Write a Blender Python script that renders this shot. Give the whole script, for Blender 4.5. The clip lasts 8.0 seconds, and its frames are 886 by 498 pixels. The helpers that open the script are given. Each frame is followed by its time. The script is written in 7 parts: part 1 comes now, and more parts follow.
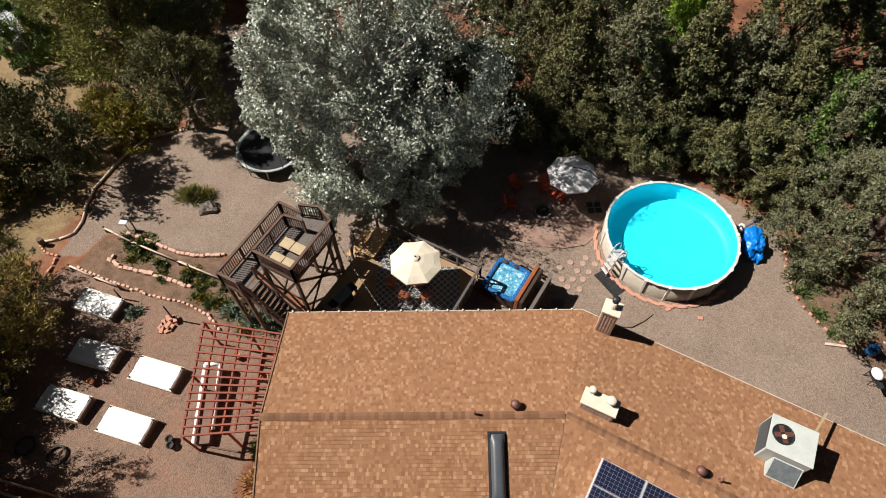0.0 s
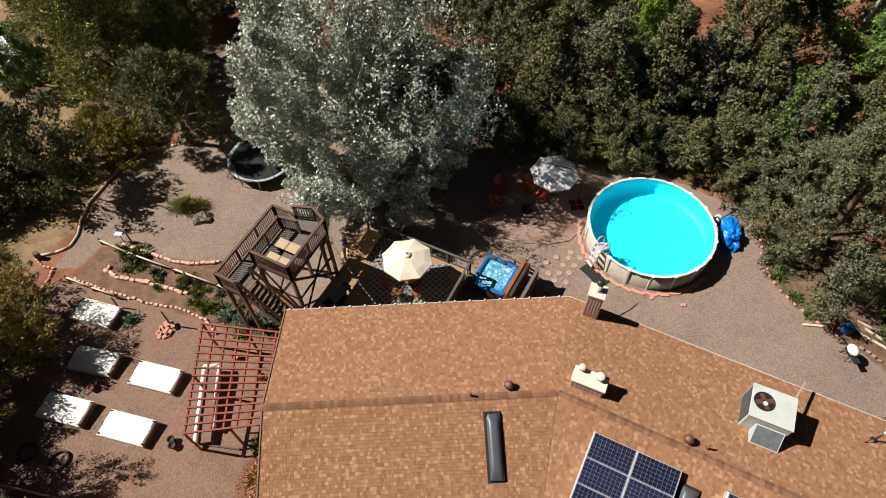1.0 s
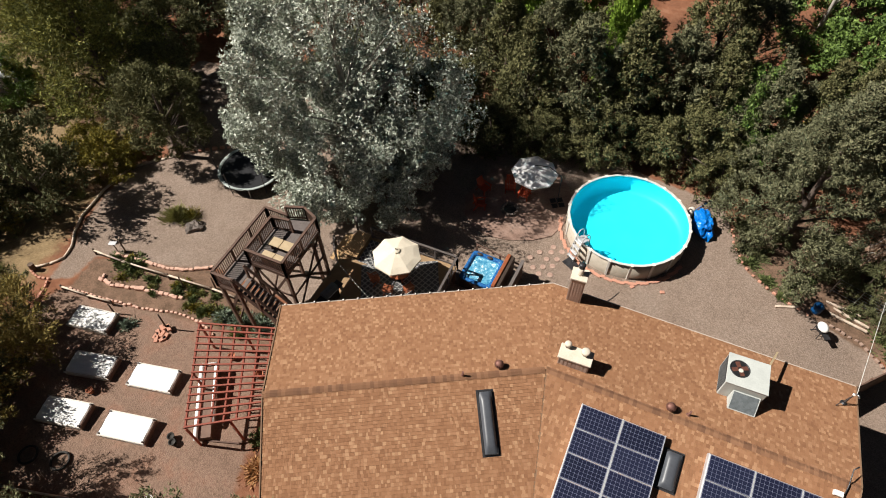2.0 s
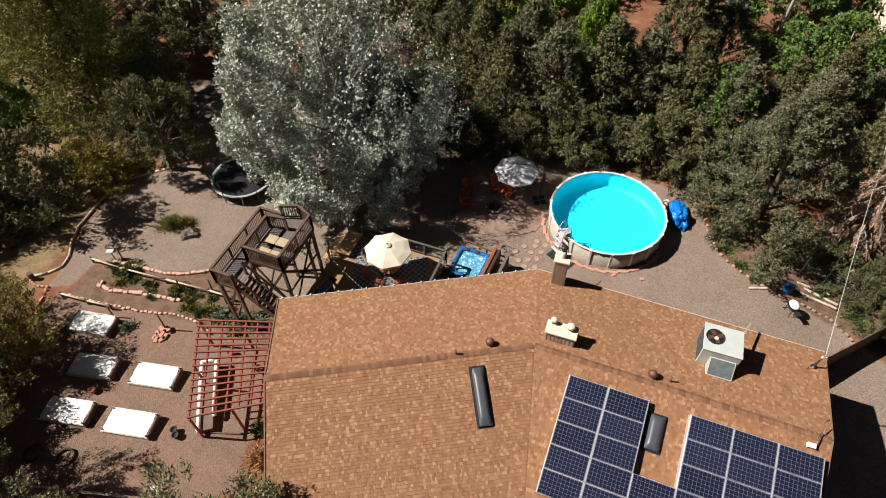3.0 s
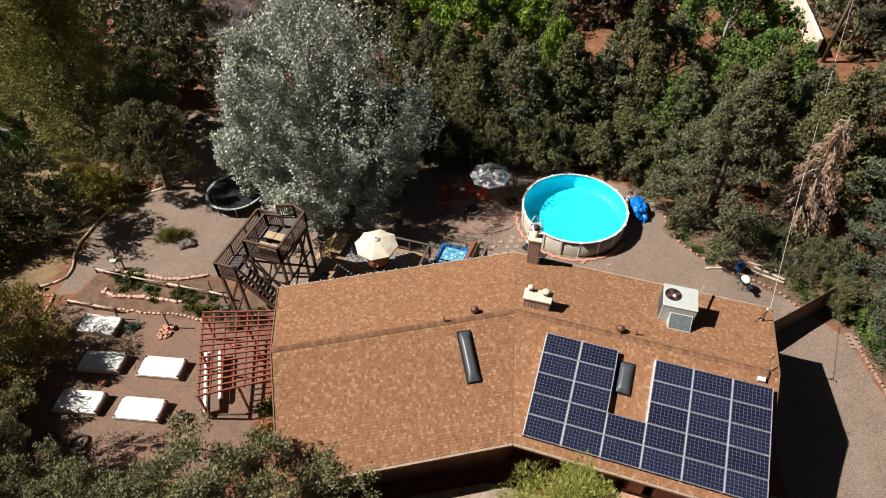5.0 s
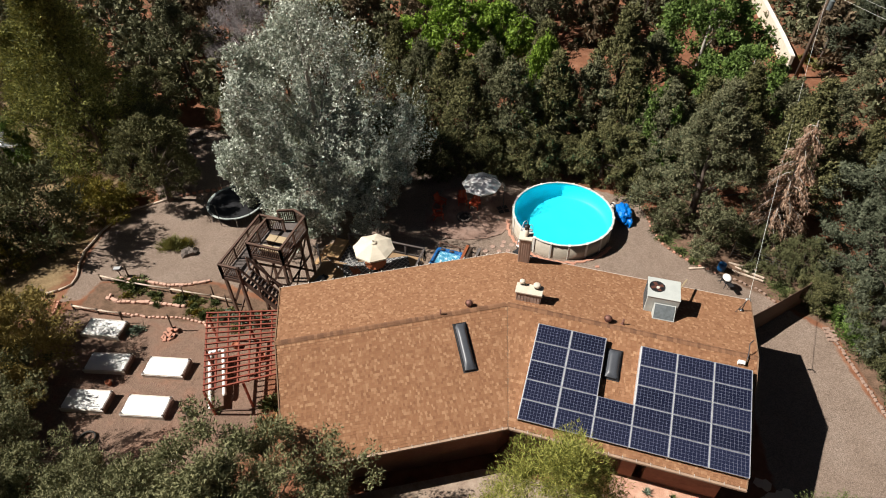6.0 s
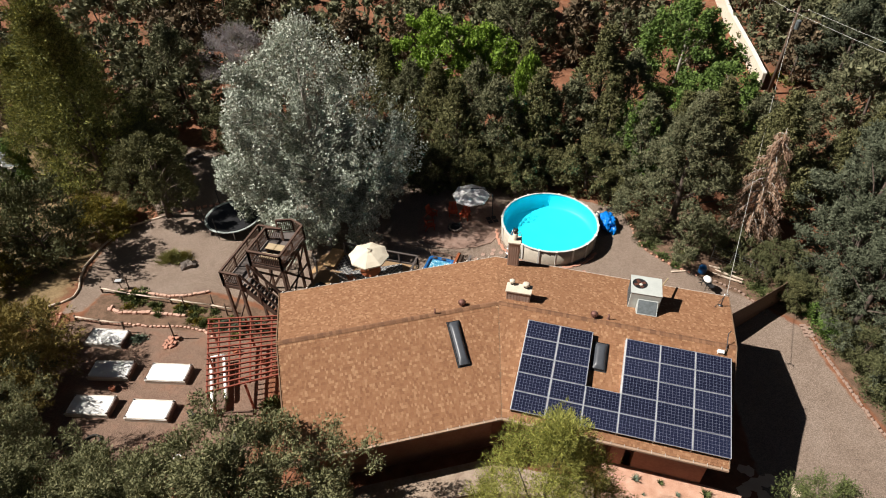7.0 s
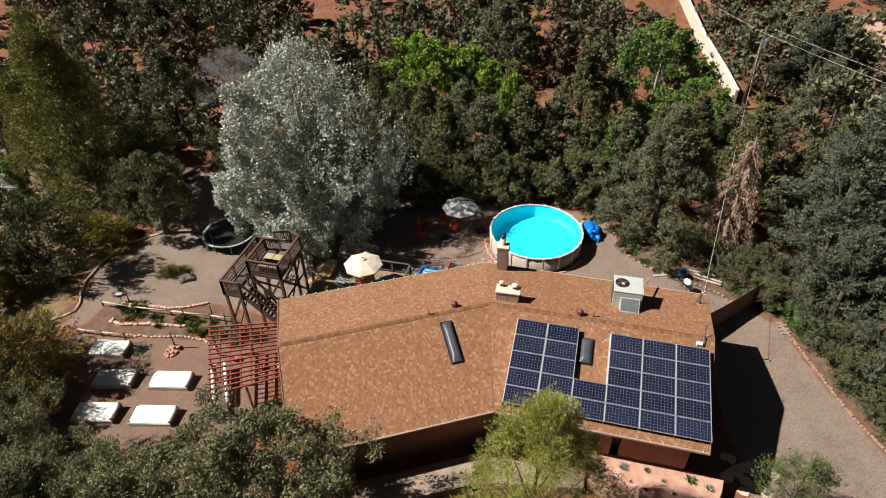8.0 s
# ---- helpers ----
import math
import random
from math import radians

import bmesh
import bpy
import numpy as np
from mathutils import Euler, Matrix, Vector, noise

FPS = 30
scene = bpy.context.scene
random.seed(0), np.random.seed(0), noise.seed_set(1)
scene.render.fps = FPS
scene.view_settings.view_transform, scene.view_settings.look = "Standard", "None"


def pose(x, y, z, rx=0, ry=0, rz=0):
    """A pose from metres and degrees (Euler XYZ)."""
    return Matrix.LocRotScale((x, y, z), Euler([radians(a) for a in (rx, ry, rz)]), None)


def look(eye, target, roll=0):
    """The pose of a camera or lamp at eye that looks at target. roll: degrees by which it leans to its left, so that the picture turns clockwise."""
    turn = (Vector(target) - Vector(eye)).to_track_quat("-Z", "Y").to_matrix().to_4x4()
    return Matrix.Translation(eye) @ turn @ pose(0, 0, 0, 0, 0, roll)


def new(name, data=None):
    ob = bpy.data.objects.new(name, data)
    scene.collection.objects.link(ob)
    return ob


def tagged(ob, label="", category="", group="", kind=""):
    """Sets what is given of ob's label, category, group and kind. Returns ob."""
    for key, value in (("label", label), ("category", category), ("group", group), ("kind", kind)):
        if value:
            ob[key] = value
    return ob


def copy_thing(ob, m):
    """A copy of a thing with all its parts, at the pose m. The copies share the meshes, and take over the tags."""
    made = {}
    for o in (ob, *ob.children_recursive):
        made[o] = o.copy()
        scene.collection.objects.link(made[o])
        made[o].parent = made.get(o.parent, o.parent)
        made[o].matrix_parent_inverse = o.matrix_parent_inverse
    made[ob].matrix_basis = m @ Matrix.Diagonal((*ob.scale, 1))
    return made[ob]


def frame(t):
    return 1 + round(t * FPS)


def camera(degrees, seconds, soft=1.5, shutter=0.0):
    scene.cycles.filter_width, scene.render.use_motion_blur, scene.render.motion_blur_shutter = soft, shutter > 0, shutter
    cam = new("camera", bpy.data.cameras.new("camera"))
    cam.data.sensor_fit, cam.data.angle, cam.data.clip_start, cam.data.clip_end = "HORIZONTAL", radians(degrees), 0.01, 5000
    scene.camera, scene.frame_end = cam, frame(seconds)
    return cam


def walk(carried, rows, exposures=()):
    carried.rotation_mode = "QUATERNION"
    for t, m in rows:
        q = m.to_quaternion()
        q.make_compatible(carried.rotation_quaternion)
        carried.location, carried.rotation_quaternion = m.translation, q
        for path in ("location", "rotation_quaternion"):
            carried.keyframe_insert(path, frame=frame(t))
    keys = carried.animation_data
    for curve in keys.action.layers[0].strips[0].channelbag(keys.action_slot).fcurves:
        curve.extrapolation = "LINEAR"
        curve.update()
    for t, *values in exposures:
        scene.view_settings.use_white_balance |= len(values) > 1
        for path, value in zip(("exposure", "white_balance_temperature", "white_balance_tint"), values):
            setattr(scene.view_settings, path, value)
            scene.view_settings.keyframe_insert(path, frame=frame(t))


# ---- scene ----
cam = camera(72.8, 8.0, soft=1.0)
PATH = [
    (0, (-2.172, -7.832, 28.535), (-2.72, -6.88, 26.864), -1.4),
    (0.5, (-1.816, -8.613, 28.579), (-2.362, -7.624, 26.929), -1.5),
    (1, (-1.528, -9.441, 28.665), (-2.065, -8.413, 27.036), -1.5),
    (1.5, (-1.223, -10.351, 28.75), (-1.748, -9.282, 27.143), -1.3),
    (3, (-0.165, -13.515, 28.863), (-0.659, -12.328, 27.331), -1.4),
    (3.5, (0.131, -14.658, 28.929), (-0.35, -13.435, 27.422), -1.4),
    (4, (0.433, -15.764, 28.956), (-0.038, -14.507, 27.474), -1.3),
    (4.5, (0.731, -16.843, 28.974), (0.267, -15.553, 27.518), -1.3),
    (6, (1.395, -20.082, 29.053), (0.95, -18.691, 27.686), -1.0),
    (6.5, (1.58, -21.094, 29.076), (1.143, -19.669, 27.742), -0.9),
    (7, (1.775, -22.069, 29.171), (1.349, -20.613, 27.868), -1.0),
    (7.5, (1.947, -23.065, 29.282), (1.533, -21.579, 28.01), -1.0),
    (8, (2.125, -24.109, 29.344), (1.723, -22.591, 28.105), -1.1),
]
walk(cam, [(t, look(eye, target, roll)) for t, eye, target, roll in PATH], [(0.0, 0.71), (8.0, 0.71)])

# ---- light ----
SUN_EL, SUN_AZ = 47.0, 17.0          # degrees; shadows fall towards SUN_AZ, anticlockwise from +x
world = bpy.data.worlds.new("world")
scene.world = world
world.use_nodes = True
wn = world.node_tree.nodes
sky = wn.new("ShaderNodeTexSky")
sky.sky_type, sky.sun_disc = "NISHITA", False
sky.sun_elevation, sky.sun_rotation = radians(SUN_EL), radians(270 - SUN_AZ)
wn["Background"].inputs["Strength"].default_value = 0.0085
world.node_tree.links.new(sky.outputs[0], wn["Background"].inputs["Color"])
sun = new("sun", bpy.data.lights.new("sun", "SUN"))
sun.data.energy, sun.data.angle, sun.data.color = 5.0, radians(0.53), (1.0, 0.95, 0.88)
_a, _e = radians(SUN_AZ), radians(SUN_EL)
sun.matrix_world = look((0, 0, 60), Vector((0, 0, 60)) + Vector((math.cos(_a) * math.cos(_e), math.sin(_a) * math.cos(_e), -math.sin(_e))))

# ---- materials ----
def mat(name, colors, scale=1.0, rough=0.8, bump=0.0, bump_scale=40.0, metal=0.0, island=None, spec=0.3, stretch=(1, 1, 1), obj_random=0.0, fine=8.0, fine_amt=0.35, translucent=0.0, coat=0.0, space="Object"):
    """colors: list of linear rgb, spread over two scales of noise; island: colours picked by separate piece."""
    m = bpy.data.materials.new(name)
    m.use_nodes = True
    nt = m.node_tree
    N, L = nt.nodes, nt.links
    b = N["Principled BSDF"]
    tc = N.new("ShaderNodeTexCoord")
    mp = N.new("ShaderNodeMapping")
    mp.inputs["Scale"].default_value = stretch
    src = tc.outputs["Object"]
    if space == "World":
        src = N.new("ShaderNodeNewGeometry").outputs["Position"]
    L.new(src, mp.inputs["Vector"])
    n1 = N.new("ShaderNodeTexNoise")
    n1.inputs["Scale"].default_value, n1.inputs["Detail"].default_value = scale, 5
    n2 = N.new("ShaderNodeTexNoise")
    n2.inputs["Scale"].default_value, n2.inputs["Detail"].default_value = scale * fine, 3
    L.new(mp.outputs[0], n1.inputs["Vector"])
    L.new(mp.outputs[0], n2.inputs["Vector"])
    mixn = N.new("ShaderNodeMix")
    mixn.inputs["Factor"].default_value = fine_amt
    L.new(n1.outputs["Fac"], mixn.inputs["A"])
    L.new(n2.outputs["Fac"], mixn.inputs["B"])
    fac = mixn.outputs["Result"]
    if island:
        geo = N.new("ShaderNodeNewGeometry")
        r = geo.outputs["Random Per Island"]
        if obj_random:
            oi = N.new("ShaderNodeObjectInfo")
            r = oi.outputs["Random"]
        mi = N.new("ShaderNodeMix")
        mi.inputs["Factor"].default_value = island
        L.new(fac, mi.inputs["A"])
        L.new(r, mi.inputs["B"])
        fac = mi.outputs["Result"]
        lo, hi = 0.5 - 0.18 * (1 - island) - 0.5 * island, 0.5 + 0.18 * (1 - island) + 0.5 * island
    else:
        lo, hi = 0.33, 0.67
    ramp = N.new("ShaderNodeValToRGB")
    els = ramp.color_ramp.elements
    k = len(colors)
    while len(els) < k:
        els.new(0.5)
    for i, c in enumerate(colors):
        els[i].position = lo + (hi - lo) * (i / max(1, k - 1))
        els[i].color = (*c, 1)
    L.new(fac, ramp.inputs["Fac"])
    L.new(ramp.outputs["Color"], b.inputs["Base Color"])
    b.inputs["Roughness"].default_value = rough
    b.inputs["Metallic"].default_value = metal
    b.inputs["Specular IOR Level"].default_value = spec
    b.inputs["Coat Weight"].default_value = coat
    if bump:
        nb = N.new("ShaderNodeTexNoise")
        nb.inputs["Scale"].default_value, nb.inputs["Detail"].default_value = bump_scale, 4
        L.new(mp.outputs[0], nb.inputs["Vector"])
        bp = N.new("ShaderNodeBump")
        bp.inputs["Strength"].default_value, bp.inputs["Distance"].default_value = bump, 0.05
        L.new(nb.outputs["Fac"], bp.inputs["Height"])
        L.new(bp.outputs["Normal"], b.inputs["Normal"])
    if translucent:
        tr = N.new("ShaderNodeBsdfTranslucent")
        L.new(ramp.outputs["Color"], tr.inputs["Color"])
        mx = N.new("ShaderNodeMixShader")
        mx.inputs[0].default_value = translucent
        out = N["Material Output"]
        L.new(b.outputs[0], mx.inputs[1])
        L.new(tr.outputs[0], mx.inputs[2])
        L.new(mx.outputs[0], out.inputs["Surface"])
    return m


M = {}
M["shingle"] = mat("shingle", [(0.205, 0.097, 0.048), (0.245, 0.119, 0.060), (0.260, 0.128, 0.065), (0.272, 0.136, 0.070), (0.295, 0.152, 0.081), (0.385, 0.222, 0.123)], 1.2, 0.9, 0.4, 60, island=0.93)
M["shingle_piece"] = mat("shingle_piece", [(0.205, 0.097, 0.048), (0.245, 0.119, 0.060), (0.260, 0.128, 0.065), (0.272, 0.136, 0.070), (0.295, 0.152, 0.081), (0.385, 0.222, 0.123)], 1.2, 0.9, 0.4, 60, island=0.93, obj_random=1)
M["ridge_cap"] = mat("ridge_cap", [(0.165, 0.084, 0.049), (0.225, 0.114, 0.062), (0.29, 0.153, 0.086)], 1.5, 0.9, 0.4, 60, island=0.8, obj_random=1)
M["roof_board"] = mat("roof_board", [(0.17, 0.10, 0.06), (0.24, 0.15, 0.09)], 2, 0.8)
M["stucco"] = mat("stucco", [(0.26, 0.115, 0.075), (0.31, 0.145, 0.095), (0.35, 0.17, 0.115)], 0.8, 0.9, 0.35, 60)
M["trim"] = mat("trim", [(0.62, 0.57, 0.50), (0.74, 0.70, 0.64)], 3, 0.6)
M["drip"] = mat("drip", [(0.36, 0.31, 0.26), (0.50, 0.44, 0.38)], 3, 0.5)
M["gutter"] = mat("gutter", [(0.30, 0.20, 0.14), (0.40, 0.28, 0.20)], 3, 0.5)
M["siding"] = mat("siding", [(0.33, 0.23, 0.185), (0.43, 0.32, 0.265), (0.50, 0.385, 0.32)], 2, 0.8, 0.2, 30, stretch=(1, 1, 0.1))
M["cream"] = mat("cream", [(0.54, 0.47, 0.37), (0.66, 0.58, 0.48)], 2, 0.7, 0.1, 40)
M["rust"] = mat("rust", [(0.10, 0.045, 0.03), (0.19, 0.09, 0.07), (0.24, 0.13, 0.11)], 8, 0.6, metal=0.4)
M["ac_paint"] = mat("ac_paint", [(0.40, 0.42, 0.40), (0.50, 0.52, 0.49)], 2, 0.45)
M["ac_dark"] = mat("ac_dark", [(0.10, 0.115, 0.12), (0.17, 0.19, 0.20)], 6, 0.6, metal=0.3)
M["fan"] = mat("fan", [(0.07, 0.028, 0.02), (0.13, 0.05, 0.035)], 6, 0.6)
M["black"] = mat("black", [(0.010, 0.010, 0.011), (0.022, 0.022, 0.024)], 3, 0.5)
M["dark_metal"] = mat("dark_metal", [(0.03, 0.03, 0.032), (0.06, 0.06, 0.065)], 4, 0.4, metal=0.5)
M["alu"] = mat("alu", [(0.52, 0.53, 0.55), (0.64, 0.65, 0.66)], 5, 0.4, metal=0.4)
M["cell"] = mat("cell", [(0.009, 0.011, 0.024), (0.012, 0.014, 0.032), (0.015, 0.018, 0.040)], 1.4, 0.18, island=0.75, spec=0.5, obj_random=1)
M["grid_line"] = mat("grid_line", [(0.10, 0.108, 0.16), (0.14, 0.148, 0.21)], 5, 0.4)
M["dome"] = mat("dome", [(0.050, 0.054, 0.064), (0.070, 0.076, 0.088)], 2, 0.42, spec=0.5)
M["wood_dark"] = mat("wood_dark", [(0.060, 0.034, 0.024), (0.115, 0.068, 0.050), (0.19, 0.120, 0.088)], 3, 0.75, 0.2, 30, island=0.4, stretch=(1, 1, 1))
M["wood_grey"] = mat("wood_grey", [(0.060, 0.048, 0.043), (0.10, 0.084, 0.078), (0.15, 0.125, 0.115)], 3, 0.8, 0.2, 30, island=0.4)
# deck boards with the shade over the floor put into their colour
M["deck_floor_shade"] = mat("deck_floor_shade", [(0.15, 0.10, 0.060), (0.23, 0.15, 0.085), (0.33, 0.215, 0.115)], 0.5, 0.75, 0.2, 30, island=0.3, space="World")
M["deck"] = mat("deck", [(0.33, 0.20, 0.095), (0.43, 0.27, 0.13), (0.52, 0.34, 0.18)], 2, 0.7, 0.2, 30, island=0.5)
M["bench_top"] = mat("bench_top", [(0.36, 0.27, 0.16), (0.46, 0.36, 0.23)], 3, 0.7)
M["redwood"] = mat("redwood", [(0.17, 0.040, 0.024), (0.24, 0.062, 0.038), (0.30, 0.090, 0.056)], 3, 0.7, 0.2, 30, island=0.35)
M["orange_wood"] = mat("orange_wood", [(0.22, 0.062, 0.025), (0.31, 0.10, 0.045)], 4, 0.5, 0.1, 30)
M["log"] = mat("log", [(0.36, 0.27, 0.20), (0.52, 0.42, 0.33), (0.62, 0.52, 0.42)], 5, 0.85, 0.4, 30)
M["post"] = mat("post", [(0.08, 0.055, 0.04), (0.16, 0.11, 0.08)], 5, 0.85, 0.3, 30)
M["stone"] = mat("stone", [(0.42, 0.23, 0.17), (0.55, 0.34, 0.26), (0.62, 0.44, 0.35)], 3, 0.9, 0.4, 25, island=0.4)
M["brick"] = mat("brick", [(0.34, 0.14, 0.09), (0.46, 0.23, 0.16), (0.54, 0.33, 0.25)], 4, 0.9, 0.4, 30, island=0.5)
M["pane"] = mat("pane", [(0.22, 0.24, 0.25), (0.34, 0.36, 0.37)], 2, 0.25, spec=0.6)
M["pale_dirt"] = mat("pale_dirt", [(0.20, 0.14, 0.105), (0.30, 0.225, 0.17), (0.38, 0.30, 0.235)], 0.9, 0.95, 0.5, 30)
M["paver"] = mat("paver", [(0.27, 0.17, 0.13), (0.36, 0.24, 0.19), (0.43, 0.31, 0.25)], 3, 0.9, 0.4, 25)
M["rock"] = mat("rock", [(0.07, 0.058, 0.05), (0.14, 0.115, 0.10), (0.24, 0.20, 0.17)], 4, 0.9, 0.6, 10)
M["flag"] = mat("flag", [(0.48, 0.36, 0.26), (0.62, 0.50, 0.38)], 2, 0.9, 0.3, 20, island=0.4)
M["patio"] = mat("patio", [(0.17, 0.105, 0.08), (0.24, 0.155, 0.12), (0.29, 0.20, 0.16)], 1.2, 0.9, 0.3, 20)
M["white"] = mat("white", [(0.74, 0.73, 0.70), (0.84, 0.83, 0.81)], 1.5, 0.6, 0.08, 6)
M["white_box"] = mat("white_box", [(0.55, 0.50, 0.43), (0.66, 0.60, 0.53)], 2, 0.7)
M["canvas"] = mat("canvas", [(0.72, 0.64, 0.50), (0.80, 0.72, 0.58)], 1.2, 0.8, 0.05, 12, translucent=0.18)
M["canvas_white"] = mat("canvas_white", [(0.80, 0.78, 0.79), (0.88, 0.86, 0.87)], 1.2, 0.8, 0.05, 12, translucent=0.15)
M["pool_wall"] = mat("pool_wall", [(0.34, 0.30, 0.24), (0.46, 0.41, 0.34)], 2, 0.5)
M["pool_rim"] = mat("pool_rim", [(0.46, 0.45, 0.42), (0.60, 0.59, 0.55)], 3, 0.5)
M["liner"] = mat("liner", [(0.020, 0.66, 0.80), (0.030, 0.70, 0.84)], 0.7, 0.5)
M["barrel"] = mat("barrel", [(0.006, 0.05, 0.15), (0.012, 0.08, 0.22)], 3, 0.4)
M["tarp"] = mat("tarp", [(0.0, 0.10, 0.42), (0.005, 0.19, 0.62)], 3, 0.3, 0.3, 8)
M["tub"] = mat("tub", [(0.010, 0.055, 0.17), (0.018, 0.10, 0.29), (0.05, 0.20, 0.44)], 9, 0.2, spec=0.5)
M["tub_dark"] = mat("tub_dark", [(0.035, 0.022, 0.016), (0.06, 0.04, 0.03)], 4, 0.6)
M["foam"] = mat("foam", [(0.03, 0.16, 0.30), (0.06, 0.25, 0.40), (0.16, 0.40, 0.54), (0.88, 0.94, 0.96)], 4.2, 0.12, 0.5, 9, fine=3.0)
M["rug"] = mat("rug", [(0.08, 0.08, 0.083), (0.12, 0.12, 0.124)], 4, 0.95)
M["rug_line"] = mat("rug_line", [(0.33, 0.32, 0.30), (0.40, 0.39, 0.37)], 4, 0.95)
M["terracotta"] = mat("terracotta", [(0.30, 0.10, 0.05), (0.40, 0.16, 0.09)], 5, 0.8)
M["red_chair"] = mat("red_chair", [(0.34, 0.05, 0.02), (0.42, 0.08, 0.035)], 4, 0.6)
M["mulch"] = mat("mulch", [(0.42, 0.22, 0.145), (0.52, 0.30, 0.21), (0.60, 0.39, 0.29)], 2, 0.95, 0.6, 40)
M["kerb"] = mat("kerb", [(0.20, 0.13, 0.10), (0.29, 0.20, 0.155), (0.38, 0.28, 0.22)], 3, 0.9, 0.4, 25, island=0.4)
M["concrete"] = mat("concrete", [(0.34, 0.30, 0.26), (0.44, 0.40, 0.35)], 1, 0.9, 0.2, 30)
M["rubber"] = mat("rubber", [(0.02, 0.018, 0.016), (0.05, 0.045, 0.04)], 5, 0.8)
M["steel"] = mat("steel", [(0.45, 0.45, 0.46), (0.60, 0.60, 0.62)], 4, 0.3, metal=0.9)
M["bark"] = mat("bark", [(0.07, 0.05, 0.04), (0.15, 0.115, 0.095)], 4, 0.9, 0.5, 20)
M["bark_pale"] = mat("bark_pale", [(0.26, 0.23, 0.20), (0.42, 0.39, 0.35)], 4, 0.8, 0.3, 20)
M["rim_pad"] = mat("rim_pad", [(0.26, 0.30, 0.28), (0.38, 0.42, 0.40)], 4, 0.6)
M["tile_roof"] = mat("tile_roof", [(0.36, 0.22, 0.16), (0.48, 0.31, 0.23)], 2, 0.9, island=0.4)

LEAF = dict(
    silver=[(0.155, 0.182, 0.135), (0.30, 0.33, 0.265), (0.48, 0.51, 0.43), (0.76, 0.77, 0.68)],
    juniper=[(0.054, 0.056, 0.022), (0.108, 0.110, 0.044), (0.176, 0.170, 0.072), (0.265, 0.242, 0.114)],
    jungrey=[(0.066, 0.071, 0.037), (0.128, 0.133, 0.070), (0.196, 0.196, 0.108), (0.285, 0.272, 0.156)],
    frond=[(0.075, 0.080, 0.036), (0.145, 0.150, 0.070), (0.225, 0.222, 0.110), (0.32, 0.305, 0.160)],
    dark=[(0.042, 0.046, 0.020), (0.076, 0.080, 0.034), (0.12, 0.118, 0.056)],
    pine=[(0.072, 0.083, 0.020), (0.156, 0.167, 0.037), (0.273, 0.274, 0.064), (0.403, 0.388, 0.105)],
    pinedark=[(0.034, 0.040, 0.014), (0.075, 0.080, 0.022), (0.15, 0.15, 0.038), (0.30, 0.29, 0.080)],
    tuft=[(0.17, 0.17, 0.055), (0.29, 0.28, 0.10), (0.42, 0.40, 0.17)],
    green=[(0.045, 0.074, 0.020), (0.090, 0.145, 0.034), (0.150, 0.230, 0.052), (0.23, 0.33, 0.088)],
    lime=[(0.095, 0.160, 0.020), (0.185, 0.290, 0.036), (0.29, 0.42, 0.060)],
    yellow=[(0.085, 0.080, 0.014), (0.190, 0.160, 0.024), (0.33, 0.255, 0.040)],
    olive=[(0.081, 0.086, 0.027), (0.169, 0.171, 0.057), (0.267, 0.261, 0.096), (0.364, 0.335, 0.136)],
    blue=[(0.056, 0.070, 0.042), (0.104, 0.120, 0.074), (0.160, 0.178, 0.112), (0.235, 0.25, 0.165)],
    tamarisk=[(0.10, 0.078, 0.018), (0.22, 0.170, 0.045), (0.36, 0.275, 0.085)],
    dead=[(0.26, 0.160, 0.102), (0.42, 0.275, 0.19), (0.56, 0.41, 0.305)],
    grey=[(0.20, 0.170, 0.170), (0.31, 0.275, 0.275), (0.42, 0.385, 0.385)],
    brown=[(0.091, 0.065, 0.039), (0.163, 0.120, 0.073), (0.247, 0.182, 0.114)],
    garden=[(0.050, 0.066, 0.022), (0.105, 0.128, 0.043), (0.18, 0.205, 0.074)],
    sage=[(0.11, 0.15, 0.10), (0.20, 0.250, 0.18), (0.31, 0.36, 0.27)],
    ochre=[(0.22, 0.10, 0.035), (0.39, 0.20, 0.08), (0.52, 0.30, 0.14)],
)
LEAF_DEPTH = dict(silver=1.04, juniper=0.86, jungrey=0.84, blue=0.68, dark=1.25, pinedark=1.45, brown=0.85, yellow=0.9, pine=1.1)
for k, c in LEAF.items():
    c = [tuple(v * LEAF_DEPTH.get(k, 0.92) for v in q) for q in c]
    M["leaf_" + k] = mat("leaf_" + k, c, 0.9, 0.55 if k in ("silver", "green", "lime") else 0.75, island=0.65, spec=0.35 if k == "silver" else 0.2, translucent=0.10)


# ---- builders ----
def part(name, bm, material, parent=None, label="", smooth=False):
    me = bpy.data.meshes.new(name)
    bm.normal_update()
    bm.to_mesh(me)
    bm.free()
    if material:
        me.materials.append(M[material] if isinstance(material, str) else material)
    if smooth:
        me.polygons.foreach_set("use_smooth", [True] * len(me.polygons))
    ob = new(name, me)
    if parent:
        ob.parent = parent
    if label:
        tagged(ob, label)
    return ob


def thing(name, label, category, m=None, group="", kind=""):
    ob = new(name)
    ob.empty_display_size = 0.2
    if m is not None:
        ob.matrix_basis = m
    return tagged(ob, label, category, group, kind)


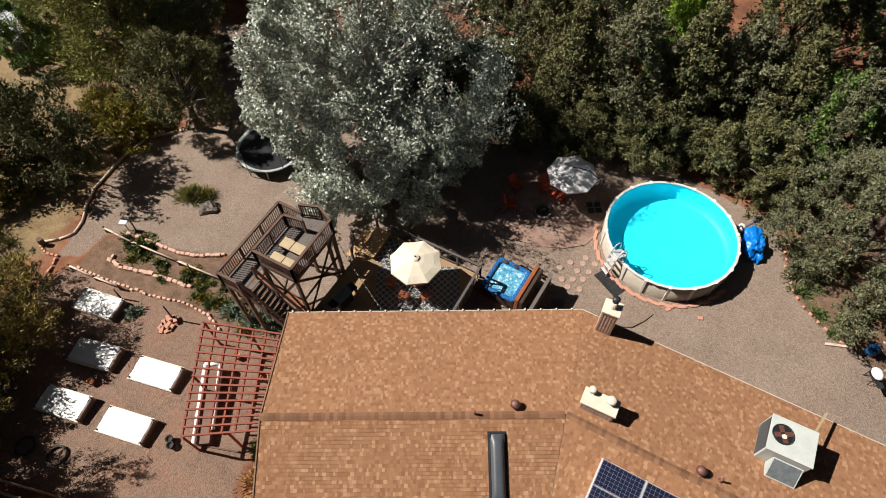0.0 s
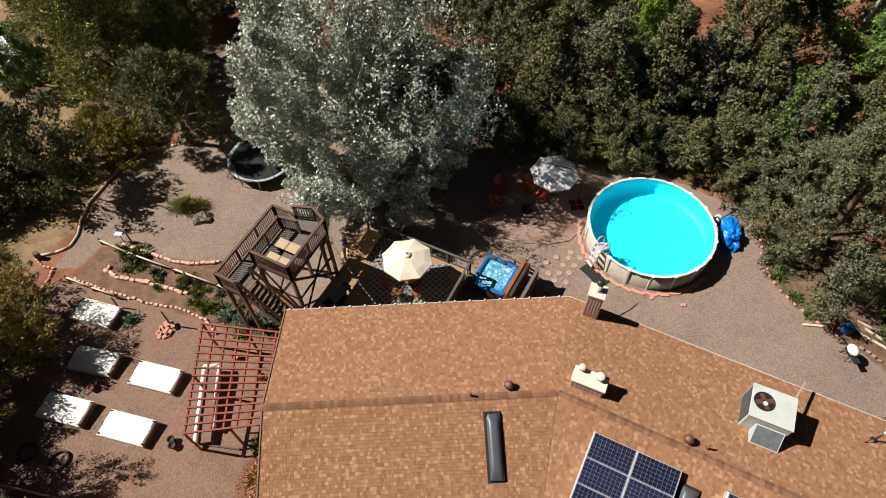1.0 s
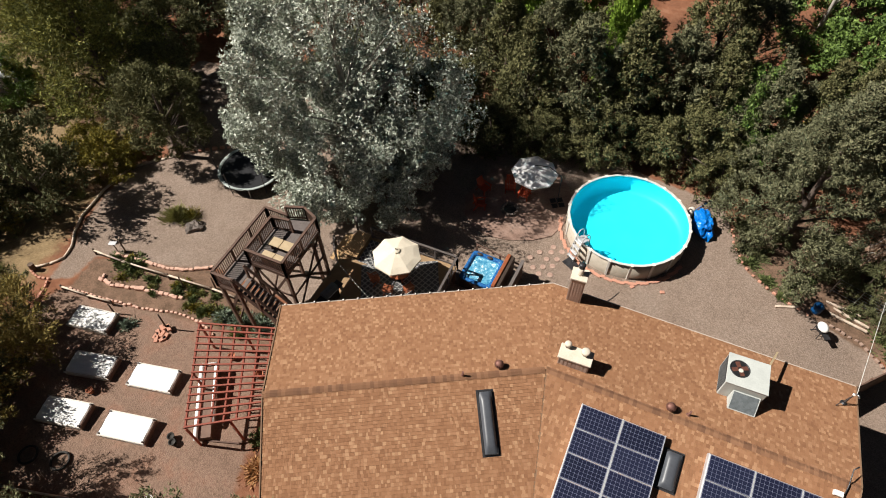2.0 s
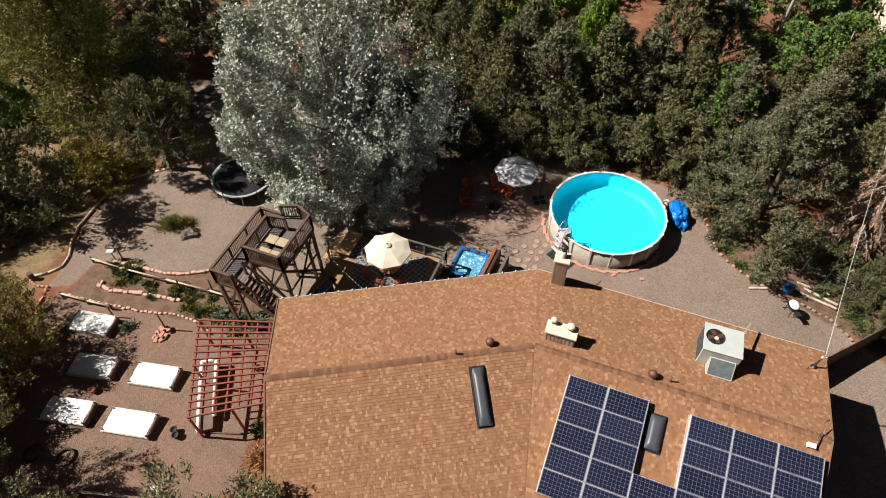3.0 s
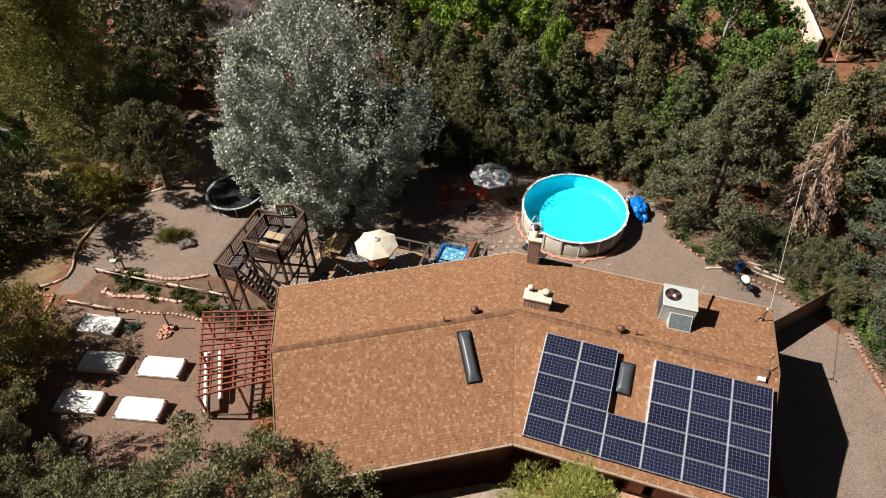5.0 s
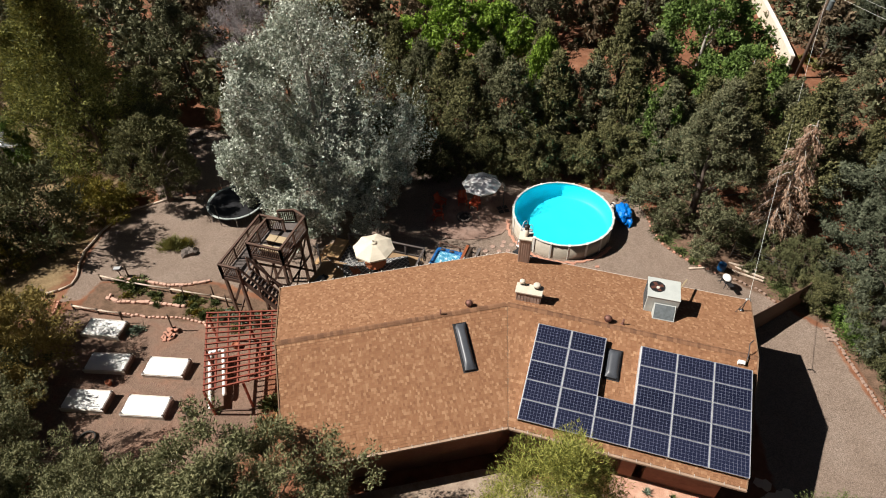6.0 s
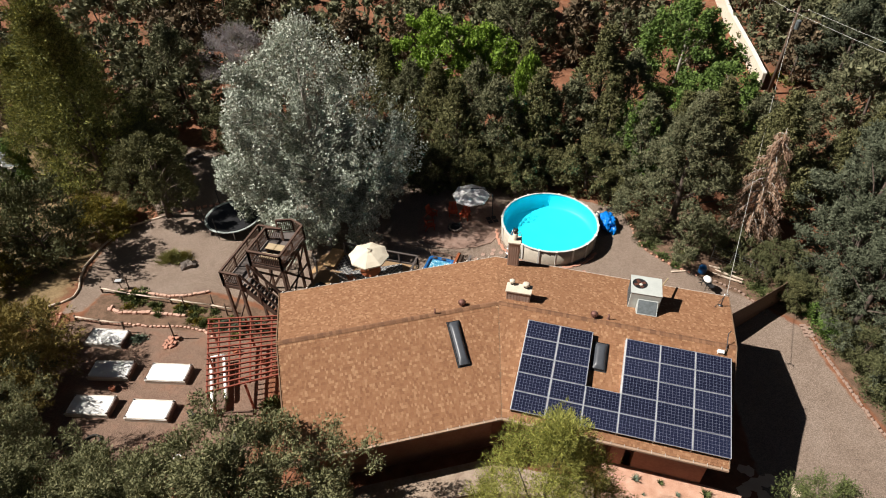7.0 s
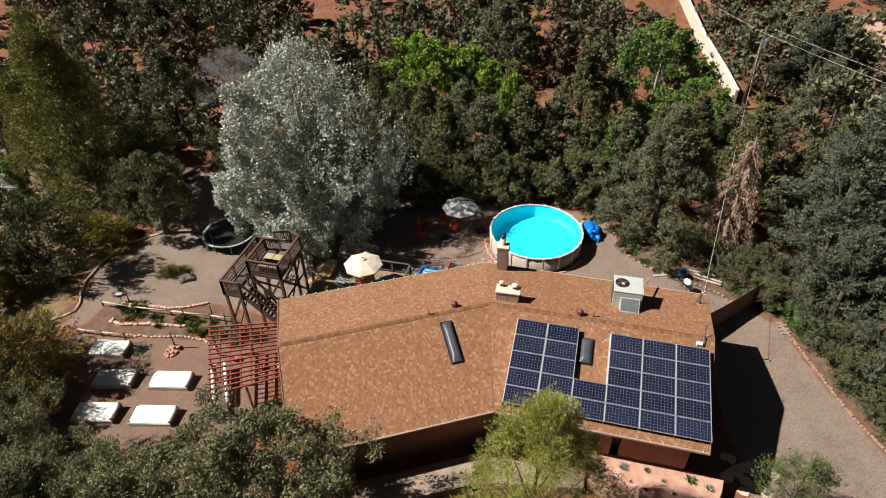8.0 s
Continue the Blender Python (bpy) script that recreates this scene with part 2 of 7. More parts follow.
def B(*boxes, bevel=0.0):
    """One bmesh of boxes, each (x0, y0, z0, x1, y1, z1)."""
    bm = bmesh.new()
    for x0, y0, z0, x1, y1, z1 in boxes:
        r = bmesh.ops.create_cube(bm, size=1.0)
        for v in r["verts"]:
            v.co = Vector(((x0 + x1) / 2 + v.co.x * (x1 - x0), (y0 + y1) / 2 + v.co.y * (y1 - y0), (z0 + z1) / 2 + v.co.z * (z1 - z0)))
    if bevel:
        bmesh.ops.bevel(bm, geom=bm.edges[:], offset=bevel, segments=1, affect="EDGES")
    return bm


def beam(bm, a, b, w, h=None, up=Vector((0, 0, 1))):
    """A squared timber from a to b, w wide and h high, added to bm."""
    h = h or w
    a, b = Vector(a), Vector(b)
    d = (b - a).normalized()
    if abs(d.dot(up)) > 0.98:
        up = Vector((1, 0, 0))
    s = d.cross(up).normalized()
    u = s.cross(d).normalized()
    vs = [bm.verts.new(p + s * (w / 2 * i) + u * (h / 2 * j)) for p in (a, b) for i, j in ((-1, -1), (1, -1), (1, 1), (-1, 1))]
    for f in ((0, 1, 2, 3), (7, 6, 5, 4), (0, 4, 5, 1), (1, 5, 6, 2), (2, 6, 7, 3), (3, 7, 4, 0)):
        bm.faces.new([vs[i] for i in f])
    return bm


def tube(bm, pts, radii, seg=8, cap=True):
    """A round bar along pts, of the radii given, added to bm."""
    rings = []
    for i, p in enumerate(pts):
        p = Vector(p)
        d = (Vector(pts[min(i + 1, len(pts) - 1)]) - Vector(pts[max(i - 1, 0)])).normalized()
        s = d.cross(Vector((0.13, 0.31, 0.94))).normalized()
        u = d.cross(s)
        r = radii[i] if hasattr(radii, "__len__") else radii
        rings.append([bm.verts.new(p + (s * math.cos(2 * math.pi * k / seg) + u * math.sin(2 * math.pi * k / seg)) * r) for k in range(seg)])
    for A, C in zip(rings, rings[1:]):
        for k in range(seg):
            bm.faces.new((A[k], A[(k + 1) % seg], C[(k + 1) % seg], C[k]))
    if cap:
        bm.faces.new(rings[0][::-1])
        bm.faces.new(rings[-1])
    return bm


def lathe(profile, seg=24, close=False):
    """A turned shape from (radius, height) pairs."""
    bm = bmesh.new()
    rings = []
    for r, z in profile:
        if r < 1e-4:
            rings.append([bm.verts.new((0, 0, z))])
        else:
            rings.append([bm.verts.new((r * math.cos(2 * math.pi * k / seg), r * math.sin(2 * math.pi * k / seg), z)) for k in range(seg)])
    for A, C in zip(rings, rings[1:]):
        for k in range(seg):
            k2 = (k + 1) % seg
            q = [A[k % len(A)], A[k2 % len(A)], C[k2 % len(C)], C[k % len(C)]]
            f = []
            for v in q:
                if v not in f:
                    f.append(v)
            if len(f) > 2:
                bm.faces.new(f)
    return bm


def prism(poly, z0, z1):
    """An upright block over the polygon poly; z0, z1 may be functions of x, y."""
    bm = bmesh.new()
    lo = [bm.verts.new((x, y, z0(x, y) if callable(z0) else z0)) for x, y in poly]
    hi = [bm.verts.new((x, y, z1(x, y) if callable(z1) else z1)) for x, y in poly]
    n = len(poly)
    bm.faces.new(hi)
    bm.faces.new(lo[::-1])
    for i in range(n):
        bm.faces.new((lo[i], lo[(i + 1) % n], hi[(i + 1) % n], hi[i]))
    bmesh.ops.recalc_face_normals(bm, faces=bm.faces[:])
    return bm


def lump(r, seed, flat=0.7, rough=0.35, sub=2):
    """An uneven stone."""
    bm = bmesh.new()
    bmesh.ops.create_icosphere(bm, subdivisions=sub, radius=1.0)
    for v in bm.verts:
        k = 1 + rough * noise.noise(v.co * 1.3 + Vector((seed * 3.1, seed, 0)))
        v.co = Vector((v.co.x * k * r, v.co.y * k * r, v.co.z * k * r * flat))
    return bm


def sm(a, b, v):
    t = max(0.0, min(1.0, (v - a) / (b - a)))
    return t * t * (3 - 2 * t)


def G(x, y):
    """Height of the ground."""
    z = max(-0.75, min(0.9, -0.65 + 0.075 * (5 - y)))
    z -= 0.45 * sm(9.5, 14, x) * sm(-9, 2, y)
    z += 0.03 * (max(0, y - 30)) * sm(30, 45, y)
    return z


def poly_dist(poly, X, Y):
    """Signed distance (inside positive) of the points X, Y to a polygon."""
    P = np.array(poly, float)
    inside = np.zeros(X.shape, bool)
    best = np.full(X.shape, 1e9)
    for (x0, y0), (x1, y1) in zip(P, np.roll(P, -1, 0)):
        c = ((y0 > Y) != (y1 > Y)) & (X < (x1 - x0) * (Y - y0) / (y1 - y0 + 1e-12) + x0)
        inside ^= c
        dx, dy = x1 - x0, y1 - y0
        t = np.clip(((X - x0) * dx + (Y - y0) * dy) / (dx * dx + dy * dy), 0, 1)
        best = np.minimum(best, np.hypot(X - x0 - t * dx, Y - y0 - t * dy))
    return np.where(inside, best, -best)


# ---- ground ----
def make_ground():
    def axis(lo, hi, f0, f1, step):
        fine = np.arange(f0, f1 + 1e-6, step)
        a = f0 - np.geomspace(step, f0 - lo, 26)[::-1]
        b = f1 + np.geomspace(step, hi - f1, 26)
        return np.concatenate([a, fine, b])
    xs, ys = axis(-900, 900, -48, 30, 0.4), axis(-700, 1500, -18, 34, 0.4)
    X, Y = np.meshgrid(xs, ys)
    Z = np.vectorize(G)(X, Y)
    bump = np.array([noise.noise((x * 0.5, y * 0.5, 0.0)) for x, y in zip(X.ravel(), Y.ravel())]).reshape(X.shape)
    Z = Z + 0.03 * bump
    ny, nx = X.shape
    me = bpy.data.meshes.new("ground")
    idx = np.arange(nx * ny).reshape(ny, nx)
    F = np.stack([idx[:-1, :-1], idx[:-1, 1:], idx[1:, 1:], idx[1:, :-1]], -1).reshape(-1, 4)
    me.vertices.add(nx * ny)
    me.vertices.foreach_set("co", np.stack([X, Y, Z], -1).ravel())
    me.loops.add(F.size)
    me.loops.foreach_set("vertex_index", F.ravel())
    me.polygons.add(len(F))
    me.polygons.foreach_set("loop_start", np.arange(0, F.size, 4))
    me.polygons.foreach_set("use_smooth", np.ones(len(F), bool))
    me.update()
    # north edge is stretched: gravel colour there stands in for shaded red soil
    yard = [(-33.3, 8), (-33.2, 4.5), (-32.4, 2), (-31.3, 0), (-30.8, -2.4), (-29.5, -1.6), (-29.6, 0.2), (-26.5, 1.1), (-24, 1.5), (-22.3, 2.5), (-15, 2), (-14, -1), (12, 5), (13.5, -8), (24, -8), (19.8, 3), (18.9, 5.2), (17.9, 8), (17.2, 10.2), (14.3, 11.9), (13.3, 12.8), (9, 13.7), (7, 15), (5.8, 17.3), (4.8, 20), (0, 20.5), (-8, 23), (-22, 23), (-29, 20), (-37, 19.5), (-36.5, 13), (-32.8, 10.2), (-31.5, 9.2)]
    bed_area = [(-29.5, -2.2), (-20.5, -1.0), (-15.5, -1.0), (-13, -8.5), (-15.5, -10.4), (-25, -12.4), (-31, -9)]
    plants = [(-29.6, 0.0), (-26.5, 0.9), (-22.5, 2.2), (-16, 1.5), (-15.5, -1.2), (-20.7, -1.2), (-26, -2.0), (-29.2, -2.4)]
    straw = [(-60, -2), (-33.8, -6), (-31.4, -2.6), (-33, 2), (-34, 8), (-44, 22), (-70, 22)]
    # planting bed and ground beyond; dark soil colour stands for shade under the trees
    east_bed_shade = [(5.7, 18), (6.7, 15.3), (8.1, 14.2), (10.6, 13.2), (14.3, 12.2), (17.6, 10.5), (19.2, 6), (24, -7), (29, -7), (26, 8), (20, 18), (8, 22)]
    def field(name, poly, soft, more=None):
        d = poly_dist(poly, X, Y)
        if more:
            d = np.maximum(d, poly_dist(more, X, Y))
        a = me.attributes.new(name, "FLOAT", "POINT")
        a.data.foreach_set("value", np.clip(0.5 + d / soft, 0, 1).ravel().astype(np.float32))
    field("gravel", yard, 0.7)
    field("beds", bed_area, 1.2)
    field("plants", plants, 0.8, east_bed_shade)
    field("straw", straw, 4.0)
    m = bpy.data.materials.new("ground")
    m.use_nodes = True
    N, L = m.node_tree.nodes, m.node_tree.links
    b = N["Principled BSDF"]
    b.inputs["Roughness"].default_value = 0.95
    b.inputs["Specular IOR Level"].default_value = 0.15
    pos = N.new("ShaderNodeNewGeometry").outputs["Position"]
    def tex(scale, detail=5, rough=0.6):
        n = N.new("ShaderNodeTexNoise")
        n.inputs["Scale"].default_value, n.inputs["Detail"].default_value, n.inputs["Roughness"].default_value = scale, detail, rough
        L.new(pos, n.inputs["Vector"])
        return n.outputs["Fac"]
    def ramp(fac, cols, lo=0.3, hi=0.7):
        r = N.new("ShaderNodeValToRGB")
        e = r.color_ramp.elements
        while len(e) < len(cols):
            e.new(0.5)
        for i, c in enumerate(cols):
            e[i].position = lo + (hi - lo) * i / (len(cols) - 1)
            e[i].color = (*c, 1)
        L.new(fac, r.inputs[0])
        return r.outputs[0]
    def mixc(f, a, c, kind="MIX"):
        x = N.new("ShaderNodeMix")
        x.data_type, x.blend_type = "RGBA", kind
        if isinstance(f, float):
            x.inputs["Factor"].default_value = f
        else:
            L.new(f, x.inputs["Factor"])
        L.new(a, x.inputs["A"])
        L.new(c, x.inputs["B"])
        return x.outputs["Result"]
    def mask(name, amount=0.7, scale=1.6):
        a = N.new("ShaderNodeAttribute")
        a.attribute_name = name
        s = N.new("ShaderNodeMath")
        s.operation, s.use_clamp = "MULTIPLY_ADD", True
        d = N.new("ShaderNodeMath")
        d.operation = "MULTIPLY_ADD"
        L.new(tex(scale, 6), d.inputs[0])
        d.inputs[1].default_value, d.inputs[2].default_value = amount, -amount / 2
        t = N.new("ShaderNodeMath")
        t.operation = "ADD"
        L.new(a.outputs["Fac"], t.inputs[0])
        L.new(d.outputs[0], t.inputs[1])
        L.new(t.outputs[0], s.inputs[0])
        s.inputs[1].default_value, s.inputs[2].default_value = 4.0, -1.5
        return s.outputs[0]
    soil = mixc(tex(5.0, 6), ramp(tex(0.22), [(0.12, 0.052, 0.029), (0.22, 0.086, 0.045), (0.30, 0.130, 0.073)]), ramp(tex(1.3), [(0.075, 0.042, 0.027), (0.19, 0.090, 0.052), (0.29, 0.165, 0.105)]))
    vor = N.new("ShaderNodeTexVoronoi")
    vor.inputs["Scale"].default_value = 22.0
    L.new(pos, vor.inputs["Vector"])
    peb = N.new("ShaderNodeSeparateColor")
    L.new(vor.outputs["Color"], peb.inputs[0])
    gravel = mixc(0.45, ramp(peb.outputs[0], [(0.11, 0.085, 0.068), (0.22, 0.165, 0.130), (0.34, 0.265, 0.215)], 0.05, 0.95), ramp(tex(0.5, 7), [(0.17, 0.120, 0.088), (0.235, 0.172, 0.132), (0.28, 0.215, 0.172)]))
    beds = mixc(0.5, ramp(tex(0.8, 7), [(0.14, 0.086, 0.060), (0.21, 0.130, 0.093), (0.26, 0.120, 0.075)]), ramp(peb.outputs[1], [(0.10, 0.070, 0.052), (0.30, 0.205, 0.155)], 0.05, 0.95))
    plants_c = mixc(0.4, ramp(tex(1.7, 7), [(0.070, 0.042, 0.027), (0.15, 0.092, 0.062), (0.24, 0.145, 0.10)]), ramp(tex(11.0, 4), [(0.06, 0.04, 0.026), (0.26, 0.17, 0.115)]))
    straw_c = mixc(0.5, ramp(tex(1.1, 7), [(0.11, 0.075, 0.04), (0.24, 0.165, 0.088), (0.34, 0.245, 0.138)]), ramp(tex(9.0, 4), [(0.10, 0.068, 0.035), (0.32, 0.23, 0.125)]))
    c = mixc(mask("straw"), soil, straw_c)
    c = mixc(mask("gravel"), c, gravel)
    c = mixc(mask("beds"), c, beds)
    c = mixc(mask("plants"), c, plants_c)
    L.new(c, b.inputs["Base Color"])
    bp = N.new("ShaderNodeBump")
    bp.inputs["Strength"].default_value, bp.inputs["Distance"].default_value = 0.6, 0.04
    L.new(vor.outputs["Distance"], bp.inputs["Height"])
    L.new(bp.outputs[0], b.inputs["Normal"])
    me.materials.append(m)
    tagged(new("ground", me), "grey gravel yard with red desert soil around it", "ground", kind="structure")


make_ground()

# ---- house ----
RIDGE, EAVE = 5.47, 3.87
U0, N0 = (0.8746, 0.4848), (0.4848, -0.8746)      # west wing: along the ridge, across it
eK, eNE, rK, rE, eSK, eSE = (-3.03, 6.33), (10.86, 6.33), (-1.82, 0.85), (10.40, 0.85), (-0.34, -5.16), (10.05, -5.16)
eNW = (eK[0] - 13.53 * U0[0], eK[1] - 13.53 * U0[1])
rW = (eNW[0] + 5.38 * N0[0], eNW[1] + 5.38 * N0[1])
eSW = (eNW[0] + 11.36 * N0[0], eNW[1] + 11.36 * N0[1])
SLOPES = [("north_slope_west", eNW, eK, rK, rW), ("north_slope_east", eK, eNE, rE, rK), ("south_slope_west", eSK, eSW, rW, rK), ("south_slope_east", eSE, eSK, rK, rE)]


def v3(p, z):
    return Vector((p[0], p[1], z))


def make_house():
    house = thing("house", "bent ranch house with brown stucco walls and tan shingle roof", "house")
    walls = [(-13.9, -0.55), (-3.0, 5.7), (10.2, 5.65), (9.55, -4.35), (6.2, -4.35), (6.2, -3.6), (-0.4, -3.6), (-0.9, -4.55), (-9.4, -9.2)]
    wm = prism(walls, -1.4, 3.98)
    part("wall", wm, "stucco", house, "reddish brown stucco wall")
    for (e, r, s, ix) in ((eNW, rW, eSW, 0.75), (eNE, rE, eSE, -0.7)):
        bm = bmesh.new()
        a, c, d = v3(e, EAVE - 0.12), v3(r, RIDGE - 0.14), v3(s, EAVE - 0.12)
        inn = Vector((0.87 * ix, 0.5 * ix, 0)) if ix > 0 else Vector((ix, 0, 0))
        A = [bm.verts.new(p + inn) for p in (a.lerp(d, 0.07), c, d.lerp(a, 0.07))]
        C = [bm.verts.new(v.co + inn * 0.3) for v in A]
        bm.faces.new(A)
        bm.faces.new(C[::-1])
        for i in range(3):
            bm.faces.new((A[i], C[i], C[(i + 1) % 3], A[(i + 1) % 3]))
        bmesh.ops.recalc_face_normals(bm, faces=bm.faces[:])
        part("gable", bm, "stucco", house)
    roof = part("roof", roof_deck(), "roof_board", house, "bent gable roof of mixed tan shingles")
    joined = {"far": []}
    pieces = []
    tab_w, expo = 0.15, 0.143
    rnd = random.Random(5)
    for name, a, b, c, d in SLOPES:
        A, Bv, C, D = v3(a, EAVE), v3(b, EAVE), v3(c, RIDGE), v3(d, RIDGE)
        along = (Bv - A).normalized()
        n = along.cross(D - A).normalized()
        if n.z < 0:
            n = -n
        up = n.cross(along).normalized()
        if up.z < 0:
            up = -up
        run = (C - A).dot(up)
        rows = int(run / expo)
        for i in range(rows):
            h = i * expo
            f = h / run
            p0, p1 = A.lerp(D, f), Bv.lerp(C, f)
            s0, s1 = (p0 - A).dot(along), (p1 - A).dot(along)
            off = (i % 2) * tab_w * 0.5 + rnd.uniform(-0.05, 0.05)
            s = s0 - off
            while s < s1:
                w = tab_w * rnd.choice((0.5, 0.7, 0.85, 1.0))
                u0, u1 = max(s, s0), min(s + w - 0.005, s1)
                if u1 - u0 > 0.03:
                    lift = rnd.uniform(0.010, 0.020)
                    base = A + up * h
                    q = (base + along * u0, base + along * u1, base + along * u1 + up * expo * 1.12, base + along * u0 + up * expo * 1.12)
                    near = name == "south_slope_east" and (u1 < 2.2 and 1.2 < h < 4.7)
                    (pieces if near else joined["far"]).append((q, n, lift))
                s += w
    V, F = [], []
    def quad(q, n, lift, V, F):
        k = len(V)
        V += [q[0] + n * (lift * 0.7 + 0.009), q[1] + n * (lift * 0.7 + 0.009), q[2] + n * 0.004, q[3] + n * 0.004, q[0] + n * 0.001, q[1] + n * 0.001]
        F += [(k, k + 1, k + 2, k + 3), (k + 4, k + 5, k + 1, k), (k + 4, k, k + 3), (k + 5, k + 2, k + 1)]
    for p in joined["far"]:
        quad(*p, V, F)
    me = bpy.data.meshes.new("shingles")
    me.from_pydata([tuple(v) for v in V], [], F)
    me.materials.append(M["shingle"])
    ob = new("shingles", me)
    ob.parent = roof
    tagged(ob, "", "", "", "stuff")
    made = {}
    for q, n, lift in pieces[:300]:
        w = round((q[1] - q[0]).length, 1)
        key = w
        x = (q[1] - q[0]).normalized()
        y = n.cross(x)
        if key not in made:
            v, f = [], []
            quad((Vector((0, 0, 0)), Vector((w - 0.008, 0, 0)), Vector((w - 0.008, expo * 1.12, 0)), Vector((0, expo * 1.12, 0))), Vector((0, 0, 1)), 0.015, v, f)
            pm = bpy.data.meshes.new("shingle")
            pm.from_pydata([tuple(k) for k in v], [], f)
            pm.materials.append(M["shingle_piece"])
            made[key] = pm
        o = new("shingle", made[key])
        o.parent = roof
        o.matrix_basis = Matrix(((x.x, y.x, n.x, q[0].x), (x.y, y.y, n.y, q[0].y), (x.z, y.z, n.z, q[0].z), (0, 0, 0, 1)))
    V2, F2 = [], []
    for q, n, lift in pieces[300:]:
        quad(q, n, lift, V2, F2)
    if V2:
        me = bpy.data.meshes.new("shingles")
        me.from_pydata([tuple(v) for v in V2], [], F2)
        me.materials.append(M["shingle"])
        o = new("shingles", me)
        o.parent = roof
        tagged(o, "", "", "", "stuff")
    # ridge caps
    l = 0.045
    cap = bpy.data.meshes.new("ridge_cap")
    cap.from_pydata([(t, y, z + zz) for t, zz in ((0, l), (0.19, 0.004)) for y, z in ((0.15, -0.045), (0, 0.012), (-0.15, -0.045))], [], [(0, 1, 4, 3), (1, 2, 5, 4), (0, 2, 1)])
    cap.materials.append(M["ridge_cap"])
    for a, b in ((rW, rK), (rK, rE)):
        A, C = v3(a, RIDGE + 0.02), v3(b, RIDGE + 0.02)
        d = (C - A).normalized()
        for i in range(int((C - A).length / 0.16)):
            o = new("ridge_cap", cap)
            o.parent = roof
            o.matrix_basis = pose(*(A + d * (0.16 * i)), 0, 0, math.degrees(math.atan2(d.y, d.x)))
    # eave edges: pale drip edge on the north, gutter with brackets on the south
    for a, b in ((eNW, eK), (eK, eNE)):
        bm = beam(bmesh.new(), v3(a, EAVE - 0.02), v3(b, EAVE - 0.02), 0.04, 0.10)
        part("drip_edge", bm, "drip", roof, "pale metal drip edge")
        A, C = v3(a, EAVE + 0.06), v3(b, EAVE + 0.06)
        if a == eNW:
            for i in range(19):
                p = A.lerp(C, (i + 0.3) / 19)
                part("light_clip", B((p.x - 0.03, p.y - 0.03, p.z - 0.06, p.x + 0.03, p.y + 0.05, p.z + 0.03)), "trim", roof)
    for a, b in ((eSW, eSK), (eSK, eSE)):
        A, C = v3(a, EAVE - 0.05), v3(b, EAVE - 0.05)
        d = (C - A).normalized()
        out = Vector((d.y, -d.x, 0)) * 0.07
        g = part("gutter", beam(bmesh.new(), A + out, C + out, 0.11, 0.11), "gutter", roof, "brown metal gutter")
        k = int((C - A).length / 0.6)
        for i in range(k):
            p = A.lerp(C, (i + 0.5) / k)
            part("bracket", beam(bmesh.new(), p - out * 0.5 + Vector((0, 0, 0.075)), p + out * 1.7 + Vector((0, 0, 0.07)), 0.03, 0.025), "drip", g)
    for a, b in ((eNE, rE), (rE, eSE), (eNW, rW), (rW, eSW)):
        za, zb = (RIDGE if p in (rE, rW) else EAVE for p in (a, b))
        part("rake_board", beam(bmesh.new(), v3(a, za - 0.05), v3(b, zb - 0.05), 0.05, 0.2), "roof_board", roof)
    return house, roof


def roof_deck():
    bm = bmesh.new()
    for name, a, b, c, d in SLOPES:
        top = [v3(a, EAVE), v3(b, EAVE), v3(c, RIDGE), v3(d, RIDGE)]
        T = [bm.verts.new(p - Vector((0, 0, 0.004))) for p in top]
        U = [bm.verts.new(p - Vector((0, 0, 0.13))) for p in top]
        bm.faces.new(T)
        bm.faces.new(U[::-1])
        for i in range(4):
            bm.faces.new((T[i], U[i], U[(i + 1) % 4], T[(i + 1) % 4]))
    bmesh.ops.recalc_face_normals(bm, faces=bm.faces[:])
    return bm


def roof_z(x, y):
    """Height of the roof surface."""
    h = []
    for name, a, b, c, d in SLOPES:
        A, Bv, C = v3(a, EAVE), v3(b, EAVE), v3(c, RIDGE)
        n = (Bv - A).cross(C - A)
        h.append(A.z - (n.x * (x - A.x) + n.y * (y - A.y)) / n.z)
    return min(h[0], h[1], max(h[2], h[3]))


def slope_frame(x, y, axis, k):
    """A frame lying on slope k at x, y, its x along axis (a horizontal direction)."""
    name, a, b, c, d = SLOPES[k]
    n = (v3(b, EAVE) - v3(a, EAVE)).cross(v3(c, RIDGE) - v3(a, EAVE)).normalized()
    if n.z < 0:
        n = -n
    u = Vector((axis[0], axis[1], 0))
    u = (u - n * u.dot(n)).normalized()
    w = n.cross(u)
    return Matrix(((u.x, w.x, n.x, x), (u.y, w.y, n.y, y), (u.z, w.z, n.z, roof_z(x, y)), (0, 0, 0, 1)))


make_house()


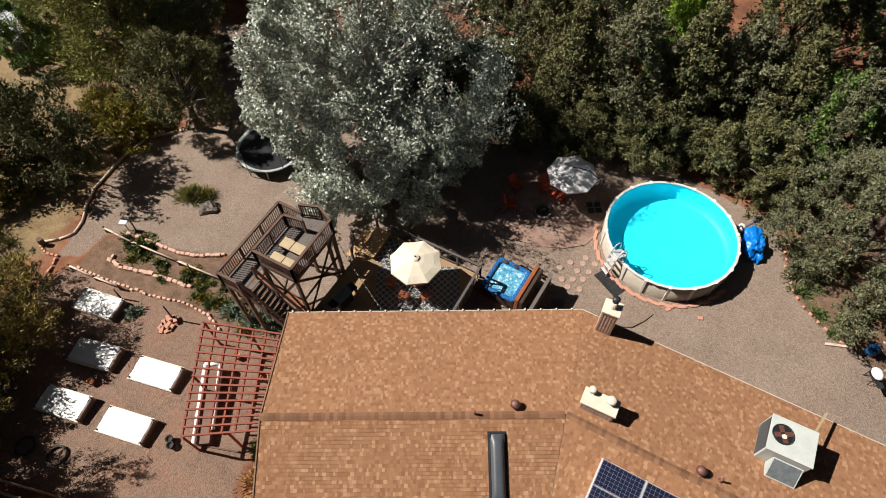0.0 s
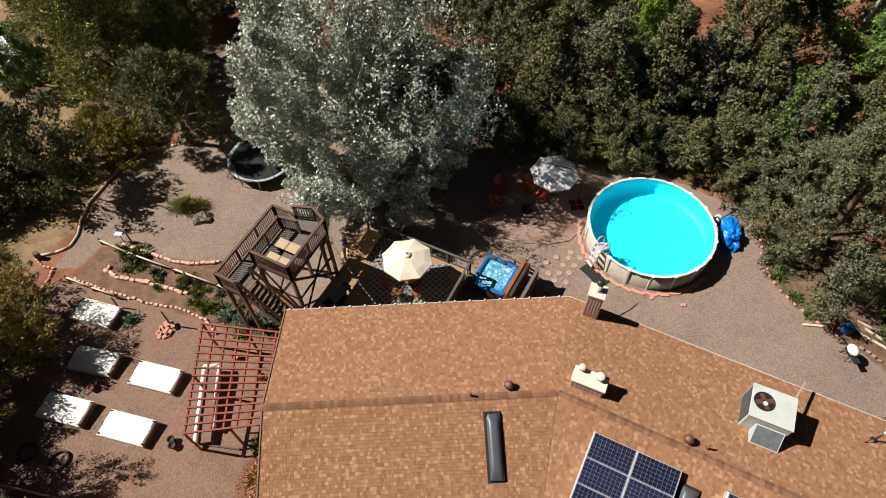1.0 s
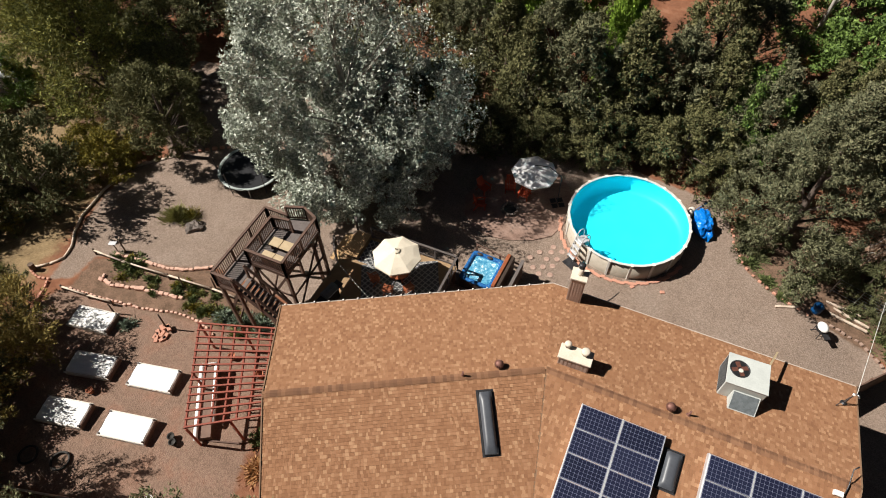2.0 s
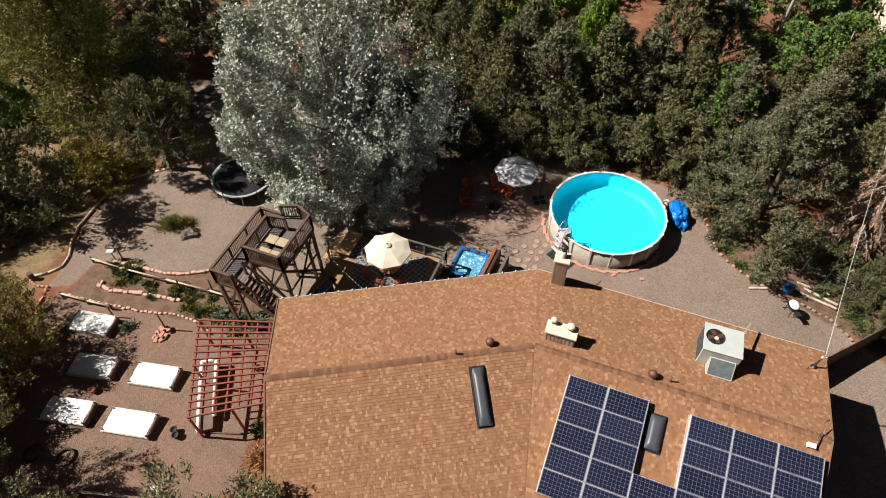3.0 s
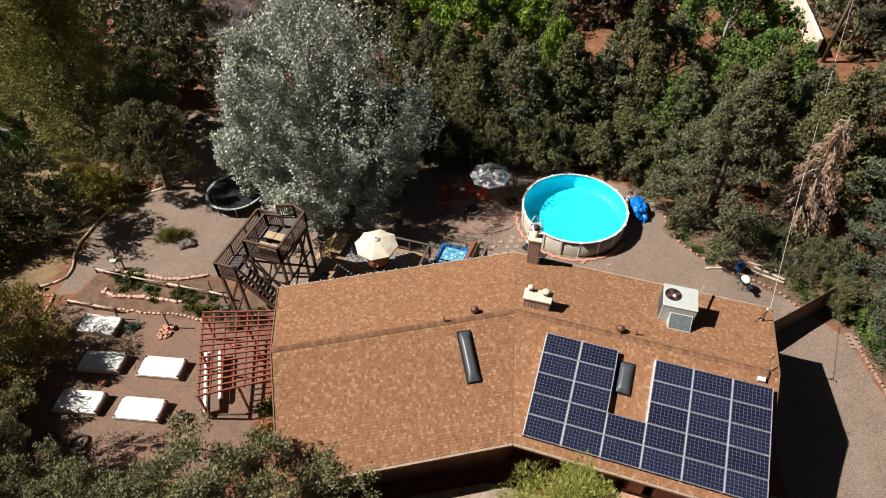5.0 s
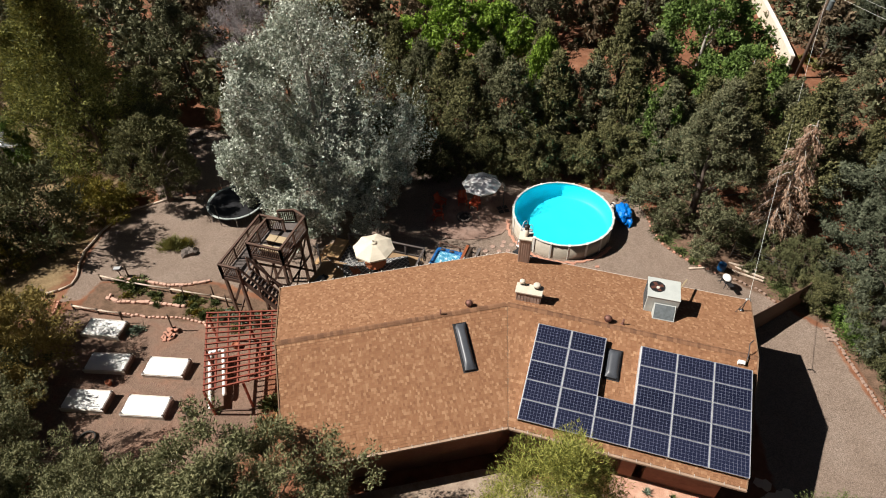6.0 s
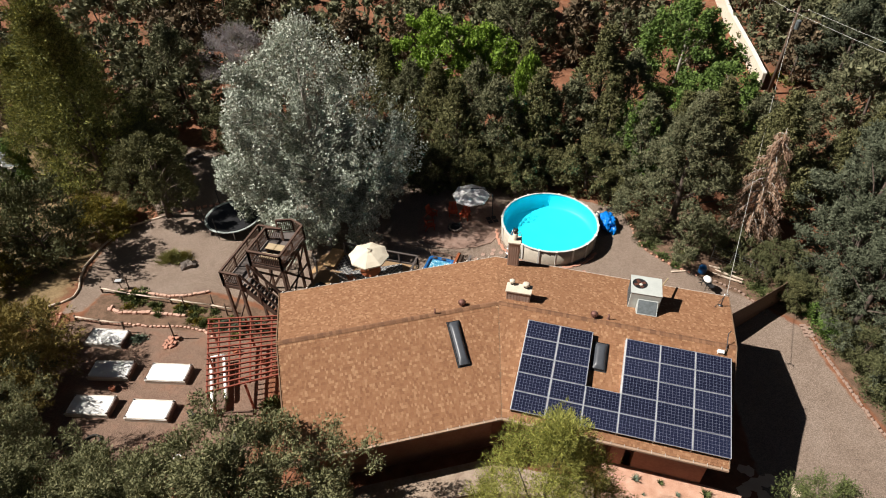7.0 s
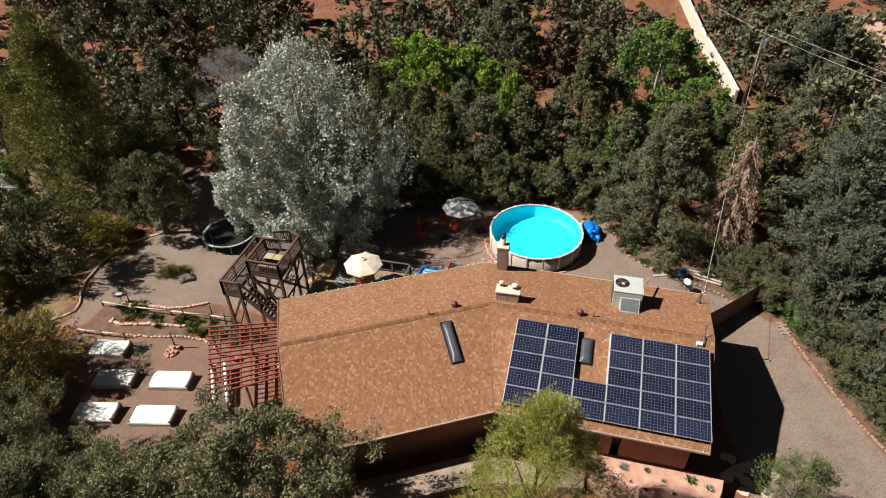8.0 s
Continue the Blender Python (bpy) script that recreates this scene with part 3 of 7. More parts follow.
# ---- pool ----
def make_pool():
    cx, cy, R, top = -0.52, 15.17, 3.66, 0.60
    g = G(cx, cy)
    h = top - g
    pool = thing("swimming_pool", "round above-ground pool with beige ribbed wall and blue liner", "pool", pose(cx, cy, g))
    wall = part("wall", lathe([(R, -0.1), (R, h - 0.06), (R - 0.03, h - 0.06), (R - 0.03, -0.1)], 72), "pool_wall", pool, "beige ribbed metal pool wall", True)
    n = 18
    for i in range(n):
        a = 2 * math.pi * (i + 0.3) / n
        up = part("upright", B((-0.03, -0.075, -0.05, 0.045, 0.075, h - 0.03), bevel=0.012), "pool_rim", pool)
        up.matrix_basis = pose((R + 0.01) * math.cos(a), (R + 0.01) * math.sin(a), 0, 0, 0, math.degrees(a))
        bm = bmesh.new()
        a1 = a + 2 * math.pi / n
        vs = []
        for aa in (a, (a + a1) / 2, a1):
            for rr, zz in ((R - 0.07, h - 0.045), (R + 0.07, h - 0.045), (R + 0.07, h), (R - 0.07, h + 0.008)):
                vs.append(bm.verts.new((rr * math.cos(aa), rr * math.sin(aa), zz)))
        for k in range(2):
            for j in range(4):
                bm.faces.new((vs[4 * k + j], vs[4 * k + (j + 1) % 4], vs[4 * k + 4 + (j + 1) % 4], vs[4 * k + 4 + j]))
        bmesh.ops.recalc_face_normals(bm, faces=bm.faces[:])
        part("rim", bm, "pool_rim", pool)
        cap = part("rim_cap", B((-0.11, -0.09, h + 0.0, 0.11, 0.09, h + 0.022), bevel=0.01), "trim", pool)
        cap.matrix_basis = pose(R * math.cos(a), R * math.sin(a), 0, 0, 0, math.degrees(a))
    part("liner", lathe([(0, 0.05), (R - 0.4, 0.05), (R - 0.05, 0.12), (R - 0.045, h - 0.04)], 72), "liner", pool, "bright turquoise vinyl liner", True)
    w = bpy.data.materials.new("water")
    w.use_nodes = True
    N, L = w.node_tree.nodes, w.node_tree.links
    clear, gloss, mixs, fres = (N.new("ShaderNode" + k) for k in ("BsdfTransparent", "BsdfGlossy", "MixShader", "Fresnel"))
    clear.inputs[0].default_value = (0.80, 0.99, 1.0, 1)
    gloss.inputs["Roughness"].default_value = 0.08
    fres.inputs["IOR"].default_value = 1.33
    nz = N.new("ShaderNodeTexNoise")
    nz.inputs["Scale"].default_value = 2.2
    bp = N.new("ShaderNodeBump")
    bp.inputs["Strength"].default_value, bp.inputs["Distance"].default_value = 0.12, 0.05
    L.new(nz.outputs["Fac"], bp.inputs["Height"])
    for q in (gloss, fres):
        L.new(bp.outputs[0], q.inputs["Normal"])
    L.new(fres.outputs[0], mixs.inputs[0])
    L.new(clear.outputs[0], mixs.inputs[1])
    L.new(gloss.outputs[0], mixs.inputs[2])
    L.new(mixs.outputs[0], N["Material Output"].inputs["Surface"])
    water = part("water", lathe([(R - 0.046, h - 0.22), (0, h - 0.22)], 72), w, pool, "clear pool water")
    water.visible_shadow = False
    sk = part("skimmer", B((R - 0.02, -0.16, h - 0.35, R + 0.16, 0.16, h - 0.06), bevel=0.02), "pool_rim", pool)
    sk.matrix_basis = pose(0, 0, 0, 0, 0, 22)
    # A-frame ladder over the wall
    lad = thing("pool_ladder", "grey A-frame pool ladder standing over the wall", "ladder", pose(cx, cy, g, 0, 0, 234))
    for s in (-0.27, 0.27):
        part("rail", tube(bmesh.new(), [(R + 0.62, s, 0), (R + 0.18, s, h + 0.55), (R + 0.05, s, h + 0.8), (R - 0.18, s, h + 0.82), (R - 0.3, s, h + 0.6), (R - 0.55, s, 0.2)], 0.03, 8), "alu", lad, "", True)
    for i in range(4):
        f = (i + 0.6) / 4.4
        for x0, x1 in ((R + 0.62, R + 0.18), (R - 0.55, R - 0.3)):
            x = x0 + (x1 - x0) * f
            part("step", B((x - 0.09, -0.27, f * (h + 0.4), x + 0.09, 0.27, f * (h + 0.4) + 0.04), bevel=0.01), "alu", lad)
    part("platform", B((R - 0.2, -0.27, h + 0.18, R + 0.2, 0.27, h + 0.22), bevel=0.01), "alu", lad)
    # ring of paving bricks
    for i in range(46):
        a = radians(188 + i * 3.35)
        r = R + 0.34 + 0.05 * math.sin(i * 2.1)
        x, y = cx + r * math.cos(a), cy + r * math.sin(a)
        o = part("paving_brick", B((-0.13, -0.1, -0.02, 0.13, 0.1, 0.075), bevel=0.015), "brick") if i == 0 else new("paving_brick", bpy.data.objects["paving_brick"].data)
        o.matrix_basis = pose(x, y, G(x, y), 0, 0, math.degrees(a) + 90 + 6 * math.sin(i * 5))
        tagged(o, "pink concrete edging brick round the pool", "brick", "bricks round the pool")
    for i, (x, y) in enumerate(((2.6, 11.5), (0.9, 11.2))):
        o = new("paving_brick", bpy.data.objects["paving_brick"].data)
        o.matrix_basis = pose(x, y, G(x, y), 0, 0, 20 + 30 * i)
        tagged(o, "loose pink edging brick on the gravel", "brick")


make_pool()


# ---- plants ----
def leaf_mesh(name, P, D, U, size, aspect, material):
    """Leaves: small folded blades at P along D with side U; all arrays of shape (n, 3)."""
    n = len(P)
    size = np.asarray(size).reshape(-1, 1) * np.ones((n, 1))
    W = np.cross(D, U)
    W /= np.linalg.norm(W, axis=1, keepdims=True) + 1e-9
    V = np.stack([P + W * size * aspect * 0.5, P + D * size, P - W * size * aspect * 0.5], 1).reshape(-1, 3)
    me = bpy.data.meshes.new(name)
    me.vertices.add(3 * n)
    me.vertices.foreach_set("co", V.ravel())
    me.loops.add(3 * n)
    me.loops.foreach_set("vertex_index", np.arange(3 * n))
    me.polygons.add(n)
    me.polygons.foreach_set("loop_start", np.arange(0, 3 * n, 3))
    me.update(calc_edges=True)
    me.materials.append(M[material])
    return me


def unit(rs, n):
    v = rs.normal(size=(n, 3))
    return v / np.linalg.norm(v, axis=1, keepdims=True)


SHAPES = {
    "round": lambda t: np.sqrt(np.clip(1 - (2 * t - 0.92) ** 2 / 1.06, 0, 1)),
    "oval": lambda t: np.clip(np.sin(np.pi * np.clip(0.08 + 0.9 * t, 0, 1)) ** 0.65, 0, 1) * (1 - 0.25 * t),
    "oval2": lambda t: np.clip((1 - t ** 2.4) ** 0.75 * (0.72 + 0.28 * np.clip(t * 3.2, 0, 1)) + 0.02, 0, 1),
    "cone": lambda t: np.clip((1 - t) ** 0.75 * (0.55 + 0.45 * np.clip(t * 6, 0, 1)) + 0.04, 0, 1),
    "broad": lambda t: np.clip((1 - t ** 2.2) ** 0.8 * (0.7 + 0.3 * np.clip(t * 5, 0, 1)) + 0.03, 0, 1),
    "egg": lambda t: np.clip((1 - t ** 3.0) ** 0.8 * (0.82 + 0.18 * np.clip(t * 4, 0, 1)) + 0.02, 0, 1),
    "spire": lambda t: np.clip((1 - t ** 1.7) * (0.75 + 0.25 * np.clip(t * 6, 0, 1)), 0, 1),
}


def crown(H, R, base, shape, boughs, tufts, per, leaf, aspect, seed, bough_r, tuft_r, material, long=1.5, up=0.6, tall=1.0, flutter=0.35, spike=0.0, inner=0.12, thin=0.0, low=0.9):
    """The leaves of a tree of height H, crown radius R, starting at height base: boughs set over the outline, tufts over each bough, leaves round each tuft."""
    rs = np.random.RandomState(seed)
    t = np.clip((np.arange(boughs) + rs.rand(boughs)) / boughs, 0, 1) ** low
    ang = np.arange(boughs) * 2.39996 + rs.normal(size=boughs) * 0.35
    ph = rs.rand(4) * 6.28
    env = SHAPES[shape](t) * R * (1 + 0.13 * np.sin(3 * ang + ph[0] + 5 * t) + 0.12 * np.sin(5 * ang + ph[1] - 9 * t) + 0.08 * np.sin(2 * ang + ph[2] + 15 * t))
    rad = np.maximum(env - bough_r * 0.75, 0) * np.where(rs.rand(boughs) < inner, rs.rand(boughs) * 0.7, 0.84 + 0.24 * rs.rand(boughs))
    C = np.stack([rad * np.cos(ang), rad * np.sin(ang), base + t * np.maximum(H - base - bough_r * tall, 0.1)], 1)
    out = np.stack([np.cos(ang), np.sin(ang), 0.2 + 1.0 * (t - 0.3)], 1)
    out /= np.linalg.norm(out, axis=1, keepdims=True)
    br = bough_r * (0.65 + 0.7 * rs.rand(boughs)) * (1 - 0.35 * t)
    k = np.repeat(np.arange(boughs), tufts)
    w = unit(rs, len(k)) + 0.55 * out[k] + np.array([0, 0, 0.2])
    w /= np.linalg.norm(w, axis=1, keepdims=True)
    T = C[k] + w * (br[k] * (0.6 + 0.5 * rs.rand(len(k))))[:, None] * np.array([1, 1, tall])
    ax = 0.6 * w + 0.5 * out[k] + np.array([0, 0, up]) + 0.3 * unit(rs, len(k))
    ax /= np.linalg.norm(ax, axis=1, keepdims=True)
    tr = tuft_r * (0.6 + 0.8 * rs.rand(len(k)))
    j = np.repeat(np.arange(len(k)), per)
    if thin:
        shaded = np.clip((T[:, 0] + 0.3 * T[:, 2] - 1.0) / (0.4 * R), 0, 1) * np.clip((T[:, 2] - 4.5) / 3, 0, 1)
        j = j[rs.rand(len(j)) > thin * shaded[j]]
    n = len(j)
    v = unit(rs, n)
    A = ax[j]
    P = T[j] + (v * (0.7 + 0.4 * rs.rand(n, 1)) + A * (v * A).sum(1, keepdims=True) * (long - 1)) * tr[j][:, None]
    P[:, 2] = np.maximum(P[:, 2], 0.08)
    D = A * 0.8 + unit(rs, n) * (0.6 + flutter) + v * spike
    D -= v * (D * v).sum(1, keepdims=True) * max(0.0, 0.55 - flutter - 0.5 * spike)
    D /= np.linalg.norm(D, axis=1, keepdims=True)
    return leaf_mesh("crown", P, D, v + flutter * unit(rs, n), leaf * (0.6 + 0.8 * rs.rand(n)), aspect, material), T


def trunk(t, H, C, r0, seed, limbs=9, lean=0.3, bark="bark"):
    """A tapered trunk with limbs reaching to some of the clumps C."""
    rs = random.Random(seed)
    bm = bmesh.new()
    pts, rad = [], []
    for i in range(7):
        f = i / 6
        pts.append((lean * math.sin(2.2 * f + seed) * f, lean * math.cos(1.7 * f + seed) * f - lean * f, f * H * 0.86 - 0.15))
        rad.append(r0 * (1 - 0.88 * f) * (1.25 if i == 0 else 1))
    part("trunk", tube(bm, pts, rad, 7), bark, t, smooth=True)
    for j in range(limbs):
        c = Vector(C[rs.randrange(len(C))])
        f = max(0.08, min(0.8, (c.z * 0.62) / (H * 0.86)))
        i = min(5, int(f * 6))
        a = Vector(pts[i]).lerp(Vector(pts[i + 1]), f * 6 - i)
        mid = a.lerp(c, 0.5) + Vector((0, 0, 0.06 * (c - a).length))
        part("limb", tube(bmesh.new(), [a, mid, c], [r0 * 0.38 * (1 - f * 0.7), r0 * 0.24 * (1 - f * 0.6), 0.012], 5), bark, t, smooth=True)


def tree(name, label, H, R, base, shape, boughs, tufts, per, leaf, aspect, seed, bough_r, tuft_r, material, r0=0.2, limbs=9, bark="bark", category="tree", **style):
    t = thing(name, label, category)
    me, C = crown(H, R, base, shape, boughs, tufts, per, leaf, aspect, seed, bough_r, tuft_r, material, **style)
    ob = new("crown", me)
    ob.parent = t
    trunk(t, H, C, r0, seed, limbs, bark=bark)
    return t


def dead_conifer(x, y, H, R):
    """A dead tree: a bare trunk, sagging limbs and brown sprays hanging from them."""
    rs = np.random.RandomState(43)
    t = thing("dead_conifer", "dead conifer with drooping limbs and hanging rusty brown sprays", "tree")
    part("trunk", tube(bmesh.new(), [(0, 0, -0.1), (0.08, 0.05, H * 0.35), (0.02, 0.1, H * 0.7), (0, 0, H)], [0.17, 0.13, 0.07, 0.02], 7), "bark_pale", t, smooth=True)
    P, D = [], []
    for i in range(58):
        f = 0.14 + 0.84 * (i + rs.rand()) / 58
        a = i * 2.39996 + rs.normal() * 0.3
        L = (R * (1 - f) ** 0.8 + 0.3) * (0.7 + 0.5 * rs.rand())
        o = np.array([math.cos(a), math.sin(a), 0])
        z0 = f * H
        curve = [np.array([0, 0, z0]) + o * L * s + np.array([0, 0, 0.22 * L * s - 0.75 * L * s * s]) for s in (0, 0.35, 0.7, 1.0)]
        part("limb", tube(bmesh.new(), [tuple(p) for p in curve], [0.045, 0.032, 0.02, 0.008], 5), "bark_pale", t, smooth=True)
        m = int(40 + 190 * L / R)
        for s in rs.rand(m) ** 0.7:
            q = min(2, int(s * 3))
            c = curve[q] + (curve[q + 1] - curve[q]) * (s * 3 - q)
            hang = rs.rand() ** 1.5 * 0.55
            P.append(c + rs.normal(size=3) * 0.09 - np.array([0, 0, hang]))
            D.append(o * 0.35 + rs.normal(size=3) * 0.35 + np.array([0, 0, -1.0]))
    P, D = np.array(P), np.array(D)
    D /= np.linalg.norm(D, axis=1, keepdims=True)
    ob = new("crown", leaf_mesh("crown", P, D, unit(rs, len(P)), 0.22 * (0.6 + 0.8 * rs.rand(len(P))), 0.32, "leaf_dead"))
    ob.parent = t
    tagged(ob, "rusty brown hanging sprays")
    return put(t, x, y)


def put(t, x, y, s=1.0, rz=0.0, sz=None):
    t.matrix_basis = pose(x, y, G(x, y) - 0.02, 0, 0, rz) @ Matrix.Diagonal((s, s, sz or s, 1))
    return t


def again(t, x, y, s=1.0, rz=0.0, sz=None, label=""):
    o = copy_thing(t, Matrix())
    put(o, x, y, s, rz, sz)
    if label:
        tagged(o, label)
    return o


def plant_trees():
    # the large silver poplar
    put(tree("silver_poplar", "tall silver-leaved poplar with upright plumes behind the deck", 17.2, 6.7, 1.4, "egg", 255, 14, 96, 0.142, 0.75, 3, 0.95, 0.33, "leaf_silver", 0.36, 30, "bark_pale", long=1.6, up=1.0, tall=2.0, flutter=0.9, inner=0.26, thin=0.92, low=1.25), -18.3, 13.2)
    # junipers
    jl = "dark olive green juniper with shaggy tufts in a dry wood"
    jA = tree("juniper", jl, 9.0, 3.1, 0.2, "spire", 74, 10, 33, 0.17, 0.54, 11, 0.66, 0.2, "leaf_juniper", long=1.9, up=0.8)
    jB = tree("juniper", jl, 8.5, 3.3, 0.2, "broad", 76, 10, 33, 0.17, 0.54, 12, 0.7, 0.2, "leaf_jungrey", 0.22, long=1.8, up=0.7)
    jC = tree("juniper", "low bushy olive juniper beside the pool yard", 4.6, 2.7, 0.15, "round", 50, 11, 40, 0.15, 0.5, 13, 0.72, 0.2, "leaf_juniper", 0.16, long=1.7, up=0.5)
    put(jA, -9.6, 21.8, 1.0, 20)
    put(jB, -6.6, 23.2, 1.05, 75)
    put(jC, -4.3, 20.9, 1.0, 10)
    for x, y, s, r in ((-3.2, 24.6, 1.05, 130), (2.6, 25.6, 1.0, 40), (1.4, 31.5, 1.2, 200), (15.6, 24.2, 1.15, 70), (-12.4, 25.6, 0.95, 310), (24.5, 31, 0.75, 30), (-5.2, 31, 1.0, 160), (20.2, 25.0, 0.8, 220), (8.6, 26.0, 0.9, 15), (11.8, 28.8, 0.95, 280), (-18.5, 29.5, 0.9, 30)):
        again(jA, x, y, s, r)
    for x, y, s, r in ((-0.4, 25.8, 1.0, 10), (5.6, 24.6, 0.95, 95), (-15.5, 27.5, 0.9, 170), (-8.6, 46, 1.2, 20), (-40.5, 26.5, 1.1, 60), (25, 40, 1.0, 220), (18.4, 29.5, 0.9, 120), (-9.4, 28.0, 0.95, 40), (4.2, 33.5, 0.95, 250), (15.4, 30.5, 0.85, 330)):
        again(jB, x, y, s, r)
    # the three at x -15.8 to -24.2 are added, filling in for shaded ground
    for x, y, s, r in ((-1.6, 22.6, 0.75, 120), (1.7, 22.2, 1.1, 200), (4.2, 21.2, 0.7, 290), (-7.6, 19.9, 0.85, 60), (-11.0, 19.3, 0.9, 250), (-15.8, 20.8, 1.1, 20), (-20.4, 21.6, 1.15, 200), (-24.2, 20.2, 0.95, 310), (16.4, 12.3, 0.5, 100)):
        again(jC, x, y, s, r)
    jD = tree("juniper", "tall broad juniper with grey-green tufts at the edge of the gravel", 11.8, 4.7, 0.1, "spire", 130, 12, 46, 0.15, 0.5, 17, 0.85, 0.21, "leaf_jungrey", 0.3, 14, long=1.8, up=0.7)
    put(jD, 8.7, 18.6)
    jE = tree("juniper", "dark spreading juniper leaning over the gravel yard", 7.9, 2.9, 1.5, "round", 60, 11, 44, 0.15, 0.45, 18, 0.72, 0.2, "leaf_juniper", 0.24, 16, long=1.6, up=0.4)
    put(jE, -30.9, 9.6)
    again(jE, -33.6, 12.8, 0.85, 140)
    # added copy, placed to throw shade over the lounge seats
    again(jE, -37.0, 17.4, 0.9, 260)
    # south side
    sj = tree("juniper", "grey-green juniper standing close to the house", 8.9, 4.6, 0.8, "round", 150, 15, 46, 0.13, 0.46, 19, 0.95, 0.22, "leaf_frond", 0.25, 14, "bark_pale", long=1.8, up=0.6, spike=0.2, inner=0.25)
    put(sj, -9.8, -13.2)
    for x, y, s, r in ((-14.0, -15.2, 0.84, 140), (-18.6, -15.8, 0.8, 250), (-24.0, -14.4, 0.8, 30)):
        again(sj, x, y, s, r, label="grey-green juniper beyond the garden fence")
    put(tree("pine", "young yellow-green pine in front of the house", 11.6, 3.9, 0.6, "oval", 84, 10, 105, 0.125, 0.2, 23, 0.95, 0.27, "leaf_pine", 0.2, 12, long=1.7, up=0.9, spike=0.9), 2.3, -10.3)
    put(tree("mesquite", "small feathery green tree beside the driveway", 5.2, 1.9, 0.8, "oval", 34, 7, 44, 0.11, 0.35, 29, 0.6, 0.2, "leaf_garden", 0.1, long=1.8, up=0.7), 14.4, -5.2)
    # tall pine on the west
    pn = tree("pine", "tall dark pine with yellow-green branch tips", 16.4, 5.2, 1.0, "cone", 92, 13, 44, 0.24, 0.3, 31, 1.6, 0.4, "leaf_pinedark", 0.36, 18, long=1.7, up=0.35, tall=0.55, spike=0.5, inner=0.2)
    put(pn, -38.8, 12.2)
    again(pn, -52.5, 24, 0.8, 130)
    again(pn, -46.5, 17.5, 0.8, 60)
    again(pn, -43.6, 12.6, 0.72, 200)
    # green broadleaf trees
    gt = tree("cottonwood", "bright green broadleaf tree among the junipers", 11.0, 4.8, 1.0, "round", 60, 9, 52, 0.21, 0.85, 37, 1.05, 0.36, "leaf_green", 0.26, 12, "bark_pale", flutter=0.6, up=0.4)
    put(gt, 8.6, 39.5)
    again(gt, 5.2, 24.8, 0.5, 60, 0.7)
    again(gt, 12.5, 33.5, 0.75, 200)
    again(gt, -46.2, 9.2, 0.48, 200, label="light green broadleaf tree at the dry western slope")
    lt = tree("mulberry", "lime green broadleaf tree behind the poplar", 9.5, 4.0, 1.0, "round", 46, 9, 48, 0.21, 0.85, 41, 1.0, 0.36, "leaf_lime", 0.22, 10, "bark_pale", flutter=0.6, up=0.3)
    put(lt, -15.6, 35.0)
    again(lt, -10.6, 36.5, 0.85, 80)
    again(lt, -4.6, 27.2, 0.5, 80, 1.0)
    # dead conifer, bare tree
    dead_conifer(13.9, 18.0, 10.3, 2.7)
    put(tree("bare_tree", "bare grey tree with fine drooping twigs", 8.4, 3.8, 2.2, "round", 40, 6, 60, 0.42, 0.05, 47, 0.9, 0.4, "leaf_grey", 0.2, 22, "bark_pale", up=-0.3, flutter=0.8, spike=0.5), -35.2, 29.6)
    # blue-green cypresses on the east
    cy = tree("cypress", "large blue-green cypress with drooping sprays by the driveway", 11.5, 4.5, 0.2, "broad", 92, 10, 33, 0.205, 0.48, 53, 0.85, 0.23, "leaf_blue", 0.3, 12, long=1.9, up=0.3)
    put(cy, 21.2, 18.2)
    for x, y, s, r in ((24.8, 24.5, 1.05, 100), (20.6, 11.4, 0.72, 200), (22.6, 6.6, 0.62, 300), (25.0, 12.0, 0.95, 40), (25.0, 1.2, 0.62, 120), (29.5, 18.0, 1.05, 250), (19.8, 14.8, 0.72, 20), (25.5, 48, 0.9, 60), (33, 39, 1.0, 160)):
        again(cy, x, y, s, r)
    # far wood
    fj = tree("far_juniper", "scrubby juniper in the wood beyond the yard", 7.5, 3.4, 0.1, "round", 18, 5, 20, 0.52, 0.58, 59, 1.05, 0.36, "leaf_jungrey", 0.2, 6)
    fk = tree("far_juniper", "dull brown-green juniper in the wood beyond the yard", 7.0, 3.1, 0.1, "broad", 18, 5, 20, 0.52, 0.58, 61, 1.0, 0.36, "leaf_brown", 0.2, 8)
    put(fj, -32.5, 42, 1.1)
    put(fk, -44, 34, 1.1)
    rnd = random.Random(4)
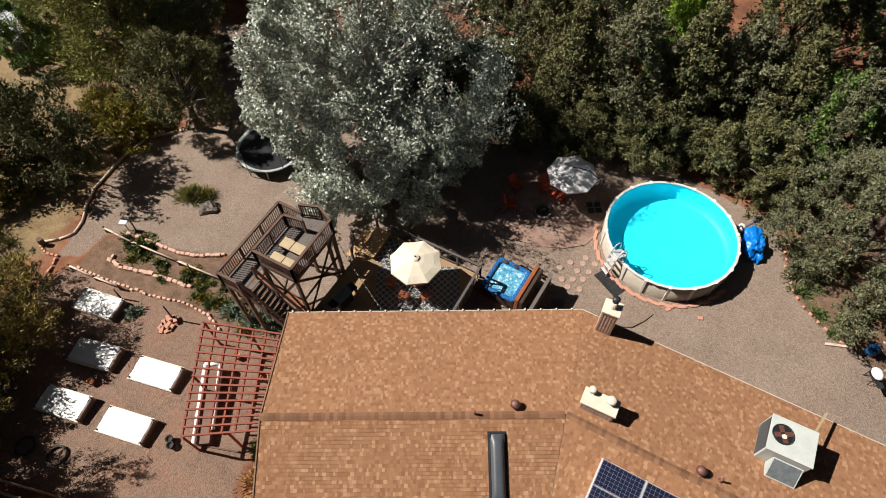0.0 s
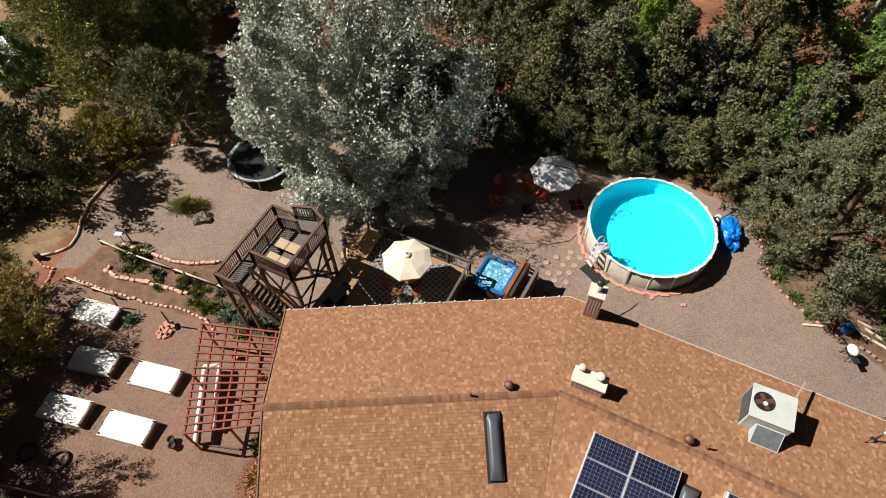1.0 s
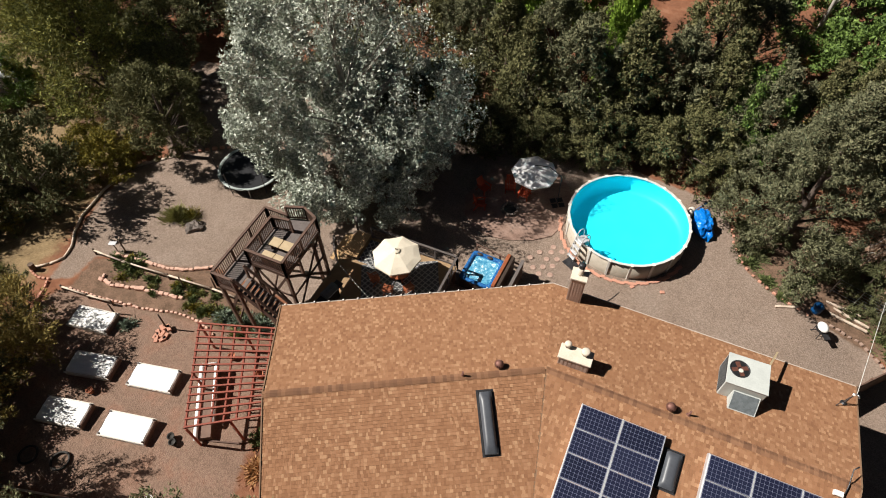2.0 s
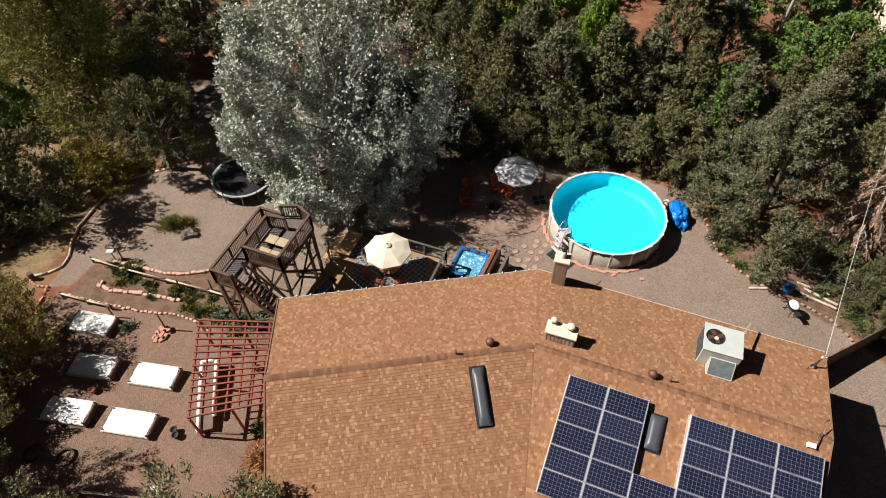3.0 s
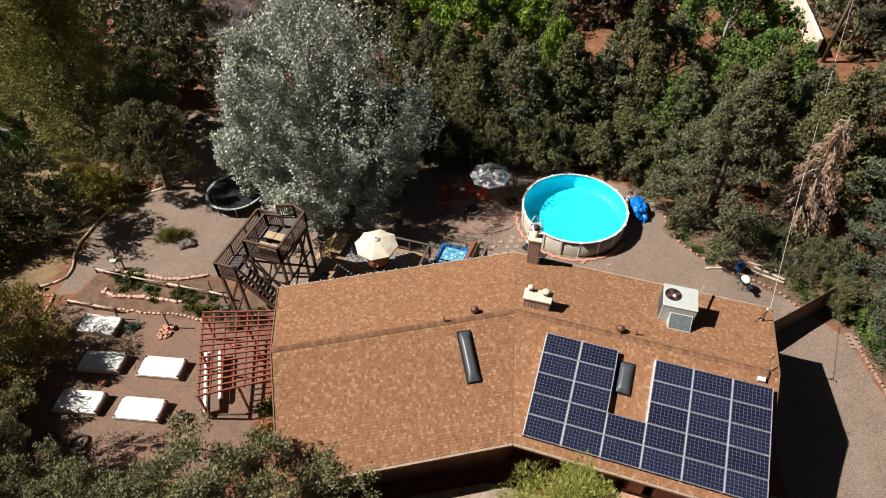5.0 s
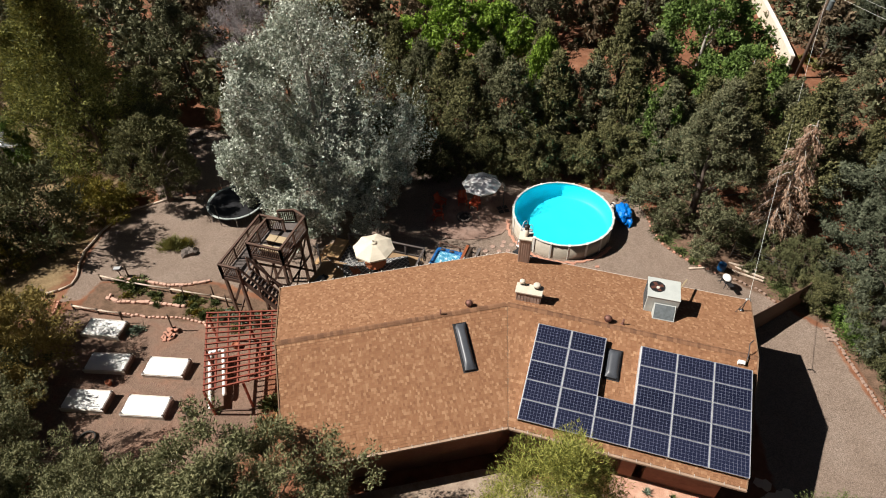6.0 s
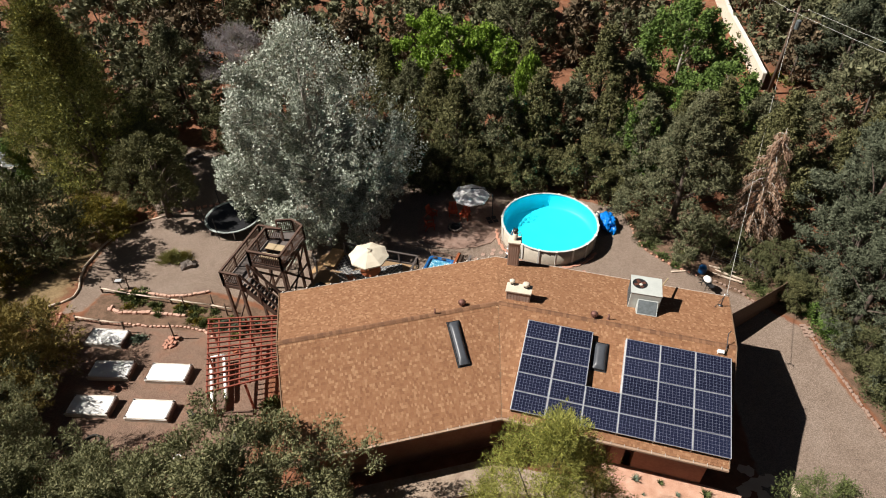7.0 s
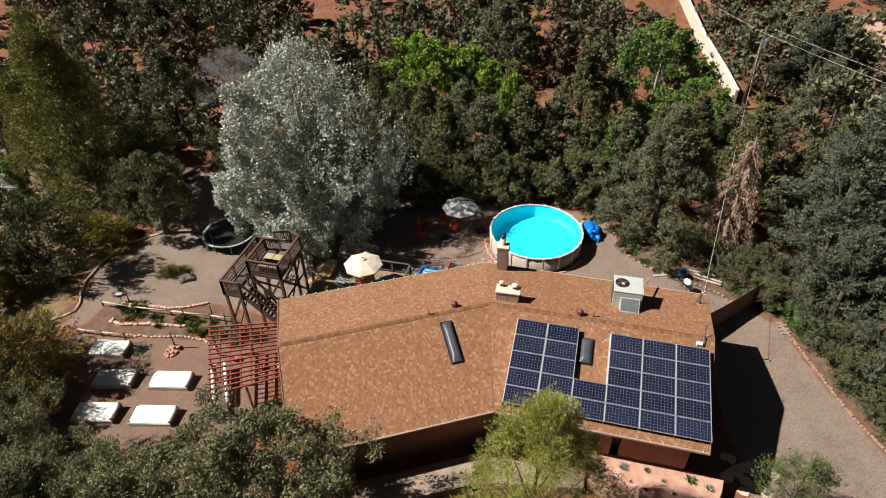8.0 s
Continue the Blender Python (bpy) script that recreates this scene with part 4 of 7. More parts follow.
    spots = [(-26.5, 45, 1), (-20, 47, 0.9), (-48, 42, 1.1), (-56, 35, 1.1), (-66, 34, 1.1), (-38, 46, 1), (22.5, 58, 1.0), (25, 64, 1.1), (21, 71, 1.0), (30, 58, 1.1), (22.5, 53, 1.0), (21.6, 49, 0.9), (19.8, 56, 0.8), (18.8, 62, 0.9), (18.0, 70, 0.9), (25, 53, 1.1), (29, 50, 1.2), (33, 46, 1.1), (26, 38, 1.0), (28.5, 33, 1.1), (-2, 47, 1.0), (-47.5, 29.5, 0.9), (-37.5, 24, 0.9), (-41.5, 20.5, 0.8), (-45, 17, 0.7), (-29, 26.5, 0.75), (-33.5, 33.5, 0.9), (-30, 37, 1.0), (-38.5, 36.5, 1.0), (-47, 34.5, 1.0), (-52, 31, 1.0), (-24.5, 33.5, 0.8), (-26.5, 40, 1.0), (-21.5, 30, 0.8), (-43, 24.5, 0.8), (-54, 17, 0.8), (-49, 20, 0.8), (-23, 38, 0.7), (-27, 30, 0.6), (-24, 23.5, 0.6), (-20, 21, 0.7), (33, 26, 1.2), (32, 8, 1.0), (29, 3, 0.8), (31, -5, 0.9)]
    for i in range(140):
        x, y = rnd.uniform(-100, 65), rnd.uniform(48, 110)
        if 8 < x < 20 and y < 85:
            continue
        spots.append((x, y, rnd.uniform(0.55, 1.25)))
    for i in range(46):
        spots.append((rnd.uniform(-70, 12), rnd.uniform(42, 62), rnd.uniform(0.6, 1.0)))
    for i in range(24):
        spots.append((rnd.uniform(-85, -50), rnd.uniform(12, 50), rnd.uniform(0.5, 1.1)))
    for i, (x, y, s) in enumerate(spots):
        if abs(x + 46) < 5 and abs(y - 10) < 6:
            continue
        again((fj, fj, fk)[i % 3], x, y, s, rnd.uniform(0, 360), s * rnd.uniform(0.8, 1.15))
    # shrubs on the west
    ys = tree("shrub", "yellow-green shrub in dry grass", 3.2, 2.3, 0.1, "round", 24, 8, 48, 0.15, 0.5, 67, 0.75, 0.24, "leaf_yellow", 0.08, 6, category="shrub", flutter=0.5)
    put(ys, -34.7, 6.9, 0.95)
    for x, y, s, r in ((-37.2, 7.6, 0.75, 130), (-37.6, -1.0, 0.85, 50), (-36.6, -4.6, 0.8, 160), (-33.9, 8.2, 0.5, 250)):
        again(ys, x, y, s, r)
    ds = tree("shrub", "dense dark green shrub at the yard edge", 4.6, 2.7, 0.1, "round", 32, 8, 34, 0.17, 0.52, 71, 0.85, 0.25, "leaf_dark", 0.1, 6, category="shrub")
    put(ds, -35.9, 2.4, 1.3, 0, 1.6)
    # copies in the east bed and beside the tamarisk are added as deep shade
    for x, y, s, r in ((-38.4, 3.2, 0.9, 200), (-39.2, -0.2, 1.2, 90), (-36.0, 12.0, 0.7, 30), (-30.0, -5.2, 0.7, 130), (17.0, 13.3, 0.5, 40), (18.7, 12.4, 0.6, 140), (16.3, 15.6, 0.65, 260), (13.2, 16.4, 0.6, 10), (10.9, 17.0, 0.6, 110), (7.4, 17.6, 0.5, 210), (-27.4, -9.6, 0.9, 80), (14.6, 14.5, 0.55, 200), (20.1, 8.3, 0.62, 20), (20.9, 5.7, 0.66, 110), (21.8, 3.0, 0.66, 210), (22.7, 0.5, 0.64, 310), (23.7, -2.4, 0.64, 60), (-33.0, 21.6, 0.8, 150), (-29.5, 19.5, 0.7, 250), (-25.4, -13.2, 0.95, 120), (-28.5, -12.6, 1.1, 20)):
        again(ds, x, y, s, r)
    lb = tree("tamarisk", "feathery olive shrub overhanging the raised beds", 5.0, 3.0, 0.3, "round", 56, 9, 52, 0.18, 0.28, 73, 0.85, 0.26, "leaf_tamarisk", 0.12, 12, category="shrub", long=1.9, up=0.5, spike=0.4)
    put(lb, -28.2, -7.2, 1.05)
    again(lb, -27.4, -11.2, 0.9, 150)
    again(lb, -31.6, -9.4, 0.85, 40)


plant_trees()


# ---- on the roof ----
def solar_panels():
    PW, PH = 1.66, 0.99
    origin = Vector((0.02, -0.02, 0))
    fr = slope_frame(0.0, 0.0, (1, 0), 3)
    cells = bmesh.new()
    for i in range(10):
        for j in range(6):
            x0, y0 = 0.045 + i * 0.1575, -0.04 - j * 0.152
            r = 0.146
            z = 0.039
            p = [(x0 + 0.012, y0), (x0 + r - 0.012, y0), (x0 + r, y0 - 0.012), (x0 + r, y0 - r + 0.016), (x0 + r - 0.012, y0 - r + 0.004), (x0 + 0.012, y0 - r + 0.004), (x0, y0 - r + 0.016), (x0, y0 - 0.012)]
            cells.faces.new([cells.verts.new((a, b, z)) for a, b in p][::-1])
    array = thing("solar_array", "array of dark blue solar panels in aluminium frames on roof", "solar array")
    first = new("solar_panel")
    first.parent = array
    part("back_plate", B((0.02, -PH + 0.02, 0.005, PW - 0.02, -0.02, 0.035)), "grid_line", first)
    tagged(part("cell_grid", cells, "cell", first), "dark blue silicon cells", kind="stuff")
    part("frame", B((0, -0.008, 0, PW, 0, 0.045), (0, -PH, 0, PW, -PH + 0.008, 0.045), (0, -PH + 0.008, 0, 0.018, -0.008, 0.045), (PW - 0.018, -PH + 0.008, 0, PW, -0.008, 0.045)), "alu", first, "bright aluminium frame")
    spots = [(c, r) for c in range(6) for r in range(5) if not (c == 2 and r < 3)]
    lift = 0.34
    for k, (c, r) in enumerate(spots):
        m = fr @ pose(c * 1.675 + (0.02 if c > 0 else 0), -r * 1.0, lift)
        if k == 0:
            first.matrix_basis = m
        else:
            copy_thing(first, m)
    for c in range(7):
        for r0, r1 in (((0, 5),) if c not in (2, 3) else ((0, 5),)):
            rail = part("mounting_rail", B((c * 1.675 - 0.02, -4.97, 0.0, c * 1.675 + 0.02, 0.02, lift)), "alu", array)
            rail.matrix_basis = fr


def skylight(x, y, w, l, k, axis, label):
    s = thing("skylight", label, "skylight", slope_frame(x, y, axis, k))
    part("curb", B((-w / 2, -l / 2, 0, w / 2, l / 2, 0.13), bevel=0.01), "black", s)
    bm = bmesh.new()
    nx, ny = 8, 14
    g = [[bm.verts.new(((i / nx - 0.5) * (w - 0.08), (j / ny - 0.5) * (l - 0.08), 0.13 + 0.15 * (1 - (2 * i / nx - 1) ** 4) * (1 - (2 * j / ny - 1) ** 8))) for j in range(ny + 1)] for i in range(nx + 1)]
    for i in range(nx):
        for j in range(ny):
            bm.faces.new((g[i][j], g[i + 1][j], g[i + 1][j + 1], g[i][j + 1]))
    part("dome", bm, "dome", s, "smoky plastic dome", True)
    part("flashing", B((-w / 2 - 0.06, -l / 2 - 0.06, 0.014, w / 2 + 0.06, l / 2 + 0.06, 0.03)), "dark_metal", s)


def roof_things():
    solar_panels()
    skylight(-3.30, -2.12, 0.60, 2.55, 2, (0.8746, 0.4848), "long narrow smoky domed skylight on the shingles")
    skylight(3.86, -1.10, 0.66, 1.5, 3, (1, 0), "short smoky domed skylight between the solar panels")
    # chimney by the north eave
    ch = thing("chimney", "wood-sided chimney with cream cap and dark flue cowl", "chimney", pose(-2.17, 5.49, 0, 0, 0, 4))
    part("shaft", B((0, 0, -0.9, 0.68, 0.62, 5.86)), "siding", ch, "brown-grey board siding")
    for i in range(5):
        part("batten", B((0.13 * i + 0.06, -0.015, 3.9, 0.13 * i + 0.075, 0.002, 5.86)), "siding", ch)
    part("cap_slab", B((-0.05, -0.05, 5.86, 0.73, 0.67, 5.97), bevel=0.015), "cream", ch, "cream cap slab")
    pot = part("flue", lathe([(0.15, 5.97), (0.15, 6.45), (0.13, 6.45), (0.13, 6.2), (0, 6.2)], 16), "cream", ch, "", True)
    pot.location = (0.33, 0.34, 0)
    c = part("cowl", lathe([(0, 6.74), (0.10, 6.73), (0.17, 6.67), (0.17, 6.62), (0.12, 6.60), (0.12, 6.45), (0.15, 6.42), (0, 6.42)], 16), "dark_metal", ch, "dark metal spark arrester", True)
    c.location = (0.33, 0.34, 0)
    # flue box with two caps
    fb = thing("flue_box", "cream-topped wooden flue box with two white caps", "chimney", pose(-1.56, 1.34, 0, 0, 0, 2))
    part("body", B((0.06, 0.05, 4.7, 1.36, 0.67, 5.90)), "siding", fb)
    for i in range(8):
        part("batten", B((0.17 * i + 0.10, 0.038, 4.9, 0.17 * i + 0.114, 0.052, 5.90)), "siding", fb)
    part("top", B((0, 0, 5.90, 1.42, 0.72, 6.0), bevel=0.015), "cream", fb, "cream painted top")
    for x, y, r in ((0.28, 0.60, 0.15), (1.06, 0.50, 0.19)):
        part("vent_neck", lathe([(r * 0.62, 5.98), (r * 0.62, 6.17)], 16), "dark_metal", fb, "dark vent neck", True).location = (x, y, 0)
        v = part("vent_cap", lathe([(r * 0.6, 6.17), (r, 6.17), (r, 6.26), (r * 0.75, 6.30), (0, 6.31)], 20), "cream", fb, "white round vent cap", True)
        v.location = (x, y, 0)
    # turbine vents and pipes
    for x, y in ((-3.72, 0.22), (3.3, 1.2)):
        z = roof_z(x, y)
        t = thing("turbine_vent", "rusty ribbed turbine vent on the shingles", "vent", pose(x, y, z), "turbine vents")
        part("collar", lathe([(0.13, -0.05), (0.12, 0.12), (0, 0.12)], 16), "rust", t, "", True)
        part("ball", lathe([(0.10, 0.1), (0.17, 0.17), (0.19, 0.25), (0.16, 0.34), (0.08, 0.40), (0, 0.41)], 18), "rust", t, "", True)
        for i in range(14):
            a = 2 * math.pi * i / 14
            part("vane", tube(bmesh.new(), [(r * math.cos(a), r * math.sin(a), h) for r, h in ((0.12, 0.11), (0.185, 0.18), (0.205, 0.25), (0.17, 0.35))], 0.012, 4), "rust", t)
    for x, y in ((-4.95, -0.85), (4.05, 1.25)):
        p = part("vent_pipe", lathe([(0.12, 0.0), (0.05, 0.05), (0.045, 0.38), (0.03, 0.38), (0, 0.3)], 12), "rust", smooth=True)
        p.location = (x, y, roof_z(x, y))
        tagged(p, "short rusty plumbing vent pipe on roof", "pipe", "vent pipes")
    # air conditioner
    ac = thing("air_conditioner", "pale grey rooftop air conditioner with round fan and duct hood", "air conditioner", pose(5.06, 2.98, 4.62, 0, 0, 1.5))
    part("cabinet", B((0.0, 0.0, 0.12, 1.62, 1.42, 1.34), bevel=0.02), "ac_paint", ac, "pale grey steel cabinet")
    part("top_panel", B((-0.02, -0.02, 1.34, 1.64, 1.44, 1.38), bevel=0.008), "ac_paint", ac)
    fanr = part("fan_ring", lathe([(0.40, 1.375), (0.40, 1.40), (0.36, 1.40), (0.36, 1.375)], 32), "dark_metal", ac, "", True)
    fanr.location = (0.46, 0.78, 0)
    # no hole is cut; a black disc paints the dark inside of the fan
    shade_disc = part("fan_shade_disc", lathe([(0, 1.384), (0.36, 1.384)], 32), "black", ac, "flat black disc standing for the shade inside the fan opening")
    shade_disc.location = (0.46, 0.78, 0)
    for i in range(4):
        b = part("fan_blade", B((0.07, -0.09, 1.388, 0.33, 0.09, 1.396)), "fan", ac)
        b.matrix_basis = pose(0.46, 0.78, 0, 0, 0, 90 * i + 25)
    hub = part("fan_hub", lathe([(0.09, 1.386), (0.09, 1.42), (0, 1.425)], 16), "white_box", ac)
    hub.location = (0.50, 0.70, 0)
    bm = bmesh.new()
    pr = [(-0.62, 0.26), (-0.62, 0.44), (-0.03, 1.0), (-0.03, 0.12), (-0.5, 0.2)]
    for x0 in (0.42, 1.5):
        for (yy, zz) in pr:
            bm.verts.new((x0, yy, zz))
    bm.verts.ensure_lookup_table()
    n = len(pr)
    bm.faces.new(bm.verts[:n])
    bm.faces.new(bm.verts[n:][::-1])
    for i in range(n):
        bm.faces.new((bm.verts[i], bm.verts[(i + 1) % n], bm.verts[n + (i + 1) % n], bm.verts[n + i]))
    bmesh.ops.recalc_face_normals(bm, faces=bm.faces[:])
    part("duct_hood", bm, "ac_paint", ac, "sloping sheet metal duct hood")
    part("hood_panel", beam(bmesh.new(), (0.96, -0.60, 0.475), (0.96, -0.07, 0.975), 0.98, 0.012, Vector((0, -0.7, 0.7))), "ac_dark", ac)
    part("coil", B((-0.01, 0.08, 0.2, -0.002, 1.34, 1.26)), "black", ac, "dark condenser coil")
    for i in range(12):
        part("louvre", B((-0.022, 0.12 + 0.1 * i, 0.25, 0.004, 0.17 + 0.1 * i, 1.2)), "ac_dark", ac)
    part("curb", B((0.05, 0.05, -0.2, 1.55, 1.35, 0.12)), "wood_grey", ac)
    part("pipe", beam(bmesh.new(), (1.6, 1.2, 0.75), (2.3, 3.1, 0.05), 0.075), "bench_top", ac, "pale wooden batten")
    # electric box and mast
    eb = thing("junction_box", "small white electric box with bent conduit", "electric box", slope_frame(9.62, 0.38, (1, 0), 3))
    part("box", B((-0.16, -0.1, 0.02, 0.16, 0.1, 0.22), bevel=0.02), "white", eb)
    part("conduit", tube(bmesh.new(), [(0.2, 0.0, 0.1), (0.3, 0.4, 0.12), (0.3, 1.0, 0.3), (0.42, 1.15, 0.42)], 0.025, 6), "dark_metal", eb, "", True)
    mast = thing("service_mast", "thin grey service mast with insulator on the roof", "mast", pose(10.22, 5.02, roof_z(10.22, 5.02)))
    part("pipe", tube(bmesh.new(), [(0, 0, -0.1), (0, 0, 0.95), (0.1, -0.1, 1.05), (0.16, -0.16, 0.95)], 0.035, 8), "steel", mast, "", True)
    part("flashing", lathe([(0.16, 0.01), (0.06, 0.1), (0, 0.1)], 12), "dark_metal", mast)
    part("brace", tube(bmesh.new(), [(-0.35, -0.3, 0.1), (0, 0, 0.7)], 0.018, 5), "dark_metal", mast)
    part("insulator", lathe([(0.03, 0.8), (0.06, 0.84), (0.06, 0.9), (0.02, 0.94), (0, 0.94)], 10), "white", mast)


roof_things()


# ---- deck, tower and hot tub ----
BALUSTER = {}


def railing(parent, a, b, z0, h=0.98, material="wood_dark", gap=0.125, posts=True):
    """A handrail from a to b (x, y) over the floor z0, or z0 and z1 for a slope."""
    za, zb = z0 if isinstance(z0, tuple) else (z0, z0)
    A, C = Vector((a[0], a[1], za)), Vector((b[0], b[1], zb))
    up = Vector((0, 0, 1))
    L = (C - A).length
    part("top_rail", beam(bmesh.new(), A + up * h, C + up * h, 0.13, 0.045), material, parent)
    part("mid_rail", beam(bmesh.new(), A + up * (h - 0.1), C + up * (h - 0.1), 0.045, 0.08), material, parent)
    part("bottom_rail", beam(bmesh.new(), A + up * 0.12, C + up * 0.12, 0.045, 0.08), material, parent)
    k = max(1, round(L / 1.5))
    if posts:
        for i in range(k + 1):
            p = A.lerp(C, i / k)
            part("post", B((p.x - 0.05, p.y - 0.05, p.z - 0.2, p.x + 0.05, p.y + 0.05, p.z + h - 0.02)), material, parent)
    if gap:
        key = round(h, 2)
        if key not in BALUSTER:
            bm = B((-0.019, -0.019, 0.14, 0.019, 0.019, h - 0.08))
            me = bpy.data.meshes.new("baluster")
            bm.to_mesh(me)
            bm.free()
            me.materials.append(M[material])
            BALUSTER[key] = me
        n = int(L / gap)
        for i in range(1, n):
            p = A.lerp(C, i / n)
            o = new("baluster", BALUSTER[key])
            o.location = p
            o.parent = parent


def boards(parent, poly, z, material, width=0.14, thick=0.035, along=0.0, name="board"):
    """Floor boards clipped to a convex polygon, running in the direction along (degrees)."""
    a = radians(along)
    ux, uy = math.cos(a), math.sin(a)
    P = [(x * ux + y * uy, -x * uy + y * ux) for x, y in poly]
    lo, hi = min(p[1] for p in P), max(p[1] for p in P)
    v = lo
    while v < hi - 0.02:
        v1 = min(v + width - 0.008, hi)
        mid = (v + v1) / 2
        xs = []
        for (x0, y0), (x1, y1) in zip(P, P[1:] + P[:1]):
            if (y0 > mid) != (y1 > mid):
                xs.append(x0 + (x1 - x0) * (mid - y0) / (y1 - y0))
        xs.sort()
        for s0, s1 in zip(xs[::2], xs[1::2]):
            if s1 - s0 > 0.05:
                o = part(name, B((s0, v, -thick, s1, v1, 0)), material, parent)
                o.matrix_basis = pose(0, 0, z, 0, 0, along)
        v += width


def tower():
    t = thing("lookout_tower", "dark timber lookout tower with stairs and baluster railings", "deck tower")
    F, W = 4.72, 4.06
    P = [(-17.3, 1.0), (-15.15, 1.0), (-15.15, 4.1), (-16.05, 4.5), (-17.0, 4.15), (-17.3, 4.15)]
    boards(t, P, F, "wood_grey", along=90)
    Q = [(-18.42, -0.48), (-17.3, -0.48), (-17.3, 4.15), (-18.42, 4.15)]
    boards(t, Q, W, "wood_grey", along=0)
    for a, b in ((P[0], P[1]), (P[1], P[2]), (P[2], P[3]), (P[3], P[4]), (P[0], (-17.3, 3.3)), ((-17.3, 3.3), (-16.28, 3.45))):
        railing(t, a, b, F)
    for a, b in zip(P, P[1:] + P[:1]):
        part("fascia", beam(bmesh.new(), (*a, F - 0.14), (*b, F - 0.14), 0.05, 0.24), "wood_dark", t)
    for a, b in ((Q[0], Q[3]), (Q[3], (-17.0, 4.15)), (Q[0], (-17.25, -0.48))):
        railing(t, a, b, W)
    for a, b in ((Q[0], Q[3]), (Q[3], Q[2]), (Q[0], Q[1])):
        part("fascia", beam(bmesh.new(), (*a, W - 0.14), (*b, W - 0.14), 0.05, 0.24), "wood_dark", t)
    for i in range(3):
        part("step", B((-17.55 + 0.2 * i, 3.4, W + 0.14 + 0.17 * i, -17.3 + 0.2 * i, 4.1, W + 0.18 + 0.17 * i)), "wood_grey", t)
    posts = [(-17.22, 1.08), (-15.22, 1.08), (-15.22, 4.05), (-17.22, 4.07), (-18.35, -0.4), (-18.35, 4.07), (-17.3, -0.4), (-16.1, 4.4)]
    for i, (x, y) in enumerate(posts):
        z1 = F if i in (0, 1, 2, 3, 7) else W
        part("leg", B((x - 0.075, y - 0.075, G(x, y) - 0.2, x + 0.075, y + 0.075, z1 - 0.03)), "wood_dark", t)
    def br(a, b, za, zb):
        part("brace", beam(bmesh.new(), (*a, za), (*b, zb), 0.05, 0.14), "wood_dark", t)
    br(posts[0], posts[1], 1.0, 4.4)
    br(posts[1], posts[0], 1.0, 4.4)
    br(posts[1], posts[2], 1.0, 4.4)
    br(posts[2], posts[1], 1.0, 4.4)
    br(posts[0], posts[3], 0.6, 4.0)
    br(posts[3], posts[0], 0.6, 4.0)
    br(posts[3], posts[2], 1.0, 4.4)
    br(posts[1], posts[2], 2.6, 2.6)
    br(posts[0], posts[1], 2.6, 2.6)
    br(posts[4], posts[6], 1.6, 3.8)
    br(posts[4], posts[5], 0.4, 3.8)
    for i in range(5):
        x = -17.15 + 0.48 * i
        part("joist", B((x, 1.05, F - 0.24, x + 0.045, 4.05, F - 0.037)), "wood_dark", t)
    # stairs down beside the house end
    x0, x1, y0, y1, z0, z1 = -17.2, -14.1, -0.42, 0.5, W, 1.0
    for y in (y0, y1):
        part("stringer", beam(bmesh.new(), (x0, y, z0 - 0.14), (x1, y, z1 - 0.14), 0.05, 0.28), "wood_dark", t)
    for i in range(16):
        f = (i + 0.5) / 16
        x, z = x0 + (x1 - x0) * f, z0 + (z1 - z0) * f
        part("tread", B((x - 0.13, y0 + 0.02, z - 0.02, x + 0.07, y1 - 0.02, z + 0.02)), "wood_grey", t, "weathered grey tread")
    railing(t, (x0, y0), (x1, y0), (z0, z1), 0.95, gap=0)
    railing(t, (x0, y1), (x1, y1), (z0, z1), 0.95, gap=0)
    part("landing", B((-14.5, -0.3, -1.0, -13.95, 0.9, 0.9)), "wood_grey", t)
    # benches on the platform
    b = thing("bench", "pale wooden bench on the lookout platform", "bench", pose(-16.15, 2.3, F), "benches on the tower")
    part("seat", B((-0.66, -0.27, 0.40, -0.015, 0.27, 0.45), (0.015, -0.27, 0.40, 0.66, 0.27, 0.45), bevel=0.01), "bench_top", b, "pale plank seat")
    for x in (-0.55, 0.55):
        part("leg", B((x - 0.05, -0.2, 0, x + 0.05, 0.2, 0.40)), "wood_dark", b)
    copy_thing(b, pose(-16.05, 1.4, F, 0, 0, 0))


